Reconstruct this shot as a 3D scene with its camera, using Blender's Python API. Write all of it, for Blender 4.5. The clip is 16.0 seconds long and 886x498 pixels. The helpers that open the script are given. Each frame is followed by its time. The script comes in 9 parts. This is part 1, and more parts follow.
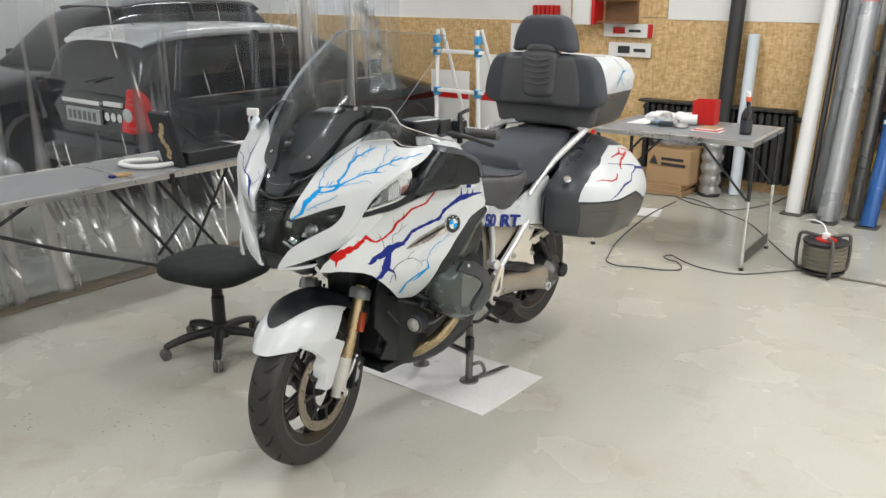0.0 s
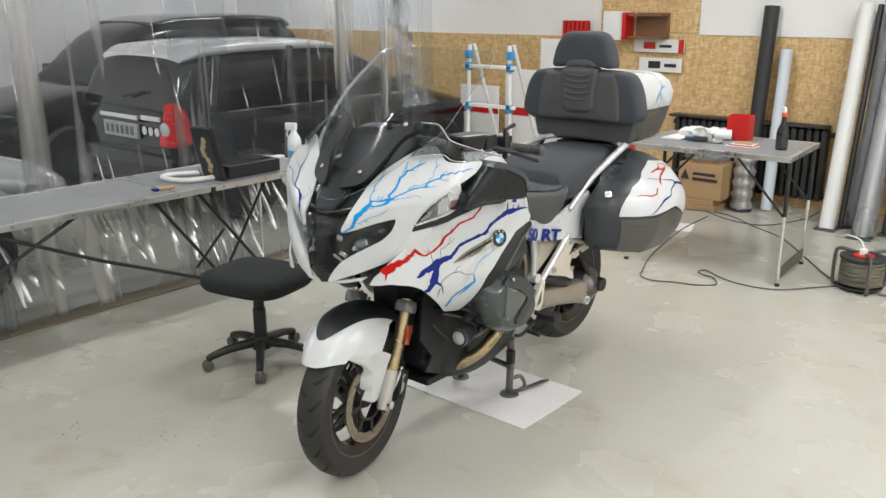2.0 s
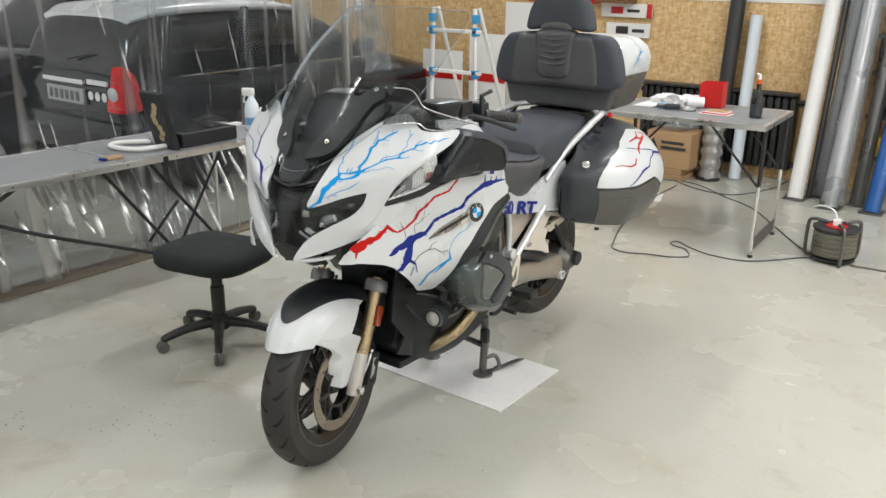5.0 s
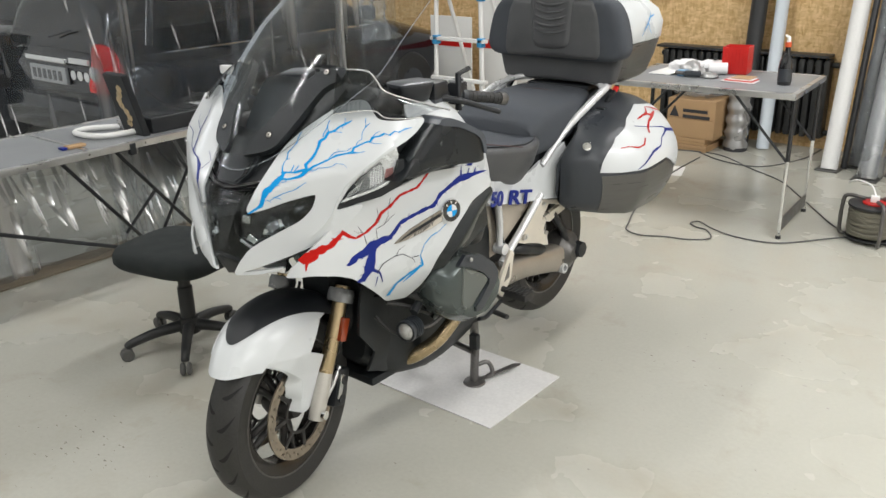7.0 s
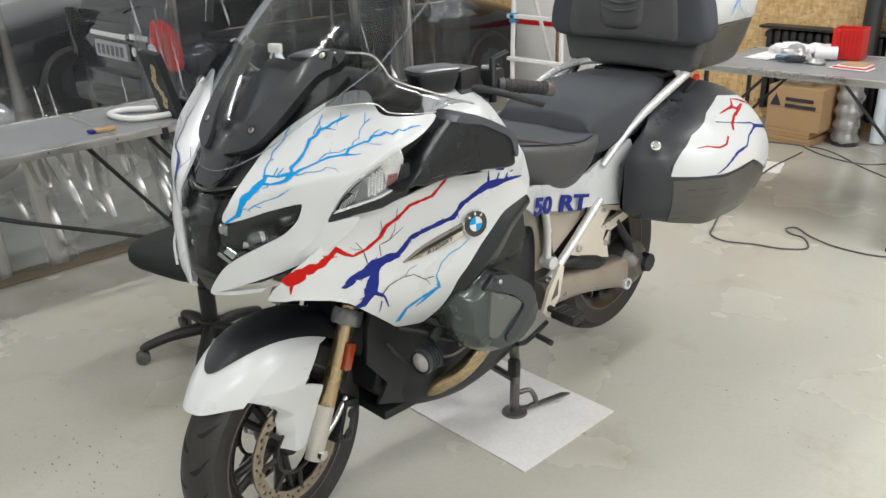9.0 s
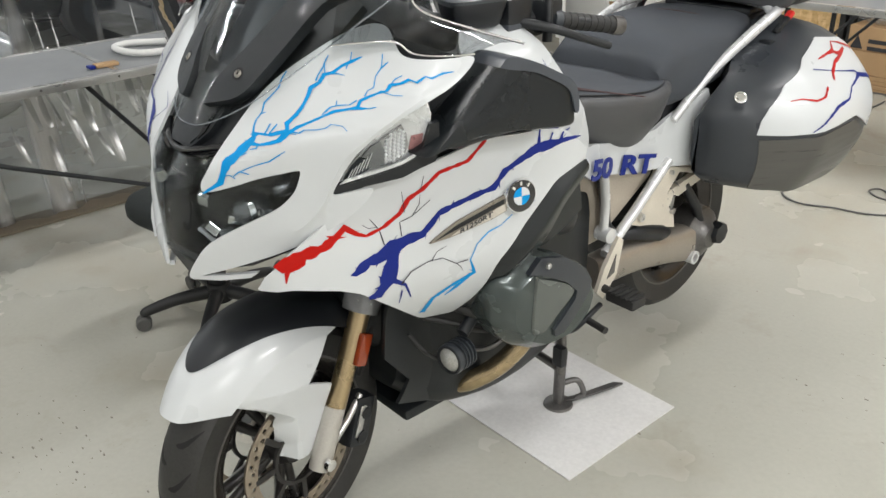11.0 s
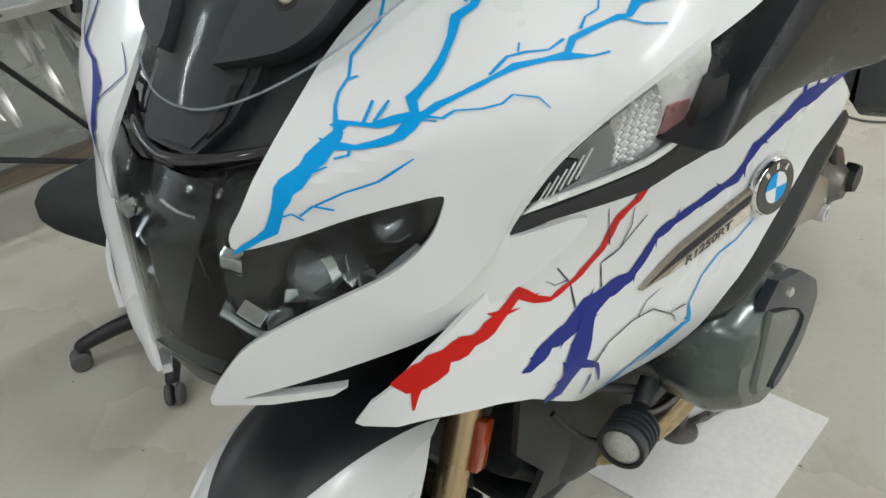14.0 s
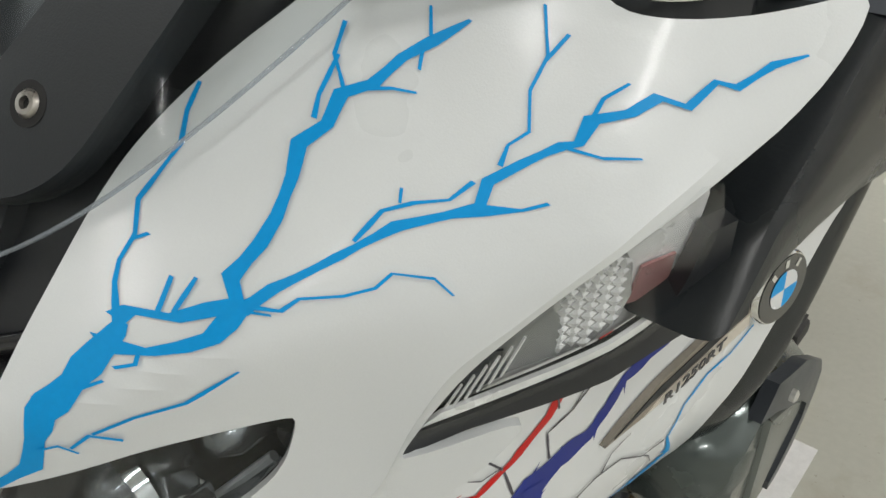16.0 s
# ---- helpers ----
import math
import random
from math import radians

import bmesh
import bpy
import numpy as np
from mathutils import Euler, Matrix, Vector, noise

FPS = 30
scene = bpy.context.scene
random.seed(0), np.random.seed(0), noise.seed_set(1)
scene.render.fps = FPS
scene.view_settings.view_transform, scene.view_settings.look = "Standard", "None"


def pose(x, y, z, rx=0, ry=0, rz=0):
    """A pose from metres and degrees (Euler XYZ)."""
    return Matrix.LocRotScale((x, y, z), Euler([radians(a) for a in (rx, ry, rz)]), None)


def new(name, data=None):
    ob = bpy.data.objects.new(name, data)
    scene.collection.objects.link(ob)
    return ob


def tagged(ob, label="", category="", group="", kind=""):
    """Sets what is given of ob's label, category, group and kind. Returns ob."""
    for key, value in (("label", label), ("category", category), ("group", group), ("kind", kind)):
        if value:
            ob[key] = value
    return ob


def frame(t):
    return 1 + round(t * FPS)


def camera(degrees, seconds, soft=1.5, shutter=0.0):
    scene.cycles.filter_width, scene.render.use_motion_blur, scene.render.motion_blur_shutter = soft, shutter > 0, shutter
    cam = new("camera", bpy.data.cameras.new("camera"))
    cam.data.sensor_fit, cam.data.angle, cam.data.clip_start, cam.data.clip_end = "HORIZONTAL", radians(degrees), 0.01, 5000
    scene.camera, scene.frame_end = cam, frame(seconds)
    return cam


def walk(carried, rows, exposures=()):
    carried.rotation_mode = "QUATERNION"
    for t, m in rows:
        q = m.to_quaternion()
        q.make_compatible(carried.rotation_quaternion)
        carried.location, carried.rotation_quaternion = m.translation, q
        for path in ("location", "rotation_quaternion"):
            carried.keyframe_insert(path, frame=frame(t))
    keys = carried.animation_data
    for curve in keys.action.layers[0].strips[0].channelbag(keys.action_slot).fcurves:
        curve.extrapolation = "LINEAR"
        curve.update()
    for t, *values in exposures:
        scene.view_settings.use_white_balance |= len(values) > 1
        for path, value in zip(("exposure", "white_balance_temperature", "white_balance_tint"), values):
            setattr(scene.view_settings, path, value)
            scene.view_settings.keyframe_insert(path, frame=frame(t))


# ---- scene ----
from mathutils import geometry

cam = camera(55.1, 16.0)
METRES, EYE, TILT, LEAN, TURN = 3.2, 1.725, -2.55, 0.5, 38.904
ROWS = [
    (0.0, 0.0, 0.0, 0.0, 0.11, -14.62, -0.41),
    (0.5, -0.0037, -0.0057, 0.0011, 0.93, -14.4, -0.49),
    (1.0, -0.0031, -0.0099, 0.0009, 1.2, -14.02, -0.45),
    (1.5, -0.0105, -0.0093, 0.0, 1.22, -13.81, -0.45),
    (2.0, -0.0312, -0.0094, 0.0026, 1.44, -13.72, -0.39),
    (2.5, -0.0601, -0.0097, 0.0025, 0.72, -13.73, -0.52),
    (3.0, -0.0818, -0.007, 0.001, -0.98, -13.76, -0.91),
    (3.5, -0.0912, -0.0067, -0.0013, -2.58, -14.0, -1.32),
    (4.0, -0.0812, 0.0022, -0.0029, -2.71, -14.91, -1.38),
    (6.5, -0.0049, 0.152, -0.0042, 0.6, -16.97, 0.14),
    (7.0, 0.0095, 0.1806, -0.0031, 0.29, -18.19, 0.61),
    (7.5, 0.0368, 0.2173, -0.0, 2.89, -18.34, 1.37),
    (8.0, 0.0566, 0.2488, -0.0042, 6.04, -18.16, 1.11),
    (10.5, 0.0522, 0.4198, -0.0281, 7.95, -22.32, 0.82),
    (11.0, 0.0498, 0.4468, -0.0349, 9.88, -23.61, 0.33),
    (11.5, 0.024, 0.4745, -0.0432, 9.82, -25.31, 0.51),
    (12.0, -0.0199, 0.5046, -0.0607, 8.51, -27.48, 1.83),
    (12.5, -0.0336, 0.5401, -0.0716, 7.4, -29.17, 2.54),
    (13.0, -0.043, 0.593, -0.0759, 5.46, -29.07, 3.03),
    (13.5, -0.057, 0.6327, -0.0833, 5.2, -29.09, 3.22),
    (14.0, -0.0893, 0.6655, -0.0848, 2.64, -29.1, 2.06),
    (14.5, -0.1055, 0.6999, -0.0791, 0.16, -29.6, 1.3),
    (15.0, -0.1094, 0.7277, -0.076, -3.12, -31.41, 0.71),
    (15.5, -0.1006, 0.7473, -0.074, -3.91, -33.03, 0.2),
    (16.0, -0.0727, 0.7616, -0.0798, 0.54, -33.53, 1.95),
]
EXPOSURES = [(0.0, 0.0, 6500, 10), (11.5, 0.0, 6500, 10), (13.0, -0.08, 6450, 9), (14.0, -0.17, 6400, 8), (15.0, -0.27, 6300, 7), (16.0, -0.38, 6600, 8)]
walk(cam, [(t, pose(2.219, -1.976, EYE, TILT, LEAN, TURN) @ pose(METRES * x, METRES * y, METRES * z, 90 + pitch, roll, yaw)) for t, x, y, z, yaw, pitch, roll in ROWS], EXPOSURES)

# ---- world and light ----
world = bpy.data.worlds.new("world")
scene.world = world
world.use_nodes = True
world.node_tree.nodes["Background"].inputs[0].default_value = (0.75, 0.80, 0.9, 1)
world.node_tree.nodes["Background"].inputs[1].default_value = 0.08

LIGHT_POWER = 38.6
LIGHT_ROWS = [(-5.4, -1.5), (-5.6, -3.9), (-5.6, 4.4), (-1.0, -4.2), (-1.0, -0.8), (-1.0, 2.6), (1.6, -4.0), (1.6, -0.6), (1.6, 2.8), (4.0, -1.8), (4.0, 1.8)]
for lx, ly in LIGHT_ROWS:
    lamp = bpy.data.lights.new("tube_light", "AREA")
    lamp.shape, lamp.size, lamp.size_y, lamp.energy, lamp.color = "RECTANGLE", 0.07, 1.5, LIGHT_POWER * (1.3 if lx < -3 and ly > 0 else 2.4 if lx < -3 else 2.0 if lx > 3 and ly < 0 else 2.5 if lx > 3 else 0.90 if lx < 0 else 0.80) * (0.60 if ly < -3.5 else 0.82 if -1 < ly < 0 else 1.5 if ly > 2 and lx > -2 else 1.0), (1.0, 0.99, 0.98)
    lo = new("tube_light", lamp)
    lo.matrix_world = pose(lx, ly, 3.42)


# ---- materials ----
def node(nt, kind, **inputs):
    n = nt.nodes.new(kind)
    for key, value in inputs.items():
        n.inputs[key.replace("_", " ")].default_value = value
    return n


def mat(name, col, rough=0.5, metal=0.0, var=0.12, scale=6.0, fine=90.0, bump=0.0, coat=0.0, rvar=0.08, spec=0.5, flake=0.0, stretch=None):
    """Two scales of tone variation, roughness variation and fine relief on a principled surface."""
    m = bpy.data.materials.new(name)
    m.use_nodes = True
    nt = m.node_tree
    b = nt.nodes["Principled BSDF"]
    tc = nt.nodes.new("ShaderNodeTexCoord")
    mp = nt.nodes.new("ShaderNodeMapping")
    if stretch:
        mp.inputs["Scale"].default_value = stretch
    nt.links.new(tc.outputs["Object"], mp.inputs["Vector"])
    n1 = node(nt, "ShaderNodeTexNoise", Scale=scale, Detail=5.0)
    n2 = node(nt, "ShaderNodeTexNoise", Scale=fine, Detail=3.0)
    for n in (n1, n2):
        nt.links.new(mp.outputs["Vector"], n.inputs["Vector"])
    add = nt.nodes.new("ShaderNodeMath")
    add.operation = "ADD"
    nt.links.new(n1.outputs["Fac"], add.inputs[0])
    nt.links.new(n2.outputs["Fac"], add.inputs[1])
    rmp = nt.nodes.new("ShaderNodeMapRange")
    rmp.inputs["From Min"].default_value, rmp.inputs["From Max"].default_value = 0.6, 1.4
    rmp.inputs["To Min"].default_value, rmp.inputs["To Max"].default_value = 1 - var, 1 + var
    nt.links.new(add.outputs[0], rmp.inputs["Value"])
    mx = nt.nodes.new("ShaderNodeVectorMath")
    mx.operation = "SCALE"
    mx.inputs[0].default_value = col
    nt.links.new(rmp.outputs["Result"], mx.inputs["Scale"])
    nt.links.new(mx.outputs[0], b.inputs["Base Color"])
    rr = nt.nodes.new("ShaderNodeMapRange")
    rr.inputs["From Min"].default_value, rr.inputs["From Max"].default_value = 0.3, 0.7
    rr.inputs["To Min"].default_value, rr.inputs["To Max"].default_value = max(0.02, rough - rvar), min(1, rough + rvar)
    nt.links.new(n1.outputs["Fac"], rr.inputs["Value"])
    nt.links.new(rr.outputs["Result"], b.inputs["Roughness"])
    b.inputs["Metallic"].default_value = metal
    b.inputs["Specular IOR Level"].default_value = spec
    b.inputs["Coat Weight"].default_value = coat
    b.inputs["Coat Roughness"].default_value = 0.04
    if bump:
        bp = nt.nodes.new("ShaderNodeBump")
        bp.inputs["Strength"].default_value, bp.inputs["Distance"].default_value = bump, 0.002
        nt.links.new(n2.outputs["Fac"], bp.inputs["Height"])
        nt.links.new(bp.outputs["Normal"], b.inputs["Normal"])
    return m


def clear(name, tint=(0.9, 0.92, 0.92), gloss=0.04, haze=0.0, ripple=0.0, rough=0.02, boost=0.6, ripple_scale=(7, 7, 0.6), pale_streaks=0.0, streak=0.0, glints=0.0):
    """A thin clear sheet: see-through, with a Fresnel sheen, some haze and ripples."""
    m = bpy.data.materials.new(name)
    m.use_nodes = True
    nt = m.node_tree
    nt.nodes.remove(nt.nodes["Principled BSDF"])
    out = nt.nodes["Material Output"]
    tr, gl = nt.nodes.new("ShaderNodeBsdfTransparent"), nt.nodes.new("ShaderNodeBsdfAnisotropic")
    tr.inputs["Color"].default_value = (*tint, 1)
    gl.inputs["Roughness"].default_value = rough
    if streak:
        tg = nt.nodes.new("ShaderNodeTangent")
        tg.direction_type, tg.axis = "RADIAL", "Z"
        gl.inputs["Anisotropy"].default_value = streak
        nt.links.new(tg.outputs[0], gl.inputs["Tangent"])
    lw = nt.nodes.new("ShaderNodeLayerWeight")
    lw.inputs["Blend"].default_value = 0.5
    fr = nt.nodes.new("ShaderNodeMath")
    fr.operation = "POWER"
    fr.inputs[1].default_value = 4.0
    nt.links.new(lw.outputs["Facing"], fr.inputs[0])
    mul = nt.nodes.new("ShaderNodeMath")
    mul.operation, mul.use_clamp = "MULTIPLY_ADD", True
    mul.inputs[1].default_value, mul.inputs[2].default_value = boost, gloss
    nt.links.new(fr.outputs[0], mul.inputs[0])
    mix = nt.nodes.new("ShaderNodeMixShader")
    weight = mul.outputs[0]
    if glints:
        # gloss raised along narrow noise stripes down the sheet, to draw lamp streaks
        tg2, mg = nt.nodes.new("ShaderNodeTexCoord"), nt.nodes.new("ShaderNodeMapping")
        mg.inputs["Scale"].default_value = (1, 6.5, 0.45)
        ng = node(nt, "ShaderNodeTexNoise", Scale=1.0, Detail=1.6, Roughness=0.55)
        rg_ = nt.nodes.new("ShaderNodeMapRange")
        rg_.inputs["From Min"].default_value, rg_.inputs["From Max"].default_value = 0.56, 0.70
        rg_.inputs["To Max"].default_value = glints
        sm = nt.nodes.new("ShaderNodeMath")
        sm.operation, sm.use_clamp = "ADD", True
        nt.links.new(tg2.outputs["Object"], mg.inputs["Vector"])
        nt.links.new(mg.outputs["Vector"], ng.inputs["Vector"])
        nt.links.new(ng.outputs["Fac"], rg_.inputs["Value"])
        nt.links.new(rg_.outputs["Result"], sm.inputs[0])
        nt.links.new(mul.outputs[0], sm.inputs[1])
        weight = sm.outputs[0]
    nt.links.new(weight, mix.inputs[0])
    nt.links.new(tr.outputs[0], mix.inputs[1])
    nt.links.new(gl.outputs[0], mix.inputs[2])
    last = mix
    if haze:
        df = nt.nodes.new("ShaderNodeBsdfDiffuse")
        df.inputs["Color"].default_value = (0.72, 0.80, 0.90, 1)
        mix2 = nt.nodes.new("ShaderNodeMixShader")
        mix2.inputs[0].default_value = haze
        # pale diffuse streaks painted into the haze for the bright folds
        if pale_streaks:
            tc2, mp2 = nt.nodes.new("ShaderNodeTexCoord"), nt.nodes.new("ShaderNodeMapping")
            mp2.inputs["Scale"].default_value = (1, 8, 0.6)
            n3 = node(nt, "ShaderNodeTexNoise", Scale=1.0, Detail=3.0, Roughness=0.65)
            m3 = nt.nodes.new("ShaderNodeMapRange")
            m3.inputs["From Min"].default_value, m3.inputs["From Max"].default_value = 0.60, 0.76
            m3.inputs["To Min"].default_value, m3.inputs["To Max"].default_value = haze, haze + pale_streaks
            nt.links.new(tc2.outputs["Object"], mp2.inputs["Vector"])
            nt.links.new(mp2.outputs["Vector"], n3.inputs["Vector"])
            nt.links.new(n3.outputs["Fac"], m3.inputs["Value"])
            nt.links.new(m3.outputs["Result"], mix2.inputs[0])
        nt.links.new(mix.outputs[0], mix2.inputs[1])
        nt.links.new(df.outputs[0], mix2.inputs[2])
        last = mix2
    if ripple:
        tc, mp = nt.nodes.new("ShaderNodeTexCoord"), nt.nodes.new("ShaderNodeMapping")
        mp.inputs["Scale"].default_value = ripple_scale
        nz = node(nt, "ShaderNodeTexNoise", Scale=1.0, Detail=3.0)
        bp = nt.nodes.new("ShaderNodeBump")
        bp.inputs["Strength"].default_value, bp.inputs["Distance"].default_value = 1.0, ripple
        nt.links.new(tc.outputs["Object"], mp.inputs["Vector"])
        nt.links.new(mp.outputs["Vector"], nz.inputs["Vector"])
        nt.links.new(nz.outputs["Fac"], bp.inputs["Height"])
        nt.links.new(bp.outputs["Normal"], gl.inputs["Normal"])
        nt.links.new(bp.outputs["Normal"], lw.inputs["Normal"])
    nt.links.new(last.outputs[0], out.inputs["Surface"])
    return m


def floor_material():
    """Glossy beige floor paint with wide soft stains, worn duller patches and fine specks."""
    m = mat("floor_paint", (0.455, 0.450, 0.396), 0.25, spec=0.5, var=0.05, scale=1.3, fine=60, bump=0.05, rvar=0.10)
    nt = m.node_tree
    b = nt.nodes["Principled BSDF"]
    old = b.inputs["Base Color"].links[0].from_socket
    tc = nt.nodes.new("ShaderNodeTexCoord")
    last = old
    for scale, detail, lo, hi, colour, amount in ((1.1, 6.0, 0.50, 0.72, (0.40, 0.355, 0.27, 1), 0.55), (3.4, 8.0, 0.56, 0.70, (0.33, 0.29, 0.22, 1), 0.40), (2.2, 5.0, 0.48, 0.85, (0.60, 0.60, 0.55, 1), 0.2), (70.0, 2.0, 0.70, 0.76, (0.25, 0.23, 0.19, 1), 0.5)):
        nz = node(nt, "ShaderNodeTexNoise", Scale=scale, Detail=detail, Roughness=0.62, Distortion=0.4)
        nt.links.new(tc.outputs["Object"], nz.inputs["Vector"])
        mr = nt.nodes.new("ShaderNodeMapRange")
        mr.inputs["From Min"].default_value, mr.inputs["From Max"].default_value, mr.inputs["To Max"].default_value = lo, hi, amount
        nt.links.new(nz.outputs["Fac"], mr.inputs["Value"])
        mx = nt.nodes.new("ShaderNodeMix")
        mx.data_type = "RGBA"
        nt.links.new(mr.outputs["Result"], mx.inputs["Factor"])
        nt.links.new(last, mx.inputs["A"])
        mx.inputs["B"].default_value = colour
        last = mx.outputs["Result"]
    nt.links.new(last, b.inputs["Base Color"])
    return m


M_FLOOR = floor_material()
M_WALL = mat("wall_paint", (0.84, 0.84, 0.83), 0.6, var=0.05, scale=2, fine=60, bump=0.1)
M_WHITE = mat("pearl_white", (0.605, 0.628, 0.64), 0.30, var=0.025, scale=3, fine=900, bump=0.05, coat=0.22, rvar=0.06)
M_WHITE.node_tree.nodes["Principled BSDF"].inputs["Coat Roughness"].default_value = 0.10
M_BLACK = mat("black_plastic", (0.011, 0.0128, 0.0155), 0.42, spec=0.45, var=0.14, scale=8, fine=700, bump=0.03)
M_DEEP = mat("deep_black_plastic", (0.011, 0.0135, 0.0150), 0.45, var=0.2, scale=8, fine=160, spec=0.4)
M_MIRROR = mat("mirror_shell", (0.010, 0.0125, 0.0145), 0.30, var=0.14, scale=8, fine=420, bump=0.06, spec=0.36)
M_GLOSSBLACK = mat("gloss_black", (0.012, 0.012, 0.014), 0.12, var=0.2, scale=8, fine=80, coat=0.5)
M_GREYPL = mat("dark_grey_plastic", (0.034, 0.039, 0.046), 0.34, spec=0.5, var=0.15, scale=8, fine=400, bump=0.1)
M_SEAT = mat("seat_cover", (0.068, 0.070, 0.074), 0.44, spec=0.6, var=0.25, scale=10, fine=420, bump=0.5)
M_SEAT2 = mat("seat_cover_rough", (0.054, 0.061, 0.073), 0.8, var=0.25, scale=10, fine=700, bump=0.8)
M_RUBBER = mat("tyre_rubber", (0.021, 0.0208, 0.0205), 0.6, var=0.3, scale=12, fine=180, bump=0.25)
M_TYRE = mat("worn_tyre", (0.022, 0.0215, 0.020), 0.5, var=0.35, scale=14, fine=160, bump=0.25)
M_ALU = mat("aluminium", (0.60, 0.60, 0.59), 0.30, 0.9, var=0.12, scale=8, fine=240, bump=0.05)
M_SILVER = mat("silver_paint", (0.68, 0.69, 0.70), 0.28, 0.35, var=0.08, scale=6, fine=300)
M_CHROME = mat("chrome", (0.82, 0.82, 0.82), 0.08, 1.0, var=0.04, scale=10, fine=90, rvar=0.04)
M_FORKFOOT = mat("cast_fork_foot", (0.50, 0.48, 0.44), 0.36, 0.4, var=0.1, scale=10, fine=260, bump=0.05)
M_GOLD = mat("champagne_fork", (0.44, 0.34, 0.20), 0.28, 0.9, var=0.08, scale=8, fine=160)
M_STEEL = mat("dark_steel", (0.16, 0.155, 0.15), 0.40, 0.8, var=0.25, scale=14, fine=160, bump=0.1)
M_EXHAUST = mat("heat_tinted_steel", (0.46, 0.36, 0.22), 0.28, 0.95, var=0.3, scale=9, fine=60)
M_WHEEL = mat("wheel_alloy", (0.035, 0.033, 0.032), 0.35, 0.4, var=0.15, scale=10, fine=200)
M_RIM = mat("rim_edge", (0.055, 0.050, 0.046), 0.22, 0.7, var=0.12, scale=10, fine=200)
M_ENGINE = mat("engine_grey", (0.066, 0.082, 0.080), 0.25, 0.5, var=0.06, scale=10, fine=500, bump=0.02, coat=0.3)
M_ENGTRIM = mat("engine_cover_silver", (0.150, 0.165, 0.158), 0.26, 0.55, var=0.05, scale=10, fine=300)
M_BLUE = mat("light_blue_vinyl", (0.0, 0.27, 0.64), 0.36, var=0.05, scale=10, fine=300, coat=0.0, spec=0.2)
M_NAVY = mat("navy_vinyl", (0.008, 0.021, 0.20), 0.36, var=0.07, scale=10, fine=300, coat=0.0, spec=0.2)
M_RED = mat("red_vinyl", (0.47, 0.006, 0.003), 0.36, var=0.07, scale=10, fine=300, coat=0.0, spec=0.2)
M_DARKVINYL = mat("dark_vinyl", (0.035, 0.032, 0.05), 0.3, var=0.05, scale=10, fine=300)
M_AMBER = mat("amber_reflector", (0.30, 0.05, 0.015), 0.15, var=0.1, scale=40, fine=400, coat=0.6)
M_SCREEN = clear("windscreen_clear", (0.93, 0.94, 0.94), 0.004, rough=0.05, boost=0.75)
M_SMOKE = clear("smoky_acrylic", (0.55, 0.57, 0.58), 0.05, rough=0.03, boost=0.8)
M_LENS = clear("lens_clear", (0.86, 0.88, 0.89), 0.018, rough=0.015, boost=0.75)
M_CURTAIN = clear("pvc_curtain", (0.83, 0.86, 0.89), 0.06, 0.014, ripple=0.05, rough=0.38, boost=0.9, ripple_scale=(7, 9, 0.35), pale_streaks=0.16, streak=-0.9, glints=0.9)
# glossy film for the pleats that are added to make glints
M_GLINT_PLEAT = clear("pvc_glint_pleat", (0.95, 0.955, 0.96), 0.62, 0.0, rough=0.25, boost=0.3)
M_GLINT_CREASE = clear("pvc_glint_crease", (0.95, 0.955, 0.96), 0.30, 0.0, rough=0.27, boost=0.3)

M_FOGGLASS = mat("fog_lens", (0.42, 0.42, 0.40), 0.12, 0.3, var=0.25, scale=60, fine=300, coat=0.6)
# strong white haze stands in for the reflection along the screen's edge
M_EDGE_GLARE = clear("acrylic_edge_glare", (0.90, 0.91, 0.92), 0.30, 0.75, ripple=0.02, rough=0.20, boost=1.0, ripple_scale=(60, 60, 18))
M_EDGE = clear("acrylic_edge", (0.70, 0.72, 0.74), 0.10, 0.16, boost=0.6)
M_CREAM = mat("cast_frame", (0.70, 0.65, 0.56), 0.4, 0.15, var=0.1, scale=12, fine=260, bump=0.1)
M_TAN = mat("inner_cover", (0.46, 0.41, 0.34), 0.45, var=0.15, scale=9, fine=200, bump=0.1)
M_SWING = mat("bronze_grey", (0.40, 0.365, 0.32), 0.34, 0.7, var=0.15, scale=10, fine=240, bump=0.05)
M_STITCH = mat("red_stitch", (0.085, 0.05, 0.05), 0.7, var=0.2, scale=60, fine=500)
M_PANLOW = mat("brushed_grey", (0.105, 0.103, 0.096), 0.34, 0.4, var=0.15, scale=6, fine=200, stretch=(1, 1, 14))
M_REDPL = mat("red_plastic", (0.55, 0.015, 0.012), 0.4, var=0.1, scale=12, fine=300)


# ---- building helpers ----
def part(name, bm, material, parent=None, label="", smooth=None):
    me = bpy.data.meshes.new(name)
    bmesh.ops.recalc_face_normals(bm, faces=bm.faces)
    if smooth is not None:
        for f in bm.faces:
            f.smooth = True
        for e in bm.edges:
            if len(e.link_faces) == 2 and e.calc_face_angle(0) > radians(smooth):
                e.smooth = False
    bm.to_mesh(me)
    bm.free()
    me.materials.append(material)
    ob = new(name, me)
    if parent:
        ob.parent = parent
    if label:
        ob["label"] = label
    return ob


def thing(name, label, category, at=(0, 0, 0), turn=0.0, group="", kind=""):
    ob = new(name)
    ob.empty_display_size = 0.05
    ob.matrix_world = pose(*at, 0, 0, turn)
    return tagged(ob, label, category, group, kind)


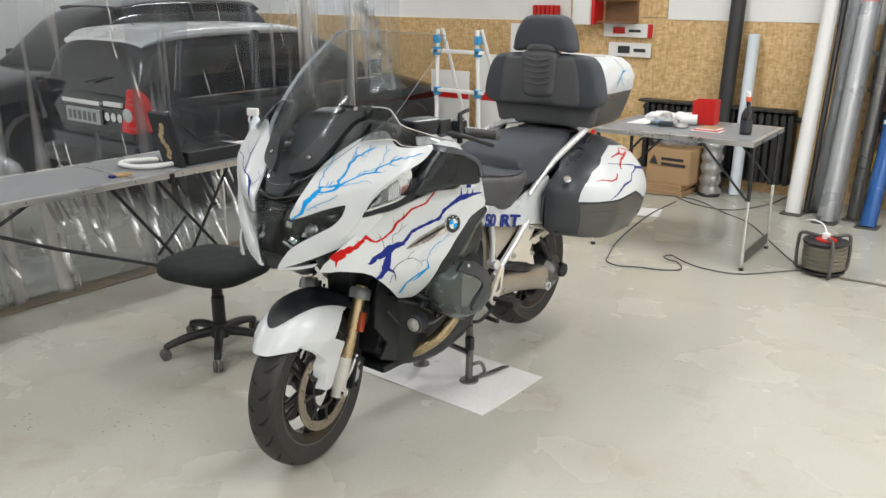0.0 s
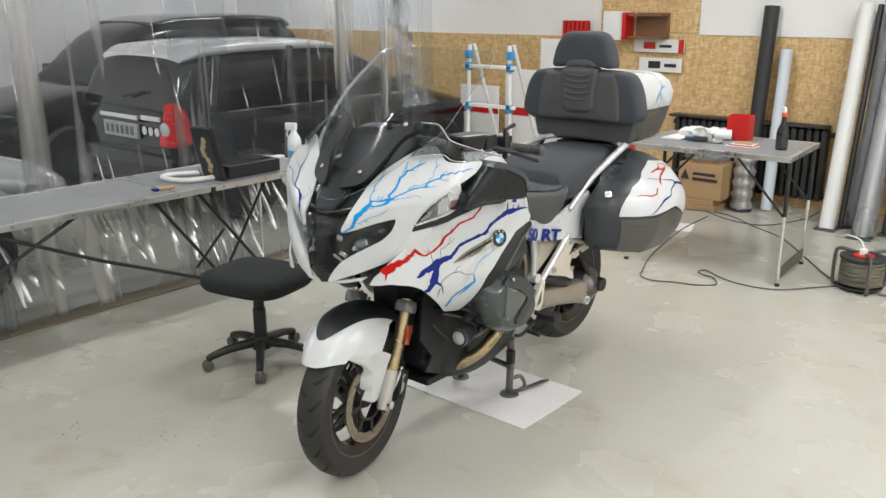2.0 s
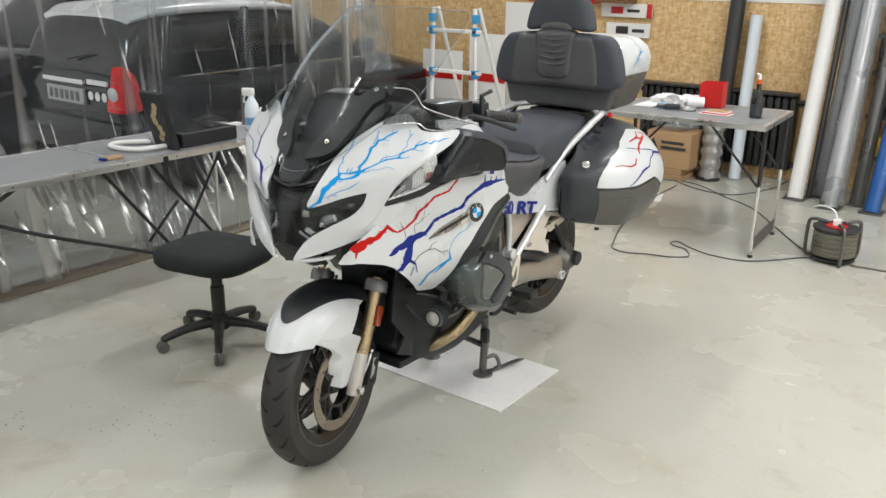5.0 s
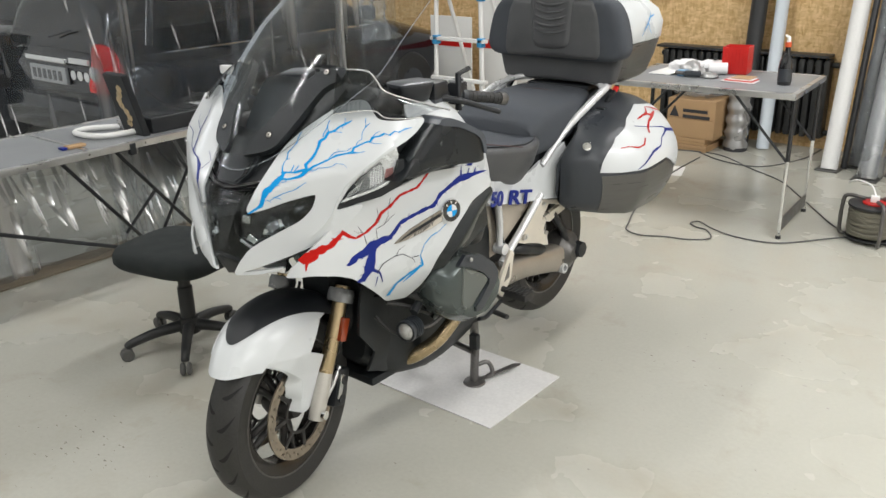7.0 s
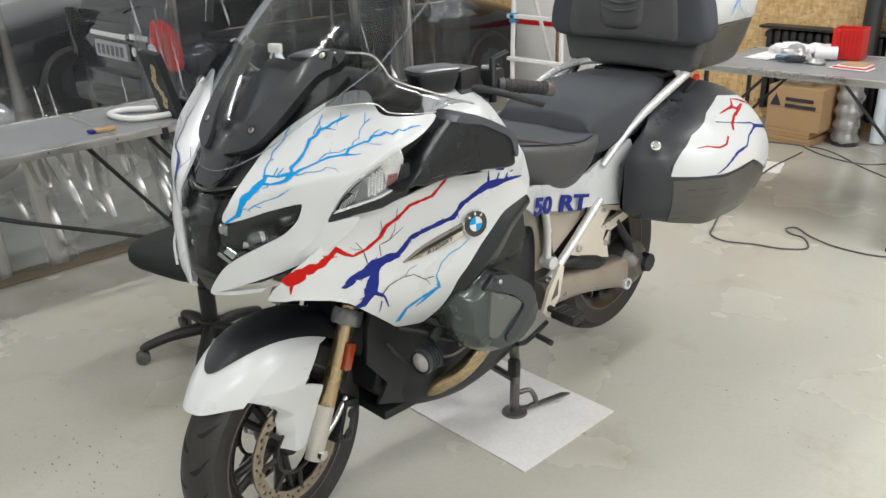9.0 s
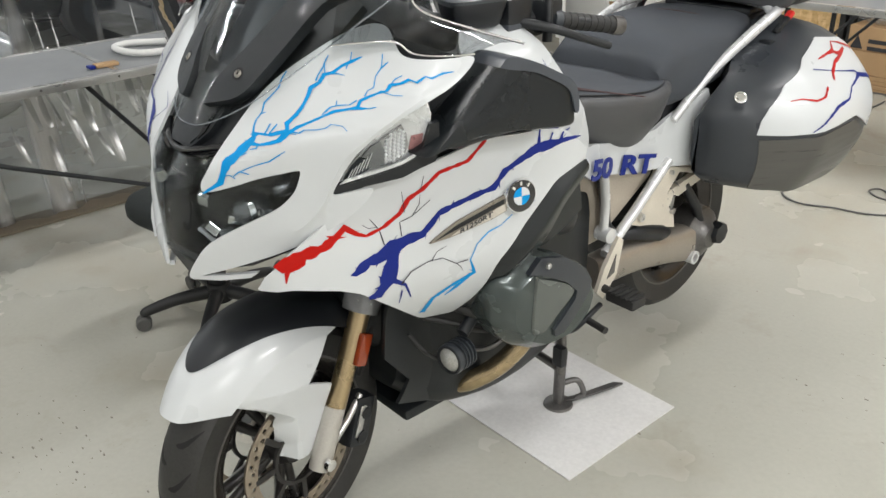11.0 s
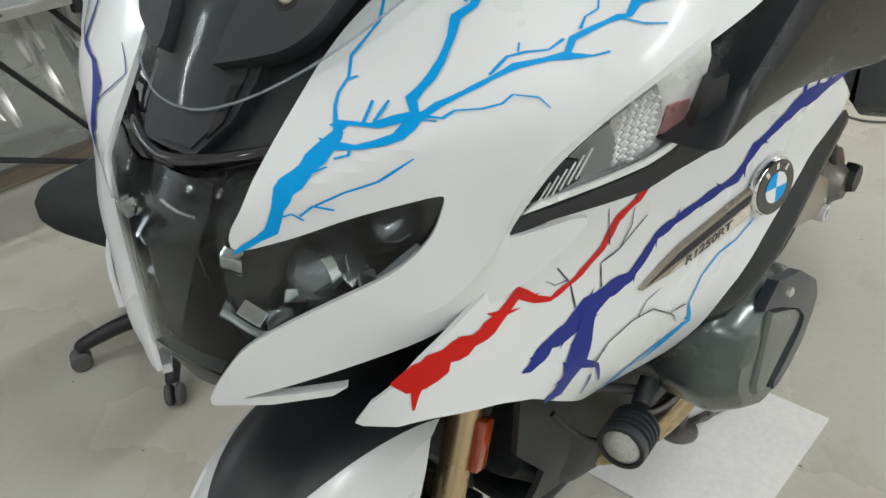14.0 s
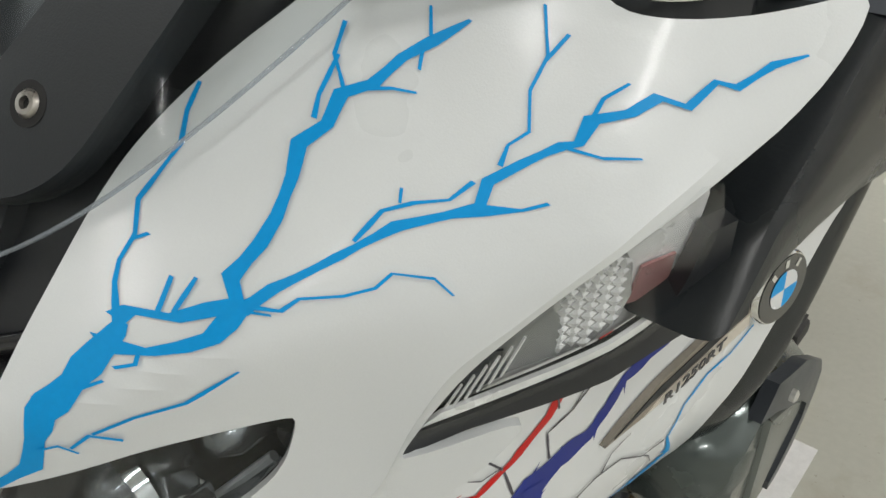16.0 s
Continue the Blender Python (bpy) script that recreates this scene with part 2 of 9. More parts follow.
def add_box(bm, lo, hi, bev=0.0, m=None):
    """A box between two corners, with bevelled edges, joined into bm."""
    b = bmesh.new()
    bmesh.ops.create_cube(b, size=1)
    for v in b.verts:
        v.co = Vector([(lo[i] + hi[i]) / 2 + v.co[i] * (hi[i] - lo[i]) for i in range(3)])
    if bev:
        bmesh.ops.bevel(b, geom=b.edges[:], offset=bev, segments=2, affect="EDGES", profile=0.6)
    if m:
        b.transform(m)
    return join(bm, b)


def join(bm, other):
    me = bpy.data.meshes.new("tmp")
    other.to_mesh(me)
    other.free()
    bm.from_mesh(me)
    bpy.data.meshes.remove(me)
    return bm


def box(lo, hi, bev=0.0, m=None):
    return add_box(bmesh.new(), lo, hi, bev, m)


def spline(pts, n=6):
    """A smooth line through points (Catmull-Rom), n steps a piece."""
    p = [Vector(q) for q in pts]
    if len(p) < 3:
        return p
    q = [2 * p[0] - p[1], *p, 2 * p[-1] - p[-2]]
    out = []
    for i in range(1, len(q) - 2):
        a, b, c, d = q[i - 1 : i + 3]
        for k in range(n):
            t = k / n
            out.append(0.5 * (2 * b + (c - a) * t + (2 * a - 5 * b + 4 * c - d) * t * t + (3 * b - a - 3 * c + d) * t**3))
    return out + [p[-1]]


def add_rings(bm, rings, caps=True, closed=False):
    """Skins rings of equal point counts."""
    vs = [[bm.verts.new(p) for p in r] for r in rings]
    n = len(vs[0])
    pairs = list(zip(vs, vs[1:])) + ([(vs[-1], vs[0])] if closed else [])
    for a, b in pairs:
        for i in range(n):
            j = (i + 1) % n
            bm.faces.new((a[i], a[j], b[j], b[i]))
    if caps and not closed:
        bm.faces.new(vs[0][::-1])
        bm.faces.new(vs[-1])
    return bm


def add_tube(bm, pts, r, segs=10, smooth=0, closed=False):
    """A round bar along points; r is one radius or one for each point."""
    if smooth:
        rad = r if isinstance(r, (int, float)) else None
        k = len(pts)
        line = spline(pts, smooth)
        rs = [rad] * len(line) if rad else [float(v) for v in np.interp(np.linspace(0, k - 1, len(line)), range(k), r)]
    else:
        line = [Vector(p) for p in pts]
        rs = [r] * len(line) if isinstance(r, (int, float)) else list(r)
    rings = []
    up = None
    for i, p in enumerate(line):
        d = (line[min(i + 1, len(line) - 1)] - line[max(i - 1, 0)]).normalized()
        if closed:
            d = (line[(i + 1) % len(line)] - line[i - 1]).normalized()
        if up is None:
            up = Vector((0, 0, 1)) if abs(d.z) < 0.9 else Vector((1, 0, 0))
        side = d.cross(up).normalized()
        up = side.cross(d).normalized()
        rings.append([p + rs[i] * (math.cos(a) * side + math.sin(a) * up) for a in (2 * math.pi * k / segs for k in range(segs))])
    return add_rings(bm, rings, closed=closed)


def tube(pts, r, segs=10, smooth=0, closed=False):
    return add_tube(bmesh.new(), pts, r, segs, smooth, closed)


def add_lathe(bm, prof, segs=32, m=None, caps=True):
    """Turns a profile of (radius, height) about z."""
    b = bmesh.new()
    rings = [[Vector((r * math.cos(2 * math.pi * k / segs), r * math.sin(2 * math.pi * k / segs), h)) for k in range(segs)] for r, h in prof]
    add_rings(b, rings, caps=caps and prof[0] != prof[-1])
    if m:
        b.transform(m)
    return join(bm, b)


def lathe(prof, segs=32, m=None, caps=True):
    return add_lathe(bmesh.new(), prof, segs, m, caps)


def curve(xs, ys):
    """A smooth function through knots, flat beyond the ends (cubic Hermite with limited slopes)."""
    x, y = np.array(xs, float), np.array(ys, float)
    d = np.diff(y) / np.diff(x)
    s = np.r_[d[0], np.where(d[:-1] * d[1:] > 0, 2 * d[:-1] * d[1:] / (d[:-1] + d[1:] + 1e-12), 0), d[-1]]

    def at(q):
        q = min(max(q, x[0]), x[-1])
        i = min(int(np.searchsorted(x, q, "right")) - 1, len(x) - 2)
        w = x[i + 1] - x[i]
        t = (q - x[i]) / w
        return float((1 + 2 * t) * (1 - t) ** 2 * y[i] + t * (1 - t) ** 2 * w * s[i] + t * t * (3 - 2 * t) * y[i + 1] + t * t * (t - 1) * w * s[i + 1])

    return at


def sheet(outline, surface, thick=0.004, step=0.02, rounding=0, lines=()):
    """A panel: a closed outline in two coordinates, filled with a fine net, laid on surface(a, b) and given thickness; the net follows the lines."""
    if rounding:
        pts = [Vector((a, b, 0)) for a, b in outline]
        pts = [p for p in spline([*pts, pts[0]], rounding)[:-1]]
        outline = [(p.x, p.y) for p in pts]
    rim = []
    for (a, b), (c, d) in zip(outline, [*outline[1:], outline[0]]):
        n = max(1, int(math.hypot(c - a, d - b) / step))
        rim += [(a + (c - a) * k / n, b + (d - b) * k / n) for k in range(n)]
    poly = np.array(rim)
    lo, hi = poly.min(0), poly.max(0)
    inside = []
    nxt = np.roll(poly, -1, 0)

    def within(a, b, gap):
        cross = ((poly[:, 1] > b) != (nxt[:, 1] > b)) & (a < (nxt[:, 0] - poly[:, 0]) * (b - poly[:, 1]) / (nxt[:, 1] - poly[:, 1] + 1e-12) + poly[:, 0])
        return cross.sum() % 2 and np.hypot(poly[:, 0] - a, poly[:, 1] - b).min() > gap

    along, joins = [], []
    for line in lines:
        last = None
        for a, b in line:
            if within(a, b, step * 0.3):
                along.append((a, b))
                if last is not None:
                    joins.append((len(rim) + last, len(rim) + len(along) - 1))
                last = len(along) - 1
            else:
                last = None
    kept = np.array(along) if along else np.full((1, 2), 99.0)
    for a in np.arange(lo[0] + step / 2, hi[0], step):
        for b in np.arange(lo[1] + step / 2, hi[1], step):
            if within(a, b, step * 0.55) and np.hypot(kept[:, 0] - a, kept[:, 1] - b).min() > step * 0.5:
                inside.append((a, b))
    flat = [Vector(p) for p in rim + along + inside]
    got = geometry.delaunay_2d_cdt(flat, [(i, (i + 1) % len(rim)) for i in range(len(rim))] + joins, [], 1, 1e-6)
    e = 1e-4
    top, low = [], []
    bm = bmesh.new()
    for v in got[0]:
        p = surface(v.x, v.y)
        nrm = (surface(v.x + e, v.y) - p).cross(surface(v.x, v.y + e) - p).normalized()
        top.append(bm.verts.new(p))
        low.append(bm.verts.new(p - nrm * thick))
    edges = {}
    for f in got[2]:
        bm.faces.new([top[i] for i in f])
        bm.faces.new([low[i] for i in reversed(f)])
        for i, j in zip(f, [*f[1:], f[0]]):
            if (j, i) in edges:
                edges.pop((j, i))
            else:
                edges[(i, j)] = 1
    for i, j in edges:
        bm.faces.new((top[j], top[i], low[i], low[j]))
    return bm


def round_off(outline, times=2, cut=0.2):
    """Cuts the corners of a closed outline."""
    for _ in range(times):
        out = []
        for (a, b), (c, d) in zip(outline, [*outline[1:], outline[0]]):
            out += [(a + (c - a) * cut, b + (d - b) * cut), (c - (c - a) * cut, d - (d - b) * cut)]
        outline = out
    return outline


def bolt(bm, path, surface, lift=0.0012, step=0.008):
    """A strip of vinyl of changing width along (a, b, width) stations, laid on surface."""
    line = []
    for (a, b, w), (c, d, v) in zip(path, path[1:]):
        n = max(1, int(math.hypot(c - a, d - b) / step))
        line += [(a + (c - a) * k / n, b + (d - b) * k / n, w + (v - w) * k / n) for k in range(n)]
    line.append(path[-1])
    line = [(a, b, w * (1 + 0.16 * math.sin(a * 830 + b * 410) + 0.10 * math.sin(a * 1900 - b * 1300))) for a, b, w in line]
    prev = None
    for i, (a, b, w) in enumerate(line):
        p, q = line[max(i - 1, 0)], line[min(i + 1, len(line) - 1)]
        dx, dy = q[0] - p[0], q[1] - p[1]
        k = math.hypot(dx, dy) or 1
        row = []
        for s in (-0.5, 0, 0.5):
            aa, bb = a - dy / k * w * s, b + dx / k * w * s
            o = surface(aa, bb)
            nrm = (surface(aa + 1e-4, bb) - o).cross(surface(aa, bb + 1e-4) - o).normalized()
            row.append(bm.verts.new(o + nrm * lift))
        if prev:
            bm.faces.new((prev[0], prev[1], row[1], row[0]))
            bm.faces.new((prev[1], prev[2], row[2], row[1]))
        prev = row
    return bm


def flip_x(bm):
    for v in bm.verts:
        v.co.x = -v.co.x
    bmesh.ops.reverse_faces(bm, faces=bm.faces[:])
    return bm


# ---- the workshop ----
def wall_block(name, lo, hi, material, label):
    ob = part(name, box(lo, hi), material)
    return tagged(ob, label, "wall" if "wall" in name else name, kind="structure")


BACK_Y = 5.45
floor = tagged(part("floor", box((-8, -6, -0.2), (5.2, 6.2, 0)), M_FLOOR), "glossy beige painted concrete workshop floor with scuffs", "floor", kind="structure")
wall_block("wall_north", (-8, BACK_Y, 0), (5.2, BACK_Y + 0.2, 4), M_WALL, "white painted workshop back wall above chipboard")
wall_block("wall_south", (-8, -6.2, 0), (5.2, -6, 4), M_WALL, "plain white workshop wall")
wall_block("wall_east", (5.2, -6.2, 0), (5.4, BACK_Y + 0.2, 4), M_WALL, "plain white workshop wall")
wall_block("wall_west", (-8.2, -6.2, 0), (-8, BACK_Y + 0.2, 4), M_WALL, "plain white workshop wall")
tagged(part("ceiling", box((-8.2, -6.2, 3.6), (5.4, BACK_Y + 0.2, 3.8)), M_WALL), "plain white workshop ceiling", "ceiling", kind="structure")


def osb_material():
    m = mat("chipboard", (0.50, 0.31, 0.12), 0.6, var=0.18, scale=5, fine=200, bump=0.3)
    nt = m.node_tree
    b = nt.nodes["Principled BSDF"]
    tc = nt.nodes.new("ShaderNodeTexCoord")
    vs = []
    for k, sc in enumerate(((60, 60, 20), (22, 60, 64))):
        mp = nt.nodes.new("ShaderNodeMapping")
        mp.inputs["Scale"].default_value = sc
        mp.inputs["Rotation"].default_value = (0.3 * k, 0.5, 0.4)
        v = node(nt, "ShaderNodeTexVoronoi", Scale=1.0)
        nt.links.new(tc.outputs["Object"], mp.inputs["Vector"])
        nt.links.new(mp.outputs["Vector"], v.inputs["Vector"])
        vs.append(v)
    mixc = nt.nodes.new("ShaderNodeMix")
    mixc.data_type = "RGBA"
    mixc.inputs["Factor"].default_value = 0.5
    nt.links.new(vs[0].outputs["Color"], mixc.inputs["A"])
    nt.links.new(vs[1].outputs["Color"], mixc.inputs["B"])
    bw = nt.nodes.new("ShaderNodeRGBToBW")
    nt.links.new(mixc.outputs["Result"], bw.inputs[0])
    ramp = nt.nodes.new("ShaderNodeValToRGB")
    ramp.color_ramp.elements[0].position, ramp.color_ramp.elements[0].color = 0.15, (0.50, 0.31, 0.12, 1)
    ramp.color_ramp.elements[1].position, ramp.color_ramp.elements[1].color = 0.85, (0.80, 0.58, 0.31, 1)
    nt.links.new(bw.outputs[0], ramp.inputs[0])
    nt.links.new(ramp.outputs["Color"], b.inputs["Base Color"])
    return m


M_OSB = osb_material()


def table(name, label, lo, hi, height, at):
    """A folding table: framed top, legs joined by a foot rail, and slanting braces."""
    t = thing(name, label, "table", at)
    w, d = hi[0] - lo[0], hi[1] - lo[1]
    part("tabletop", box((lo[0] + 0.015, lo[1] + 0.015, height - 0.022), (hi[0] - 0.015, hi[1] - 0.015, height - 0.002)), M_TABLETOP, t, "dark speckled worktop")
    bm = bmesh.new()
    for a, b in (((lo[0], lo[1]), (hi[0], lo[1] + 0.03)), ((lo[0], hi[1] - 0.03), (hi[0], hi[1])), ((lo[0], lo[1] + 0.03), (lo[0] + 0.03, hi[1] - 0.03)), ((hi[0] - 0.03, lo[1] + 0.03), (hi[0], hi[1] - 0.03))):
        add_box(bm, (*a, height - 0.032), (*b, height), 0.003)
    part("edge_frame", bm, M_ALU, t, "aluminium edge frame", 40)
    return t


M_TABLETOP = mat("speckled_worktop", (0.235, 0.245, 0.255), 0.42, var=0.14, scale=5, fine=220, bump=0.05)

M_LEG = mat("black_leg", (0.03, 0.03, 0.032), 0.2, 0.2, var=0.2, scale=20, fine=90)

TABLE_AT = (0.474, 3.165, 0.0)
right_table = table("folding_table", "folding table with grey top, aluminium rim and chrome legs", (-1.06, 0.0), (0.0, 0.72), 0.82, TABLE_AT)
right_table.matrix_world = pose(*TABLE_AT, 0, 0, 4.2)
for lx in (-1.03, -0.006):
    for ly in (0.02, 0.60):
        leg = part("leg", tube([(lx, ly, 0.0), (lx, ly, 0.47)], 0.011, 12), M_CHROME, right_table, "chrome lower leg", 40)
        part("leg_sleeve", tube([(lx, ly, 0.45), (lx, ly, 0.79)], 0.0125, 12), M_LEG, leg, "black upper leg sleeve", 40)
        part("rubber_foot", lathe([(0.0, 0.0), (0.016, 0.0), (0.015, 0.018), (0.0, 0.018)], 14, pose(lx, ly, 0.0)), M_BLACK, leg, "", 40)
    part("foot_rail", box((lx - 0.006, 0.02, 0.04), (lx + 0.006, 0.60, 0.115), 0.003), M_STEEL, right_table)
    q = 1 if lx < -0.5 else -1
    for ly in (0.02, 0.60):
        part("brace", tube([(lx, ly, 0.44), (lx + q * 0.32, ly, 0.79)], 0.008, 8), M_BLACK, right_table, "black folding brace", 40)

left_table = table("trestle_table", "long folding table with grey speckled tops and aluminium rim", (-2.42, -1.3), (-1.79, 1.46), 0.76, (0, 0, 0))
for y0 in (-1.2, 1.36):
    for lx in (-1.86, -2.36):
        part("leg", tube([(lx, y0, 0.0), (lx, y0, 0.73)], 0.011, 10), M_CHROME, left_table, "chrome leg", 40)
BRACES = [
    [(-1.85, -0.80, 0.40), (-1.85, -0.143, 0.722)],
    [(-1.85, -0.60, 0.735), (-1.85, -0.031, 0.468), (-1.85, 0.597, 0.209)],
    [(-1.85, 0.285, 0.725), (-1.85, 0.70, 0.175)],
    [(-1.85, 0.548, 0.735), (-1.85, 1.03, 0.122)],
    [(-2.30, 1.45, 0.735), (-2.30, 0.98, 0.02)],
    [(-2.30, 0.80, 0.14), (-2.30, 1.02, 0.345)],
]
for line in BRACES:
    part("brace", tube(line, 0.0095, 8), M_BLACK, left_table, "black folding brace", 40)
for q in range(9):
    yy = -1.05 + 0.29 * q
    part("frame_rivet", lathe([(0.0, 0.0015), (0.004, 0.001), (0.005, 0.0), (0.0, 0.0)], 10, pose(-1.79, yy, 0.745, 0, 90, 0)), M_STEEL, left_table)

# curtain of clear sheet hanging behind the long table
bm = bmesh.new()
rng = random.Random(3)
ys = np.arange(-3.5, 3.32, 0.0125)
ph = [rng.uniform(0, 6.28) for _ in range(6)]


def crease(q):
    """A narrow fold: nearly flat between sharp ridges."""
    return abs(math.sin(q)) ** 0.6


def drape(y, z):
    low = max(0.0, 0.7 - z) / 0.7
    k = 1 - 0.15 * z
    fold = 0.012 * math.sin(9 * y + ph[0]) + 0.010 * crease(11.5 * y + ph[1] + 0.3 * math.sin(z)) + 0.004 * math.sin(51 * y + ph[2] + z)
    return -2.52 + k * fold + 0.008 * math.sin(2.3 * z + 3 * y + ph[3]) + low**2 * (0.05 + 0.03 * math.sin(15 * y + ph[4]) + 0.016 * math.sin(41 * y + ph[5]))


rows = [[bm.verts.new((drape(y, z), y, z)) for y in ys] for z in [0.006, 0.06, 0.12, 0.18, 0.25, 0.32, 0.4, 0.5, 0.6, 0.7, 0.9, 1.2, 1.6, 2.0, 2.5, 3.3]]
for a, b in zip(rows, rows[1:]):
    for i in range(len(ys) - 1):
        bm.faces.new((a[i], a[i + 1], b[i + 1], b[i]))


def overlap(y0, y1, shift):
    """A narrow strip of the same sheet hanging in front of the rest, its edges doubled back."""
    b = bmesh.new()
    yy = np.linspace(y0, y1, int((y1 - y0) / 0.02))
    net = [[b.verts.new((drape(y * 0.93 + shift, z) + 0.035 + 0.012 * math.sin(19 * y + shift), y, z)) for y in yy] for z in [0.01, 0.1, 0.25, 0.4, 0.6, 0.9, 1.4, 2.0, 2.6, 3.3]]
    for r0, r1 in zip(net, net[1:]):
        for i in range(len(yy) - 1):
            b.faces.new((r0[i], r0[i + 1], r1[i + 1], r1[i]))
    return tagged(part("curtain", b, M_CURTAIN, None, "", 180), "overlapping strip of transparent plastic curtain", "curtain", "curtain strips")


for y0, y1, shift in ((-0.75, -0.25, 0.2), (0.85, 1.28, 0.5), (2.25, 2.72, 0.9)):
    overlap(y0, y1, shift)
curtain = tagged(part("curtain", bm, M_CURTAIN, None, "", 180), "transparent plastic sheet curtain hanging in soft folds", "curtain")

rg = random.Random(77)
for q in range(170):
    # a short added pleat, sloped to give a lamp glint; it leans out and falls back again
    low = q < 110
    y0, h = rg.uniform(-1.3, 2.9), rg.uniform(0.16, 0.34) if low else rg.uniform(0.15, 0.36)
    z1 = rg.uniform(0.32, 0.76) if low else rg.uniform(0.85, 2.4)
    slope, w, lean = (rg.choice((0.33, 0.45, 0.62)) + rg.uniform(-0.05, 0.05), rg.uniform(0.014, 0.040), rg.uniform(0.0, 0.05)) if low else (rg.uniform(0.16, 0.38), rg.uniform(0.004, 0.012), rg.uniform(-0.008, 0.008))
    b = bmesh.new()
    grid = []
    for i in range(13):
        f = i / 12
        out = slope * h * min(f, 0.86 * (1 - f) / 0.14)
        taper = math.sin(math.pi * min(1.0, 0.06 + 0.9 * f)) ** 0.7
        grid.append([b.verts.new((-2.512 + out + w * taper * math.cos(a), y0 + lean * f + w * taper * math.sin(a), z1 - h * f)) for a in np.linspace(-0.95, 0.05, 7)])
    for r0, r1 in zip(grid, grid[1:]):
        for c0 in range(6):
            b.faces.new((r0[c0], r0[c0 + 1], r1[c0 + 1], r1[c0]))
    part("crease", b, M_GLINT_PLEAT if low else M_GLINT_CREASE, curtain, "", 60)

# ---- the motorcycle's fairing: half-width against length y (rearwards from the front axle) and height z ----
COWL_Q = curve([-0.26, -0.211, -0.144, -0.06, 0.01, 0.09, 0.2, 0.4], [0.0, 0.067, 0.150, 0.246, 0.314, 0.378, 0.43, 0.46])
COWL_Z = curve([0.0, 0.16, 0.23, 0.31, 0.34, 0.40, 0.5], [0.98, 1.045, 1.078, 1.10, 1.118, 1.15, 1.2])
SIDE_Y = curve([-0.17, -0.136, -0.116, -0.06, 0.0, 0.1, 0.2, 0.3, 0.4, 0.5, 0.6, 0.7], [0.14, 0.200, 0.228, 0.256, 0.274, 0.291, 0.309, 0.333, 0.357, 0.366, 0.366, 0.36])


def soft(d, w=0.012):
    """The positive part of d, with a rounded bend."""
    return 0.5 * (d + math.sqrt(d * d + w * w))


CREASE = curve([-0.21, -0.17, -0.127, -0.085, -0.055, -0.032, -0.008, 0.014, 0.042, 0.078, 0.127, 0.21], [0.845, 0.868, 0.895, 0.935, 0.982, 1.03, 1.068, 1.09, 1.118, 1.142, 1.162, 1.19])
FOLD = curve([-0.2, -0.12, -0.07, -0.035, -0.021, -0.004, 0.02, 0.046, 0.076, 0.113, 0.154, 0.24], [0.855, 0.895, 0.925, 0.977, 1.022, 1.06, 1.086, 1.112, 1.136, 1.158, 1.181, 1.215])


def cowl_x(y, z):
    lo, hi = -0.26, 0.4
    for _ in range(24):
        q = (lo + hi) / 2
        if q + 0.9 * soft(z - COWL_Z(COWL_Q(q))) < y:
            lo = q
        else:
            hi = q
    d = z - FOLD(y)
    fade = min(1.0, max(0.0, (y + 0.125) / 0.055)) * (1 - 0.7 * min(1.0, max(0.0, (y - 0.06) / 0.09)))
    ridge = 0.012 * fade * (max(0.0, 1 - d / 0.085) ** 2 if d > 0 else max(0.0, 1 + d / 0.05) ** 1.5)
    return COWL_Q((lo + hi) / 2) - 0.10 * soft(CREASE(y) - z, 0.006) + ridge


def side_x(y, z):
    return SIDE_Y(y) - 2.6 * max(0.0, 0.80 - z) ** 2


def cowl(y, z):
    return Vector((cowl_x(y, z), y, z))


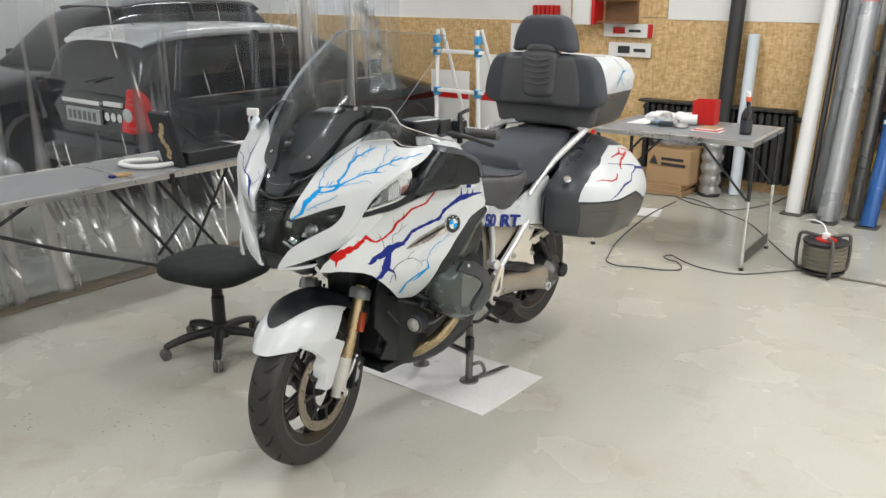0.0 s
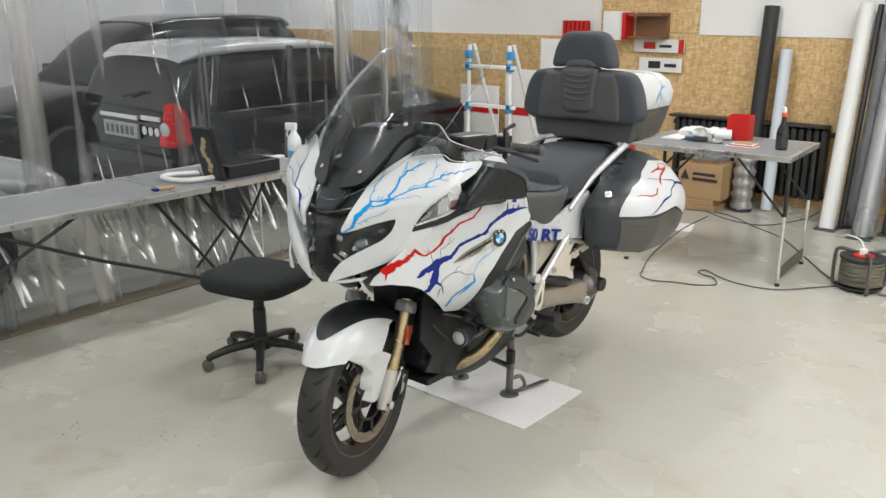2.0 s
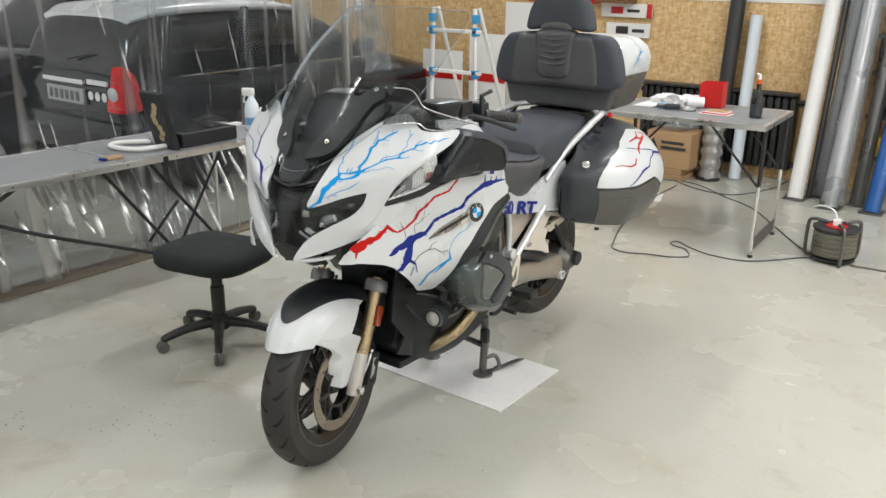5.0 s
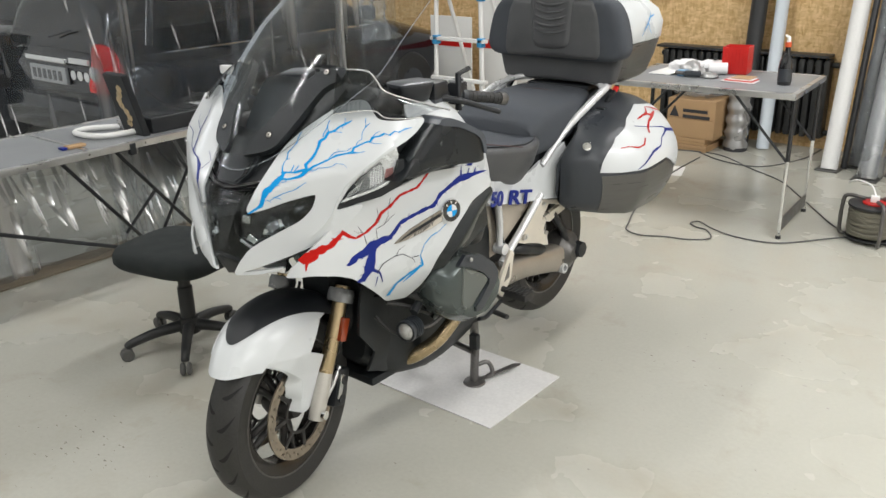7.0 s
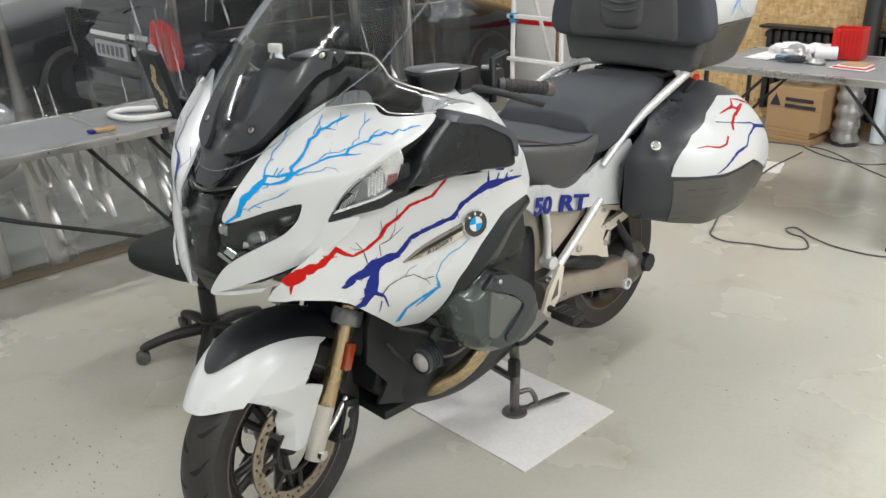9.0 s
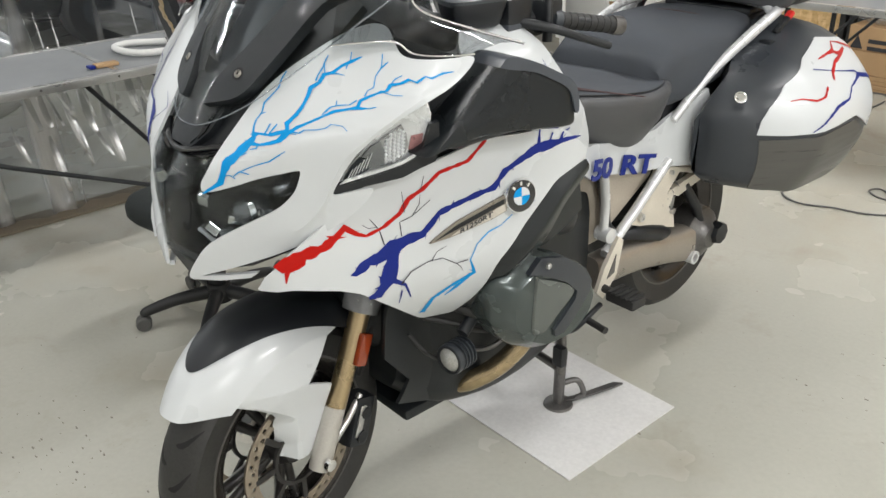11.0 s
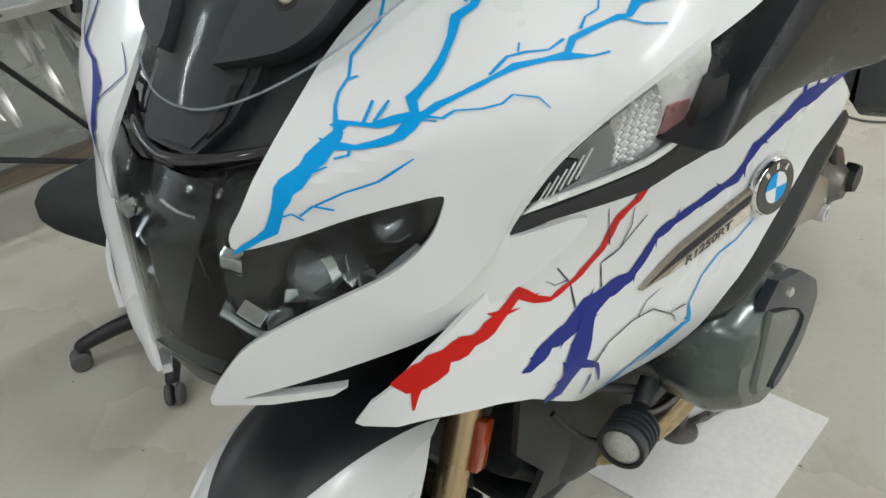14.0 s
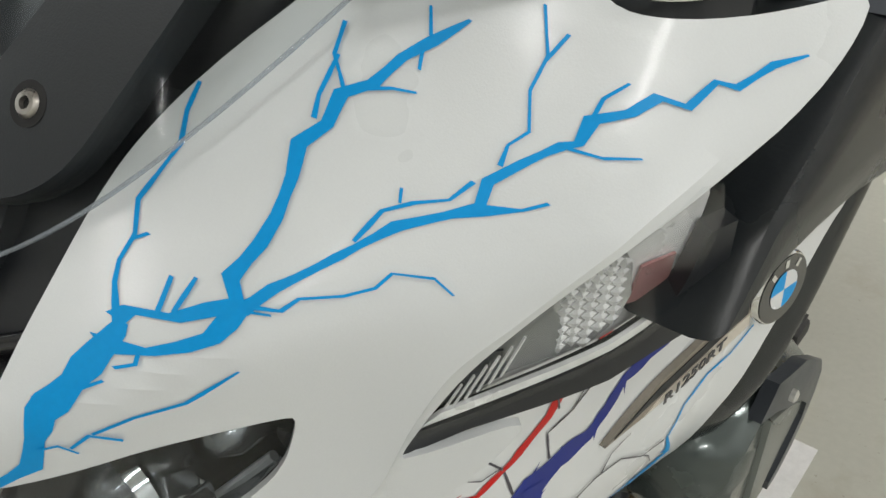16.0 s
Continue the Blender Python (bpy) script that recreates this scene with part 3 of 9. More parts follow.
def side(y, z):
    return Vector((side_x(y, z), y, z))
COWL_BLUE = [
    [(-0.178, 0.985, 0.0021), (-0.155, 1.006, 0.0075), (-0.149, 1.026, 0.0062), (-0.142, 1.041, 0.0079), (-0.124, 1.058, 0.0066), (-0.109, 1.072, 0.0053), (-0.099, 1.081, 0.0035), (-0.095, 1.085, 0.0022)],
    [(-0.107, 1.075, 0.0069), (-0.095, 1.075, 0.0033), (-0.085, 1.079, 0.0033), (-0.075, 1.084, 0.0048), (-0.067, 1.091, 0.0044), (-0.06, 1.097, 0.0045)],
    [(-0.096, 1.086, 0.0034), (-0.09, 1.09, 0.0026), (-0.08, 1.09, 0.003), (-0.067, 1.096, 0.0053), (-0.06, 1.098, 0.0075)],
    [(-0.06, 1.098, 0.0045), (-0.055, 1.109, 0.0035), (-0.039, 1.123, 0.0029), (-0.028, 1.134, 0.0025), (-0.014, 1.15, 0.0025), (-0.004, 1.163, 0.0028), (0.008, 1.171, 0.0026), (0.019, 1.183, 0.0041), (0.03, 1.187, 0.0029), (0.044, 1.197, 0.0032), (0.056, 1.203, 0.0039), (0.072, 1.211, 0.001)],
    [(0.02, 1.183, 0.0013), (0.027, 1.198, 0.0009), (0.038, 1.211, 0.0009)],
    [(0.006, 1.173, 0.001), (0.013, 1.182, 0.0009), (0.028, 1.198, 0.0009)],
    [(0.027, 1.185, 0.002), (0.034, 1.185, 0.0015), (0.04, 1.183, 0.001)],
    [(0.053, 1.202, 0.001), (0.046, 1.192, 0.0009)],
    [(0.057, 1.205, 0.0009), (0.064, 1.217, 0.0009)],
    [(-0.061, 1.096, 0.0044), (-0.046, 1.106, 0.0027), (-0.028, 1.115, 0.0024), (-0.012, 1.123, 0.0024), (0.004, 1.131, 0.0031), (0.021, 1.135, 0.0033), (0.031, 1.137, 0.0042), (0.043, 1.137, 0.0013), (0.051, 1.14, 0.0009)],
    [(-0.012, 1.125, 0.0014), (0.003, 1.137, 0.0015), (0.014, 1.14, 0.0012), (0.025, 1.141, 0.0011), (0.036, 1.148, 0.0015)],
    [(0.01, 1.14, 0.0009), (0.014, 1.146, 0.0009)],
    [(0.03, 1.136, 0.0024), (0.04, 1.148, 0.0028), (0.054, 1.155, 0.0024), (0.069, 1.162, 0.0027), (0.073, 1.163, 0.0019), (0.082, 1.172, 0.0025), (0.093, 1.175, 0.0028), (0.104, 1.181, 0.0036), (0.11, 1.177, 0.0028), (0.124, 1.186, 0.0024), (0.13, 1.183, 0.0028), (0.148, 1.19, 0.0027), (0.163, 1.192, 0.0009)],
    [(0.079, 1.169, 0.001), (0.09, 1.18, 0.0009), (0.1, 1.186, 0.0009)],
    [(0.069, 1.161, 0.002), (0.075, 1.158, 0.0012), (0.085, 1.158, 0.0009)],
    [(0.047, 1.154, 0.0014), (0.054, 1.162, 0.0009), (0.063, 1.167, 0.0009), (0.073, 1.183, 0.0009), (0.086, 1.196, 0.0009), (0.097, 1.216, 0.0009)],
    [(0.084, 1.194, 0.0009), (0.097, 1.204, 0.0009)],
    [(-0.056, 1.098, 0.0021), (-0.049, 1.097, 0.0012), (-0.041, 1.102, 0.0012), (-0.027, 1.103, 0.0011), (-0.016, 1.106, 0.0009), (-0.008, 1.112, 0.001), (0.003, 1.11, 0.0014), (0.005, 1.103, 0.0009)],
    [(-0.059, 1.096, 0.0014), (-0.053, 1.095, 0.0009)],
    [(-0.097, 1.084, 0.0018), (-0.087, 1.1, 0.0009), (-0.08, 1.109, 0.0009), (-0.069, 1.12, 0.0009), (-0.059, 1.134, 0.0009), (-0.047, 1.145, 0.0009), (-0.033, 1.158, 0.0009), (-0.023, 1.171, 0.0009), (-0.012, 1.183, 0.0009)],
    [(-0.071, 1.118, 0.0009), (-0.065, 1.121, 0.0009)],
    [(-0.084, 1.09, 0.0009), (-0.07, 1.106, 0.0009)],
    [(-0.079, 1.092, 0.0009), (-0.064, 1.107, 0.0009)],
    [(-0.109, 1.066, 0.0009), (-0.102, 1.069, 0.0009), (-0.099, 1.073, 0.0009)],
    [(-0.124, 1.055, 0.001), (-0.115, 1.06, 0.0009)],
    [(-0.15, 1.019, 0.002), (-0.142, 1.022, 0.0018), (-0.136, 1.016, 0.0012)],
    [(-0.138, 1.02, 0.0012), (-0.13, 1.029, 0.0024), (-0.119, 1.025, 0.0017)],
    [(-0.129, 1.029, 0.0014), (-0.113, 1.04, 0.0018), (-0.094, 1.049, 0.0018), (-0.082, 1.06, 0.0016), (-0.073, 1.068, 0.0009)],
    [(-0.144, 1.04, 0.0009), (-0.14, 1.049, 0.0009)],
]
SIDE_RED = [
    [(-0.119, 0.862, 0.0035), (-0.109, 0.86, 0.0282), (-0.088, 0.866, 0.032), (-0.072, 0.877, 0.0253), (-0.036, 0.885, 0.0167), (-0.014, 0.9, 0.0154), (0.004, 0.915, 0.014), (0.026, 0.897, 0.0079), (0.045, 0.888, 0.0064), (0.08, 0.896, 0.0073), (0.116, 0.915, 0.0099), (0.136, 0.94, 0.0098), (0.167, 0.953, 0.0085), (0.202, 0.978, 0.0082), (0.232, 0.983, 0.0067), (0.262, 0.989, 0.0074), (0.301, 1.025, 0.0065)],
    [(-0.098, 0.858, 0.0112), (-0.102, 0.841, 0.0055), (-0.104, 0.826, 0.002)],
    [(-0.073, 0.873, 0.0087), (-0.058, 0.888, 0.0018)],
]
SIDE_NAVY = [
    [(0.009, 0.817, 0.0039), (0.019, 0.817, 0.0195), (0.047, 0.834, 0.0262), (0.068, 0.836, 0.0324), (0.099, 0.848, 0.044), (0.13, 0.858, 0.0253), (0.162, 0.86, 0.02), (0.183, 0.877, 0.0165), (0.199, 0.895, 0.0157), (0.235, 0.905, 0.0126), (0.276, 0.915, 0.0125), (0.318, 0.923, 0.0136), (0.342, 0.953, 0.0138), (0.378, 0.971, 0.0137), (0.414, 0.985, 0.0221), (0.446, 0.986, 0.0202), (0.497, 0.987, 0.0103), (0.54, 0.984, 0.003)],
    [(0.42, 0.986, 0.0095), (0.422, 1.023, 0.004)],
    [(0.446, 0.989, 0.0075), (0.456, 1.01, 0.0046)],
    [(0.475, 0.986, 0.0083), (0.486, 1.006, 0.0051)],
    [(0.104, 0.851, 0.0261), (0.096, 0.821, 0.0266), (0.087, 0.791, 0.0437), (0.079, 0.774, 0.0362), (0.067, 0.758, 0.0258), (0.046, 0.755, 0.0107)],
    [(0.093, 0.782, 0.0175), (0.124, 0.761, 0.0067), (0.142, 0.724, 0.0028)],
    [(0.118, 0.75, 0.005), (0.117, 0.717, 0.003)],
    [(0.34, 0.908, 0.0025), (0.363, 0.892, 0.0087), (0.414, 0.873, 0.0027)],
]
THIN = 0.6
SIDE_DARK = [
    [(0.081, 0.86, 0.0046), (0.072, 0.894, 0.0034), (0.054, 0.919, 0.0024)],
    [(0.118, 0.868, 0.004), (0.115, 0.898, 0.0034), (0.141, 0.903, 0.0032), (0.181, 0.927, 0.0022)],
    [(0.126, 0.915, 0.0039), (0.122, 0.957, 0.0019)],
    [(0.162, 0.952, 0.0033), (0.169, 0.978, 0.0021)],
    [(0.141, 0.903, 0.0030), (0.158, 0.925, 0.0024), (0.160, 0.945, 0.0016)],
    [(0.181, 0.799, 0.0030), (0.192, 0.815, 0.0022), (0.214, 0.822, 0.0014)],
    [(0.234, 0.779, 0.0028), (0.246, 0.768, 0.0020), (0.252, 0.755, 0.0014)],
    [(0.068, 0.900, 0.0026), (0.050, 0.902, 0.0020), (0.038, 0.912, 0.0012)],
    [(0.115, 0.766, 0.0073), (0.135, 0.788, 0.0039), (0.173, 0.799, 0.0034), (0.205, 0.798, 0.0028), (0.234, 0.778, 0.003), (0.261, 0.779, 0.0036)],
]
SIDE_BLUE = [
    [(0.193, 0.654, 0.0194), (0.199, 0.697, 0.0122), (0.233, 0.721, 0.0101), (0.261, 0.734, 0.0108), (0.281, 0.742, 0.0134), (0.267, 0.777, 0.0058), (0.281, 0.809, 0.0051), (0.307, 0.83, 0.0061), (0.334, 0.838, 0.0048), (0.36, 0.857, 0.0038)],
    [(0.227, 0.697, 0.0049), (0.247, 0.715, 0.0129), (0.272, 0.736, 0.0074)],
]
COWL_EDGE = [(-0.179, 0.984), (-0.144, 0.998), (-0.108, 1.018), (-0.06, 1.035), (-0.058, 1.029), (-0.067, 0.994), (-0.09, 0.961), (-0.124, 0.934), (-0.159, 0.906), (-0.185, 0.881), (-0.202, 0.845), (-0.211, 0.817), (-0.208, 0.808), (-0.199, 0.815), (-0.149, 0.839), (-0.089, 0.874), (-0.043, 0.904), (-0.003, 0.934), (0.027, 0.97), (0.042, 1.002), (-0.016, 0.984), (-0.019, 0.993), (-0.008, 1.018), (0.008, 1.059), (0.034, 1.092), (0.066, 1.121), (0.102, 1.143), (0.159, 1.172), (0.208, 1.216), (0.162, 1.211), (0.128, 1.21), (0.116, 1.213), (0.117, 1.229), (0.123, 1.258), (0.105, 1.262), (0.065, 1.243), (-0.015, 1.182), (-0.048, 1.154), (-0.074, 1.129), (-0.105, 1.097), (-0.13, 1.071), (-0.162, 1.036), (-0.179, 1.005)]
SIDE_EDGE = [(-0.141, 0.808), (-0.130, 0.840), (-0.097, 0.880), (-0.06, 0.908), (-0.02, 0.938), (0.02, 0.965), (0.055, 0.985), (0.111, 0.985), (0.212, 1.006), (0.301, 1.027), (0.422, 1.022), (0.49, 1.01), (0.565, 0.951), (0.559, 0.929), (0.472, 0.905), (0.392, 0.829), (0.332, 0.751), (0.312, 0.658), (0.293, 0.606), (0.209, 0.623), (0.114, 0.702), (0.029, 0.77), (-0.016, 0.791), (-0.094, 0.81)]
INDICATOR_EDGE = [(-0.012, 1.003), (0.002, 1.037), (0.022, 1.07), (0.048, 1.101), (0.072, 1.125), (0.099, 1.145), (0.110, 1.143), (0.117, 1.122), (0.116, 1.10), (0.110, 1.075), (0.101, 1.053), (0.093, 1.046), (0.077, 1.036), (0.045, 1.023), (0.008, 1.008)]
BAND_EDGE = [(0.559, 0.929), (0.472, 0.905), (0.392, 0.829), (0.332, 0.751), (0.312, 0.658), (0.293, 0.606), (0.209, 0.623), (0.352, 0.619), (0.379, 0.706), (0.453, 0.75), (0.501, 0.83), (0.573, 0.901)]


# ---- motorcycle ----
M_CAP = mat("blue_grey_plastic", (0.055, 0.062, 0.075), 0.34, var=0.12, scale=8, fine=300, bump=0.05)
M_BAR0 = mat("dark_letter", (0.05, 0.05, 0.055), 0.4, var=0.1, scale=20, fine=200)
M_BLADE = mat("glossy_dark_trim", (0.009, 0.012, 0.013), 0.20, spec=0.35, var=0.10, scale=8, fine=500, bump=0.02, coat=0.2)
M_PLATELIGHT = mat("brushed_plate", (0.62, 0.58, 0.52), 0.36, 0.5, var=0.1, scale=20, fine=200)
M_STRIP = mat("dark_chrome", (0.30, 0.27, 0.23), 0.30, 0.8, var=0.1, scale=20, fine=200)
M_TUBEG = mat("smoky_lens", (0.22, 0.225, 0.23), 0.2, 0.3, var=0.1, scale=30, fine=200)
M_GROOVE = mat("groove_black", (0.006, 0.006, 0.006), 0.8, var=0.2)
bike = thing("touring_motorcycle", "white touring motorcycle with lightning decals on its centre stand", "motorcycle")


MID = Vector((math.cos(radians(4)), math.sin(radians(4)), 0))


def right_of(v):
    """Where a place on the left of the motorcycle lies on its right: its middle plane stands slightly turned."""
    q = v - 2 * (v - Vector((0.018, -0.15, 0))).dot(MID) * MID
    q.y -= 0.022 * (1 - math.exp(-max(0.0, v.x - 0.1) / 0.08))
    return q


BEAK = curve([0.814, 0.842, 0.896, 0.931, 0.962, 0.999, 1.033], [0.067, 0.075, 0.13, 0.178, 0.212, 0.236, 0.247])


def lip(v):
    """How far the right cowl's rim stands forward beyond the headlight's edge."""
    f = min(1.0, max(0.0, (v.z - 0.985) / 0.045))
    low = 1 - math.exp(-max(0.0, v.x - BEAK(v.z)) / 0.035)
    high = 1 - math.exp(-max(0.0, v.x - 0.14) / 0.06)
    return 0.024 * low * (1 - f) + 0.012 * high * f


def to_right(bm, rim=False):
    for v in bm.verts:
        push = lip(v.co) if rim else 0.0
        v.co = right_of(v.co)
        v.co.y -= push
    bmesh.ops.reverse_faces(bm, faces=bm.faces[:])
    return bm


def both(name, make, material, label="", smooth=35):
    """The same piece on the left and mirrored on the right of the motorcycle."""
    return part(name, make(), material, bike, label, smooth), part(name, to_right(make()), material, bike, label, smooth)


def wheel(name, frame_m, r, half, rim_r, spokes):
    m = frame_m @ pose(0, 0, 0, 0, 90, 0)
    prof = []
    for k in range(13):
        a = math.pi * k / 12
        prof.append((r - (half * 0.62) * (1 - math.sin(a)), -half * math.cos(a)))
    prof = [(rim_r - 0.005, -half * 0.72), (rim_r + 0.012, -half * 0.86), *prof[1:-1], (rim_r + 0.012, half * 0.86), (rim_r - 0.005, half * 0.72), (rim_r - 0.005, -half * 0.72)]
    w = part(name, lathe(prof, 72, m), M_TYRE, bike, "black tyre with worn tread grooves", 40)
    rim = [(rim_r - 0.004, -half * 0.78), (rim_r + 0.006, -half * 0.80), (rim_r + 0.004, -half * 0.70), (rim_r - 0.02, -half * 0.5), (rim_r - 0.02, half * 0.5), (rim_r + 0.004, half * 0.70), (rim_r + 0.006, half * 0.80), (rim_r - 0.004, half * 0.78), (rim_r - 0.034, half * 0.5), (rim_r - 0.034, -half * 0.5), (rim_r - 0.004, -half * 0.78)]
    part("rim", lathe(rim, 64, m), M_RIM, w, "glossy dark rim", 40)
    for face in (-1, 1):
        f = face * half
        part("rim_lip", lathe([(rim_r + 0.001, f * 0.795), (rim_r + 0.0065, f * 0.805), (rim_r + 0.0065, f * 0.83), (rim_r + 0.001, f * 0.82), (rim_r + 0.001, f * 0.795)], 64, m), M_STEEL, w, "thin worn rim lip", 40)
    for k in range(spokes):
        a = 2 * math.pi * k / spokes
        for da in (-0.09, 0.09):
            b = bmesh.new()
            add_tube(b, [(0.03, 0, 0), (rim_r * 0.5, 0, 0.006), (rim_r - 0.025, 0, 0)], [0.016, 0.011, 0.013], 8)
            b.transform(m @ Matrix.Rotation(a + da, 4, "Z") @ Matrix.Rotation(da * 0.6, 4, "Z"))
            part("spoke", b, M_WHEEL, w, "", 50)
            for face in (-1, 1):
                e = box((0.055, -0.0022, face * 0.0115), (rim_r - 0.03, 0.0022, face * 0.0135), 0.0006)
                e.transform(m @ Matrix.Rotation(a + 1.6 * da, 4, "Z"))
                part("spoke_edge", e, M_ALU, w, "bright machined spoke edge")
    tread = bmesh.new()
    for k in range(20):
        for sgn in (-1, 1):
            a0 = 2 * math.pi * (k + 0.25 * sgn) / 20
            rows_t = []
            for q in range(6):
                f = q / 5
                lat = sgn * half * (0.12 + 0.72 * f)
                cs = min(1.0, abs(lat) / half)
                rr = r - (half * 0.62) * (1 - math.sqrt(max(0.0, 1 - cs * cs))) + 0.0006
                a = a0 - 0.16 * f + 0.05 * math.sin(f * 3.1)
                wd = 0.0125 * (0.35 + math.sin(math.pi * f)) / r
                rows_t.append([tread.verts.new((rr * math.cos(a + d), rr * math.sin(a + d), lat)) for d in (-wd / 2, wd / 2)])
            for p, n in zip(rows_t, rows_t[1:]):
                tread.faces.new((p[0], p[1], n[1], n[0]))
    tread.transform(m)
    part("tread_groove", tread, M_GROOVE, w, "", 60)
    part("hub", lathe([(0.0, -0.06), (0.03, -0.06), (0.045, -0.03), (0.045, 0.03), (0.03, 0.06), (0.0, 0.06)], 24, m), M_WHEEL, w, "", 40)
    return w


STEER = pose(0.0, -0.042, 0.30, 0, 0, 11)
REARFRAME = pose(0, 0, 0, 0, 0, 2.7)
front_wheel = wheel("front_wheel", STEER, 0.302, 0.060, 0.216, 5)
rear_wheel = wheel("rear_wheel", REARFRAME @ pose(0, 1.49, 0.375), 0.315, 0.090, 0.216, 5)


def disc(m, parent, r0, r1):
    """A drilled brake disc on a carrier with short arms."""
    b = bmesh.new()
    n = 90
    rs = [r0, r0 + (r1 - r0) * 0.25, r0 + (r1 - r0) * 0.5, r0 + (r1 - r0) * 0.75, r1]
    for side in (-0.0026, 0.0026):
        g = [[b.verts.new((r * math.cos(2 * math.pi * k / n), r * math.sin(2 * math.pi * k / n), side)) for k in range(n)] for r in rs]
        for q in range(4):
            for k in range(n):
                if (q == 1 and k % 4 == 0) or (q == 2 and k % 4 == 2):
                    continue
                b.faces.new((g[q][k], g[q][(k + 1) % n], g[q + 1][(k + 1) % n], g[q + 1][k]))
    add_lathe(b, [(r1, -0.0026), (r1, 0.0026)], n, None, False)
    add_lathe(b, [(r0, -0.0026), (r0, 0.0026)], n, None, False)
    b.transform(m)
    d = part("brake_disc", b, M_DISC, parent, "drilled steel brake disc", 30)
    part("disc_carrier", lathe([(r0 * 0.55, -0.004), (r0 * 0.62, -0.004), (r0 * 0.62, 0.004), (r0 * 0.55, 0.004), (r0 * 0.55, -0.004)], 40, m), M_WHEEL, d, "", 30)
    for k in range(8):
        part("carrier_arm", box((r0 * 0.58, -0.007, -0.003), (r0 + 0.006, 0.007, 0.003), 0.001, m @ Matrix.Rotation(k * math.pi / 4, 4, "Z")), M_WHEEL, d, "", 30)


M_DISC = mat("brake_steel", (0.42, 0.36, 0.29), 0.34, 0.9, var=0.12, scale=30, fine=300)
for sx in (-0.072, 0.072):
    disc(STEER @ pose(sx, 0, 0, 0, 90, 0), front_wheel, 0.125, 0.160)
disc(REARFRAME @ pose(-0.10, 1.49, 0.375, 0, 90, 0), rear_wheel, 0.10, 0.138)

COWL_EDGE = round_off(COWL_EDGE, 2, 0.22)
COWL_LINES = [[(y, FOLD(y) + off) for y in np.arange(-0.12, 0.2, 0.0025)] for off in (0.0, 0.010, -0.010)]
SIDE_EDGE = round_off(SIDE_EDGE, 1, 0.10)
part("upper_fairing", sheet(COWL_EDGE, cowl, 0.006, 0.009, 0, COWL_LINES), M_WHITE, bike, "pearl white upper fairing", 24)
part("upper_fairing", to_right(sheet(COWL_EDGE, cowl, 0.006, 0.009, 0, COWL_LINES), True), M_WHITE, bike, "pearl white upper fairing", 35)
both("side_fairing", lambda: sheet(SIDE_EDGE, side, 0.006, 0.018), M_WHITE, "pearl white side fairing")


def thorns(bm, path, surface, lift, rnd):
    """Small pointed spurs that leave the edges of a broad strip at a slant."""
    for (a, b, w), (c, d, v) in zip(path, path[1:]):
        n = math.hypot(c - a, d - b)
        if max(w, v) < 0.010 or n < 0.012:
            continue
        ux, uy = (c - a) / n, (d - b) / n
        for q in range(max(1, int(n / 0.030))):
            f = rnd.uniform(0.1, 0.9)
            ww = w + (v - w) * f
            sd = rnd.choice((-1, 1))
            ln, fw = rnd.uniform(0.2, 0.7) * min(ww, 0.015) + 0.002, rnd.choice((-1, 1)) * rnd.uniform(0.4, 1.6)
            x, y = a + (c - a) * f - uy * sd * ww * 0.36, b + (d - b) * f + ux * sd * ww * 0.36
            tip = (x - uy * sd * ln + ux * ln * fw, y + ux * sd * ln + uy * ln * fw)
            half_w = rnd.uniform(0.0012, 0.0030) + 0.05 * ww
            row = []
            for aa, bb in ((x - ux * half_w, y - uy * half_w), (x + ux * half_w, y + uy * half_w), tip):
                o = surface(aa, bb)
                nrm = (surface(aa + 1e-4, bb) - o).cross(surface(aa, bb + 1e-4) - o).normalized()
                row.append(bm.verts.new(o + nrm * (lift - 0.00005)))
            bm.faces.new(row)
    return bm


def strips(name, paths, surface, material, label, spurs=True):
    rnd = random.Random(len(paths))
    for k, p in enumerate(paths):
        lift = 0.0008 + 0.00012 * (k % 9)
        b = bolt(bmesh.new(), p, surface, lift)
        part(name, thorns(b, p, surface, lift, rnd) if spurs else b, material, bike, label, 60)


strips("lightning_decal", COWL_BLUE, cowl, M_BLUE, "light blue lightning decal", False)
strips("lightning_decal", SIDE_RED, side, M_RED, "red lightning decal")
strips("lightning_decal", [[(y, z, w * (0.8 if y < 0.2 else 0.9)) for y, z, w in p] for p in SIDE_NAVY], side, M_NAVY, "navy blue lightning decal")
strips("lightning_decal", [[(y, z, w * THIN) for y, z, w in p] for p in SIDE_DARK], side, M_DARKVINYL, "thin dark lightning decal")
strips("lightning_decal", [[(y, z, w * (0.75 if z < 0.745 else 0.5)) for y, z, w in p] for p in SIDE_BLUE], side, M_BLUE, "thin light blue lightning decal")


def lettering(text, size, m, material, parent, name="lettering", label="", thick=0.001, shear=0.0, wide=1.0, bold=0.018):
    cu = bpy.data.curves.new("text", "FONT")
    cu.body, cu.size, cu.extrude, cu.shear, cu.offset = text, size, thick, shear, size * bold
    tmp = new("text", cu)
    deps = bpy.context.evaluated_depsgraph_get()
    me = bpy.data.meshes.new_from_object(tmp.evaluated_get(deps))
    bpy.data.objects.remove(tmp)
    bpy.data.curves.remove(cu)
    me.materials.clear()
    me.materials.append(material)
    me.transform(m @ Matrix.Diagonal((wide, 1, 1, 1)))
    ob = new(name, me)
    ob.parent = parent
    if label:
        ob["label"] = label
    return ob


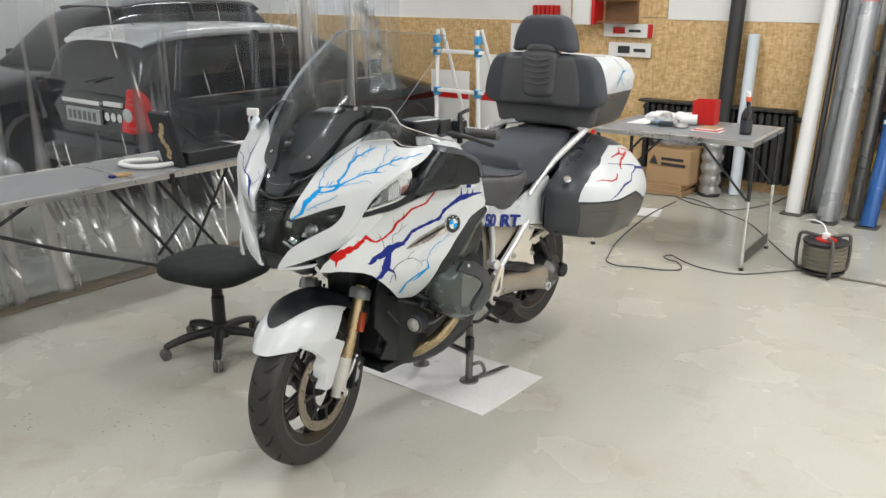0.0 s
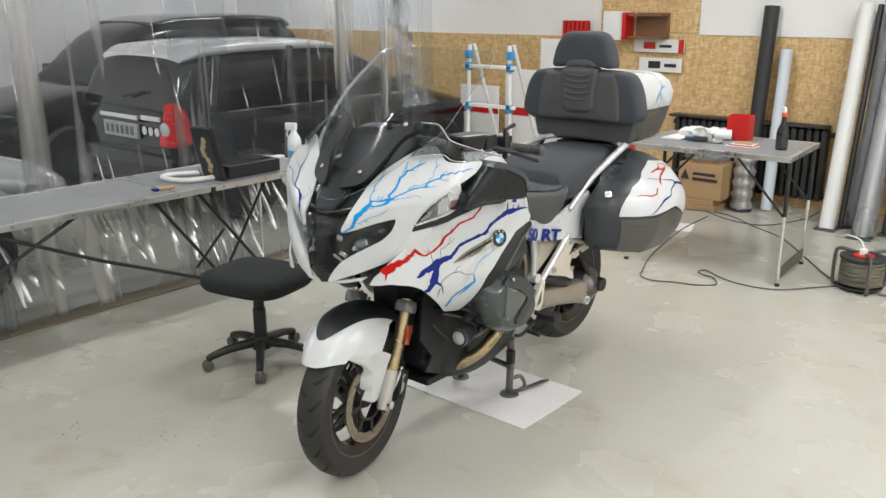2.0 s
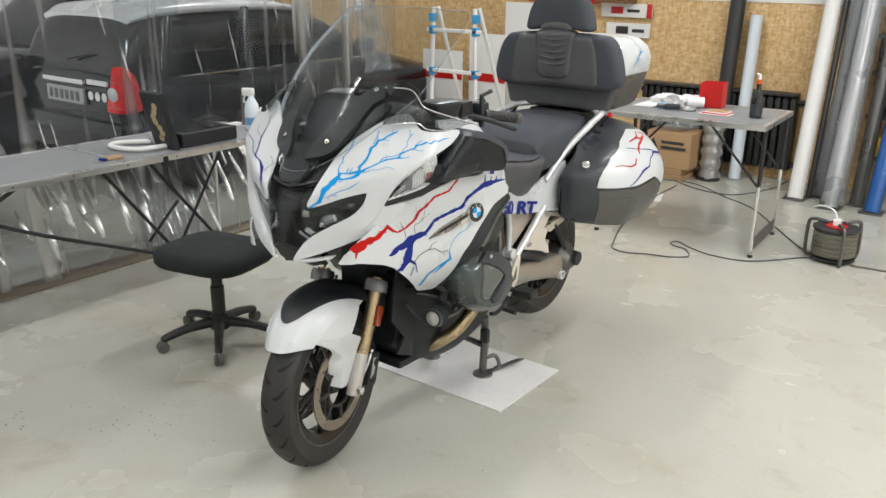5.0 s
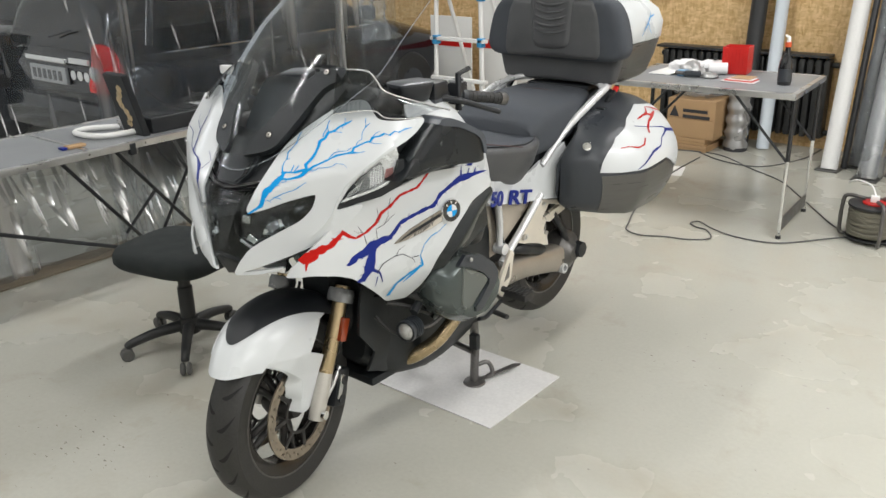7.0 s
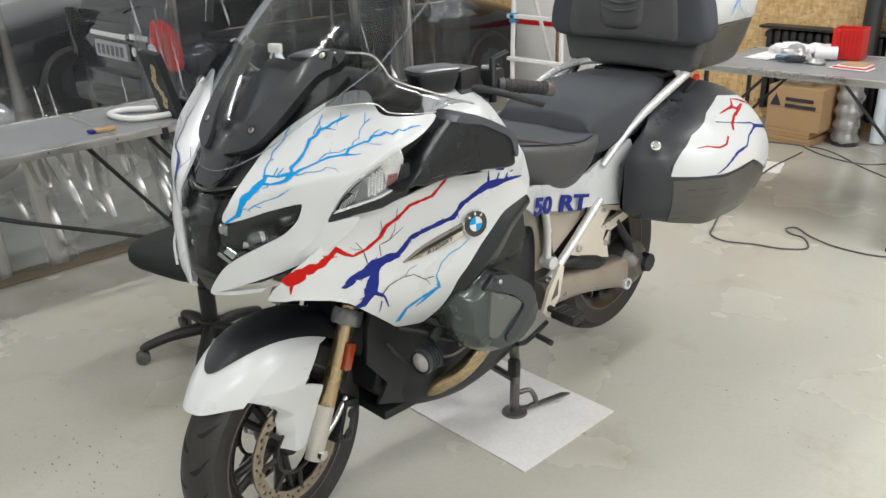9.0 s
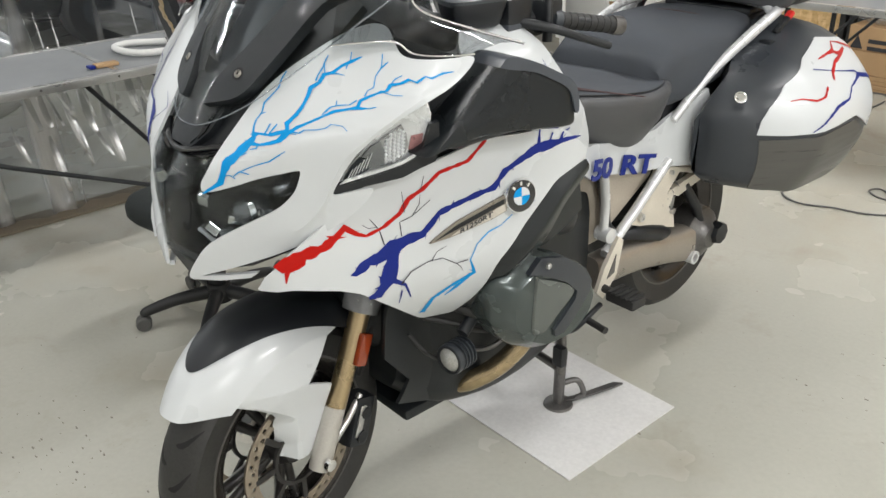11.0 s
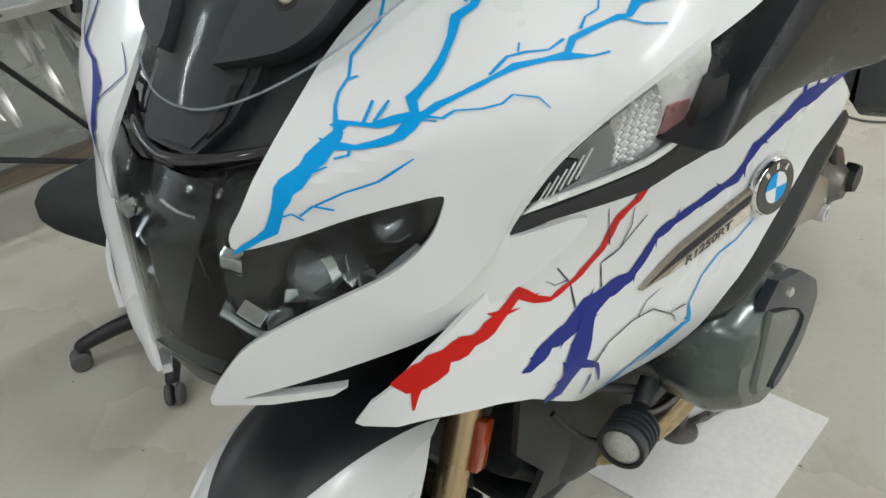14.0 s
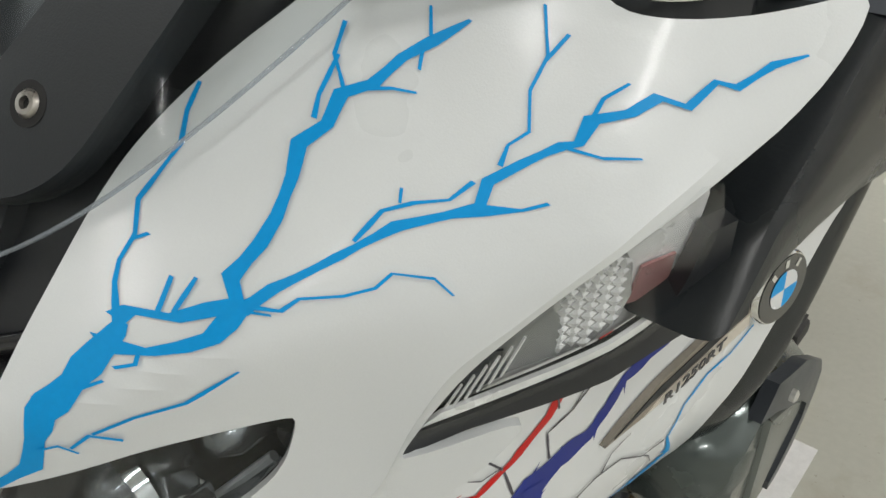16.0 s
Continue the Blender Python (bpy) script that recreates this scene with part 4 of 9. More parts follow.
def on_side(p, along, up):
    """A pose whose x runs along and whose y runs up, for writing on a flank."""
    a = Vector(along).normalized()
    n = a.cross(Vector(up)).normalized()
    u = n.cross(a)
    return Matrix.Translation(p) @ Matrix((a, u, n)).transposed().to_4x4()


# ---- nose, headlight and screen ----
NOSE = curve([0.0, 0.03, 0.067, 0.15, 0.246, 0.314, 0.4], [-0.224, -0.220, -0.211, -0.144, -0.06, 0.01, 0.11])


def shield(x, z):
    a = abs(x)
    v = Vector((a, NOSE(a) + 0.004 + 0.9 * soft(z - COWL_Z(a)), z))
    if x >= 0:
        return v
    f = min(1.0, a / 0.05)
    return right_of(v) * f + Vector((x, v.y, z)) * (1 - f)


def half(pts):
    """A closed outline from its left half, listed from the bottom centre to the top centre."""
    return pts + [(-a, b) for a, b in reversed(pts) if a > 1e-6]


GLASS_EDGE = half([(0.0, 0.858), (0.075, 0.842), (0.095, 0.861), (0.13, 0.896), (0.178, 0.931), (0.212, 0.962), (0.236, 0.999), (0.247, 1.033), (0.178, 1.012), (0.109, 0.986), (0.125, 1.012), (0.146, 1.046), (0.12, 1.056), (0.06, 1.04), (0.0, 1.034)])
part("headlight_glass", sheet(GLASS_EDGE, lambda x, z: shield(x, z) + Vector((0, 0.003, 0)), 0.003, 0.02), M_LENS, bike, "clear headlight cover over dark reflectors", 40)
def housing(x, z):
    return shield(x * 0.97, z) + Vector((0, 0.062 + 0.022 * math.cos(40 * x), 0))


hb = sheet(GLASS_EDGE, housing, 0.004, 0.02)
rim_pts = []
for (a, c), (d, e) in zip(GLASS_EDGE, [*GLASS_EDGE[1:], GLASS_EDGE[0]]):
    n = max(1, int(math.hypot(d - a, e - c) / 0.02))
    rim_pts += [(a + (d - a) * k / n, c + (e - c) * k / n) for k in range(n)]
fr = [hb.verts.new(shield(x, z) + Vector((0, 0.007, 0))) for x, z in rim_pts]
bk = [hb.verts.new(housing(x, z)) for x, z in rim_pts]
for k in range(len(fr)):
    q = (k + 1) % len(fr)
    hb.faces.new((fr[k], fr[q], bk[q], bk[k]))
part("headlight_housing", hb, M_GLOSSBLACK, bike, "glossy black headlight housing", 40)
part("chin", sheet(half([(0.0, 0.792), (0.068, 0.806), (0.072, 0.846), (0.0, 0.864)]), lambda x, z: shield(x, z) + Vector((0, 0.002 + 0.5 * max(0, 0.86 - z), 0)), 0.012, 0.02), M_BLACK, bike, "matt black plastic chin", 40)
M_REFLECT = mat("dark_reflector", (0.30, 0.31, 0.32), 0.18, 0.8, var=0.2, scale=40, fine=200)
for sx in (-1, 1):
    m = pose(sx * 0.125, -0.112, 0.935, 0, 0, 0) @ pose(0, 0, 0, 90, 0, 0)
    lamp_unit = part("projector", lathe([(0.0, 0.022), (0.012, 0.020), (0.022, 0.012), (0.027, 0.0), (0.030, -0.004), (0.033, -0.02), (0.03, -0.04), (0.0, -0.04)], 28, m), M_REFLECT, bike, "chrome headlight projector", 40)
    part("projector_ring", lathe([(0.028, 0.002), (0.034, 0.004), (0.037, -0.006), (0.030, -0.012), (0.028, 0.002)], 28, m), M_CHROME, lamp_unit, "chrome ring", 40)
    part("marker_cube", box((-0.011, -0.011, -0.012), (0.011, 0.011, 0.012), 0.003, pose(sx * 0.088, -0.165, 0.967, 20, 15, sx * 30)), M_CHROME, lamp_unit, "bright faceted marker lamp", 30)
    part("small_lens", lathe([(0.0, 0.014), (0.010, 0.011), (0.017, 0.0), (0.019, -0.02), (0.0, -0.02)], 24, pose(sx * 0.183, -0.066, 0.985, 0, 0, 0) @ pose(0, 0, 0, 90, 0, 0)), M_REFLECT, lamp_unit, "", 40)
    for k in range(5):
        b = box((-0.018, -0.003, -0.010), (0.018, 0.003, 0.010), 0.002, pose(sx * (0.062 + 0.012 * k), -0.158 + 0.012 * k, 0.888 + 0.007 * k, 25 * math.sin(k * 2.1), 30 * math.cos(k), sx * (25 + 12 * k)))
        part("reflector_facet", b, M_SILVER if k in (1, 3) else M_REFLECT, lamp_unit, "", None)
    for k in range(4):
        b = box((-0.004, -0.02, -0.028), (0.004, 0.004, 0.028), 0.002, pose(sx * (0.024 + 0.02 * k), -0.146 + 0.010 * k, 0.935 + 0.012 * k, 12, 8 * sx, sx * 10))
        part("housing_rib", b, M_GLOSSBLACK, lamp_unit, "", None)
    for k in range(9):
        x, z = 0.092 + 0.011 * k + 0.006 * math.sin(k * 2.3), 0.893 + 0.0075 * k + 0.012 * math.cos(k * 1.9)
        p = shield(sx * x, z) + Vector((0, 0.030 + 0.006 * math.sin(k * 1.3), 0))
        b = box((-0.013, -0.002, -0.008), (0.013, 0.002, 0.008), 0.0015, Matrix.Translation(p) @ pose(0, 0, 0, -35 + 40 * math.sin(k * 2.7), 35 * math.cos(k * 1.7), sx * (30 + 9 * k)))
        part("reflector_facet", b, M_CHROME if k % 3 == 0 else M_REFLECT, lamp_unit, "", None)
    b = bmesh.new()
    add_tube(b, [(sx * 0.06, -0.175, 0.90), (sx * 0.10, -0.15, 0.875), (sx * 0.15, -0.10, 0.905), (sx * 0.205, -0.05, 0.965)], 0.004, 8, 5)
    part("light_guide", b, M_SILVER, lamp_unit, "", 40)
part("keel_panel", sheet(half([(0.0, 0.872), (0.018, 0.876), (0.040, 0.94), (0.062, 1.00), (0.058, 1.026), (0.0, 1.028)]), lambda x, z: shield(x, z) + Vector((0, 0.014 + 0.35 * abs(x), 0)), 0.004, 0.015), M_GLOSSBLACK, bike, "smooth black keel behind the headlight glass", 30)
for k in range(12):
    part("lens_marking", box((0.0, -0.0008, -0.0012), (0.0028, 0.0, 0.0012), 0, Matrix.Translation(shield(0.03 + 0.0045 * k, 1.018) + Vector((0, -0.001, 0))) @ pose(0, 0, 0, -40, 0, 25)), M_REFLECT, bike)

M_ARM = mat("arm_plastic", (0.016, 0.019, 0.022), 0.5, var=0.10, scale=8, fine=900, bump=0.12, spec=0.4)
M_SCREW = mat("screw_steel", (0.42, 0.40, 0.37), 0.32, 0.9, var=0.15, scale=60, fine=300)
SCREEN_Z = curve([1.03, 1.083, 1.136, 1.18, 1.32, 1.45, 1.62], [-0.178, -0.142, -0.105, -0.078, 0.037, 0.175, 0.368])


def screen(x, z):
    return Vector((x, SCREEN_Z(z) + 1.3 * x * x, z))


def panel(x, z):
    return Vector((x, -0.158 + 0.75 * (z - 1.045) + 2.1 * x * x, z))


part("nose_panel", sheet(half([(0.0, 1.03), (0.06, 1.036), (0.12, 1.052), (0.155, 1.075), (0.172, 1.12), (0.175, 1.165), (0.12, 1.175), (0.0, 1.175)]), lambda x, z: panel(x, z) + Vector((0, 0.012, 0)), 0.012, 0.02), M_BLACK, bike, "matt black panel under the windscreen", 40)
part("nose_pad", sheet(half([(0.0, 1.050), (0.040, 1.050), (0.066, 1.078), (0.076, 1.11), (0.074, 1.16), (0.0, 1.162)]), lambda x, z: panel(x, z) - Vector((0, 0.006, 0)), 0.016, 0.010), M_ARM, bike, "raised matt black centre pad", 25)
part("pad_face", sheet(half([(0.0, 1.056), (0.036, 1.056), (0.058, 1.081), (0.066, 1.112), (0.064, 1.158), (0.0, 1.158)]), lambda x, z: panel(x, z) - Vector((0, 0.0095, 0)), 0.006, 0.010), M_ARM, bike, "flat face of the centre pad", 25)
for sx in (-1, 1):
    slot = [(sx * 0.050, 1.066), (sx * 0.060, 1.078), (sx * 0.066, 1.108), (sx * 0.056, 1.106)]
    part("pad_slot", sheet(slot if sx > 0 else slot[::-1], lambda x, z: panel(x, z) - Vector((0, 0.0105, 0)), 0.004, 0.01), M_GLOSSBLACK, bike, "glossy slot beside the pad", 25)
part("nose_ledge", tube([panel(x, 1.041 + 0.55 * abs(x) ** 1.5) + Vector((0, -0.004, 0)) for x in np.linspace(-0.115, 0.115, 15)], 0.0065, 10), M_GLOSSBLACK, bike, "glossy black ledge under the pad", 50)
for sx in (-1, 1):
    arm = [(sx * a, b) for a, b in ((0.042, 1.124), (0.085, 1.134), (0.112, 1.143), (0.135, 1.165), (0.160, 1.226), (0.180, 1.290), (0.211, 1.312), (0.206, 1.340), (0.155, 1.335), (0.115, 1.30), (0.082, 1.22), (0.047, 1.165))]
    arm_ob = part("screen_arm", sheet(arm if sx > 0 else arm[::-1], lambda x, z: screen(x, z) + Vector((0, 0.008 - 0.10 * max(0.0, 1.32 - z), 0)), 0.024, 0.012, 3), M_ARM, bike, "matt black windscreen arm", 40)
    for x, z in ((0.095, 1.178), (0.163, 1.329)):
        p = screen(x, z) + Vector((0, 0.0085 - 0.10 * max(0.0, 1.32 - z), 0))
        m = Matrix.Translation((sx * p.x, p.y, p.z)) @ Vector((sx * 0.25, -1, 0.8)).to_track_quat("Z", "Y").to_matrix().to_4x4()
        part("screw_seat", lathe([(0.006, 0.0005), (0.0125, 0.0005), (0.0125, -0.006), (0.0, -0.006)], 20, m), M_GROOVE, arm_ob, "recessed screw seat", 40)
        part("screw", lathe([(0.0, 0.0), (0.0032, 0.0), (0.0036, 0.0032), (0.0062, 0.003), (0.0078, 0.001), (0.0078, -0.004), (0.0, -0.004)], 18, m), M_SCREW, arm_ob, "dull steel socket screw", 40)
part("instrument_cowl", sheet(half([(0.0, 1.13), (0.10, 1.13), (0.15, 1.20), (0.17, 1.275), (0.12, 1.29), (0.0, 1.295)]), lambda x, z: screen(x, z) + Vector((0, 0.10 + 0.1 * (z - 1.1), 0)), 0.02, 0.03), M_BLACK, bike, "black instrument cowl", 40)
part("inner_ramp", sheet(half([(0.0, 1.14), (0.05, 1.145), (0.075, 1.20), (0.095, 1.265), (0.06, 1.28), (0.0, 1.285)]), lambda x, z: screen(x, z) + Vector((0, 0.045 + 0.12 * (z - 1.1), 0)), 0.008, 0.025), M_GREYPL, bike, "dark recessed ramp between the arms", 40)
GLASS_Z = curve([1.03, 1.083, 1.136, 1.18, 1.32, 1.40, 1.48, 1.56, 1.60], [-0.178, -0.142, -0.105, -0.078, 0.037, 0.135, 0.255, 0.385, 0.45])


def glass(x, z):
    """The windscreen: raked, wrapped at its sides, its upper part in line with the turned middle plane."""
    y = GLASS_Z(z) + 1.3 * x * x + 5.0 * max(0.0, abs(x) - 0.245) ** 2
    f = min(1.0, max(0.0, (z - 1.28) / 0.14))
    c, q = math.cos(radians(4)), math.sin(radians(4))
    return Vector((x, y, z)) * (1 - f) + f * Vector((0.018 + x * c - (y + 0.15) * q, x * q + (y + 0.15) * c - 0.15, z))


SCREEN_EDGE = [(0.0, 1.083), (0.041, 1.087), (0.091, 1.105), (0.141, 1.136), (0.192, 1.182), (0.242, 1.241), (0.280, 1.298), (0.290, 1.335), (0.288, 1.42), (0.284, 1.50), (0.272, 1.543), (0.245, 1.558), (0.12, 1.566), (0.0, 1.568)]
part("windscreen", sheet(half(SCREEN_EDGE), glass, 0.004, 0.02), M_SCREEN, bike, "large clear touring windscreen", 40)
b = bmesh.new()
flat = spline([(x, z, 0.0) for x, z in SCREEN_EDGE], 5)
loop = [glass(p.x, p.y) for p in flat] + [glass(-p.x, p.y) for p in reversed(flat[1:-1])]
add_tube(b, loop, 0.0014, 6, closed=True)
part("screen_edge", b, M_EDGE, bike, "polished acrylic edge", 60)
# turned edge on the screen's far side only, whitened to carry its grazing glare
b = bmesh.new()
rows_f = []
for q in range(90):
    f = q / 89 * (len(SCREEN_EDGE) - 1)
    i0 = min(int(f), len(SCREEN_EDGE) - 2)
    (xa, za), (xb, zb) = SCREEN_EDGE[i0], SCREEN_EDGE[i0 + 1]
    x, z = xa + (xb - xa) * (f - i0), za + (zb - za) * (f - i0)
    if x > 0.15:
        rows_f.append([b.verts.new(glass(-x, z) + Vector((-0.012 * math.sin(a), 0.030 * (1 - math.cos(a)), -0.006 * math.sin(a)))) for a in np.linspace(0, 1.5, 6)])
for r0, r1 in zip(rows_f, rows_f[1:]):
    for c0 in range(5):
        b.faces.new((r0[c0], r0[c0 + 1], r1[c0 + 1], r1[c0]))
part("screen_flange", b, M_EDGE_GLARE, bike, "turned edge of the windscreen with painted white glare", 40)

# inner black edge of the nose between cowl and arms
both("cockpit_trim", lambda: sheet([(-0.095, 1.08), (0.0, 1.17), (0.06, 1.22), (0.11, 1.24), (0.20, 1.20), (0.20, 1.15), (0.1, 1.08), (0.0, 1.04)], lambda y, z: Vector((cowl_x(y, z) * 0.88 - 0.02, y + 0.02, z)), 0.004, 0.03), M_BLACK)
NAVY_TWIGS = [[(-0.168, 1.0, 0.003), (-0.152, 1.02, 0.009), (-0.135, 1.045, 0.014), (-0.122, 1.058, 0.009), (-0.105, 1.074, 0.012), (-0.082, 1.09, 0.006), (-0.055, 1.10, 0.011), (-0.03, 1.125, 0.006), (0.0, 1.15, 0.008), (0.03, 1.19, 0.004), (0.06, 1.215, 0.002)], [(-0.055, 1.10, 0.006), (-0.02, 1.11, 0.005), (0.02, 1.13, 0.006), (0.07, 1.14, 0.003), (0.11, 1.165, 0.001)], [(-0.12, 1.06, 0.003), (-0.11, 1.09, 0.002), (-0.08, 1.11, 0.001)], [(0.0, 1.15, 0.004), (0.05, 1.16, 0.003), (0.08, 1.18, 0.001)]]
for k, path in enumerate(NAVY_TWIGS):
    part("lightning_decal", to_right(bolt(bmesh.new(), [(y, z, 0.36 * w) for y, z, w in path], cowl, 0.0012 + 0.00012 * k), True), M_NAVY, bike, "navy blue lightning decal", 60)

# ---- indicator, mirror and side trims ----
def bowl(depth):
    return lambda y, z: cowl(y, z) + Vector((-depth, depth, 0))


M_BOWL = mat("indicator_silver", (0.88, 0.88, 0.89), 0.25, 0.3, var=0.12, scale=30, fine=120)
M_FACET = mat("prism_facets", (0.50, 0.50, 0.51), 0.16, 0.6, var=0.25, scale=60, fine=200)
M_PINK = mat("pink_reflector", (0.42, 0.20, 0.20), 0.3, 0.5, var=0.15, scale=40, fine=200)
ind = part("indicator_housing", sheet(INDICATOR_EDGE, bowl(0.014), 0.004, 0.012), M_BOWL, bike, "bright silver indicator reflector bowl", 40)
part("indicator_lens", sheet(INDICATOR_EDGE, lambda y, z: cowl(y, z) + Vector((0.0005, 0, 0)), 0.002, 0.012), M_SCREEN, ind, "clear indicator lens", 40).visible_shadow = False
part("lens_rim", sheet([(-0.010, 1.004), (0.045, 1.0245), (0.077, 1.0375), (0.093, 1.0475), (0.101, 1.0545), (0.098, 1.058), (0.090, 1.052), (0.075, 1.0425), (0.045, 1.0305), (0.0, 1.014)], bowl(0.004), 0.003, 0.008), M_BOWL, ind, "silver lower rim", 40)
part("dark_wedge", sheet([(-0.006, 1.010), (0.004, 1.034), (0.015, 1.051), (0.028, 1.046), (0.030, 1.028), (0.012, 1.016)], bowl(0.010), 0.004, 0.008), M_GREYPL, ind, "dark ribbed wedge", 40)
part("grey_block", sheet([(0.030, 1.030), (0.026, 1.050), (0.018, 1.053), (0.030, 1.071), (0.043, 1.080), (0.052, 1.060), (0.050, 1.036)], bowl(0.009), 0.004, 0.008), M_TUBEG, ind, "smoky reflector block", 40)
part("prism_field", sheet([(0.045, 1.033), (0.048, 1.060), (0.043, 1.082), (0.055, 1.093), (0.072, 1.108), (0.081, 1.092), (0.084, 1.070), (0.079, 1.052), (0.066, 1.038)], bowl(0.010), 0.003, 0.008), M_FACET, ind, "grey prism field", 40)
part("red_glow", sheet([(0.084, 1.060), (0.088, 1.085), (0.106, 1.088), (0.105, 1.072), (0.097, 1.060)], bowl(0.012), 0.002, 0.008), M_PINK, ind, "pinkish reflection strip", 40)


def in_shape(y, z, ring):
    odd = False
    for (a, b), (c, d) in zip(ring, [*ring[1:], ring[0]]):
        if (b > z) != (d > z) and y < (c - a) * (z - b) / (d - b) + a:
            odd = not odd
    return odd


FIELD = [(0.047, 1.036), (0.050, 1.060), (0.046, 1.081), (0.056, 1.091), (0.071, 1.105), (0.079, 1.091), (0.082, 1.070), (0.077, 1.053), (0.065, 1.040)]
b = bmesh.new()
for i in range(16):
    for k in range(20):
        y, z = 0.040 + 0.0060 * i, 1.028 + 0.0068 * k + (0.0034 if i % 2 else 0.0)
        if not in_shape(y, z, FIELD):
            continue
        p = cowl(y, z) + Vector((-0.009, 0.009, 0))
        c = bmesh.new()
        bmesh.ops.create_cone(c, cap_ends=False, segments=4, radius1=0.0048, radius2=0.0004, depth=0.0034)
        c.transform(Matrix.Translation(p) @ Vector((0.75, -0.6, 0.2)).to_track_quat("Z", "Y").to_matrix().to_4x4())
        join(b, c)
part("lens_prisms", b, M_BOWL, ind, "faceted prism pattern")
b = bmesh.new()
for k in range(6):
    y = 0.000 + 0.0052 * k
    add_tube(b, [cowl(y, 1.010 + 0.85 * y) + Vector((-0.006, 0.006, 0)), cowl(y + 0.008, 1.032 + 1.1 * y) + Vector((-0.006, 0.006, 0))], 0.0009, 5)
part("wedge_ribs", b, M_BOWL, ind, "fine bright ribs", 60)
flip = to_right(sheet(INDICATOR_EDGE, lambda y, z: cowl(y, z) + Vector((0.0005, 0, 0)), 0.004, 0.015))
part("indicator_lens", flip, M_SILVER, bike, "", 40)
both("indicator_trim", lambda: sheet([(-0.032, 0.984), (-0.013, 1.003), (0.008, 1.0075), (0.045, 1.0225), (0.077, 1.0355), (0.094, 1.0455), (0.103, 1.053), (0.111, 1.075), (0.118, 1.107), (0.132, 1.11), (0.135, 1.07), (0.130, 1.038), (0.103, 1.026), (0.08, 1.013), (0.045, 1.004), (0.012, 0.996), (-0.01, 0.986), (-0.03, 0.978)], lambda y, z: cowl(y, z) + Vector((-0.004, 0.002, 0)), 0.012, 0.012), M_BLACK, "black trim under the indicator")


def loft_sections(secs, segs=20, power=2.6):
    """A body through sections (y, x0, x1, z0, z1), each a rounded box across the motorcycle."""
    rings = []
    for y, x0, x1, z0, z1 in secs:
        ring = []
        for k in range(segs):
            a = 2 * math.pi * k / segs
            c, s = math.cos(a), math.sin(a)
            ring.append(Vector(((x0 + x1) / 2 + (x1 - x0) / 2 * math.copysign(abs(c) ** (2 / power), c), y, (z0 + z1) / 2 + (z1 - z0) / 2 * math.copysign(abs(s) ** (2 / power), s))))
        rings.append(ring)
    return add_rings(bmesh.new(), rings)


def smooth_sections(secs, n=4):
    """Finer sections between the given ones."""
    cols = [curve([s[0] for s in secs], [s[i] for s in secs]) for i in range(1, 5)]
    ys = np.concatenate([np.linspace(a[0], b[0], n, endpoint=False) for a, b in zip(secs, secs[1:])] + [[secs[-1][0]]])
    return [(y, *(c(y) for c in cols)) for y in ys]


def slab(outline, stations, at=None):
    """A body with a flat flank from its side outline (y, z), through stations (x, growth in metres)."""
    pts = [Vector((0, y, z)) for y, z in outline]
    pts = spline([*pts, pts[0]], 4)[:-1]
    c = at or sum(pts, Vector()) / len(pts)
    rings = []
    for x, grow in stations:
        ring = []
        for p in pts:
            d = p - c
            ring.append(c + d * max(0.15, 1 + grow / d.length) + Vector((x, 0, 0)))
        rings.append(ring)
    return add_rings(bmesh.new(), rings)


def flare(b):
    """Lean the outer flank away from the motorcycle towards the rear."""
    for v in b.verts:
        v.co.x += 0.13 * max(0.0, v.co.y - 0.16)
    return b


MIRROR_EDGE = [(0.095, 1.056), (0.143, 1.09), (0.20, 1.142), (0.25, 1.188), (0.272, 1.200), (0.34, 1.178), (0.412, 1.138), (0.430, 1.11), (0.434, 1.075), (0.426, 1.048), (0.33, 1.056), (0.223, 1.066), (0.135, 1.060)]
both("mirror_housing", lambda: flare(slab(MIRROR_EDGE, ((0.30, -0.045), (0.32, -0.012), (0.355, 0.0), (0.392, 0.0), (0.402, -0.003), (0.407, -0.012), (0.409, -0.035)))), M_MIRROR, "dark grey mirror housing", 32)
both("mirror_cap", lambda: flare(slab([(0.248, 1.187), (0.272, 1.203), (0.34, 1.181), (0.414, 1.141), (0.434, 1.11), (0.437, 1.077), (0.428, 1.074), (0.418, 1.108), (0.400, 1.130), (0.335, 1.164), (0.272, 1.180)], ((0.33, -0.002), (0.34, 0.0), (0.396, 0.0), (0.410, -0.002)))), M_CAP, "blue-grey upper mirror cap", 40)
both("mirror_foot", lambda: loft_sections(smooth_sections([(0.165, 0.30, 0.34, 1.04, 1.10), (0.22, 0.29, 0.37, 1.03, 1.15), (0.32, 0.29, 0.37, 1.03, 1.15), (0.42, 0.28, 0.36, 1.02, 1.10)]), 20, 3.5), M_BLACK, "black mirror foot", 50)

# white shoulder between mirror and seat
def shoulder(y, z):
    return Vector((0.345 - 0.6 * max(0, z - 1.02) - 3.0 * max(0, z - 1.15) ** 1.5 - 0.35 * max(0, y - 0.5), y, z))


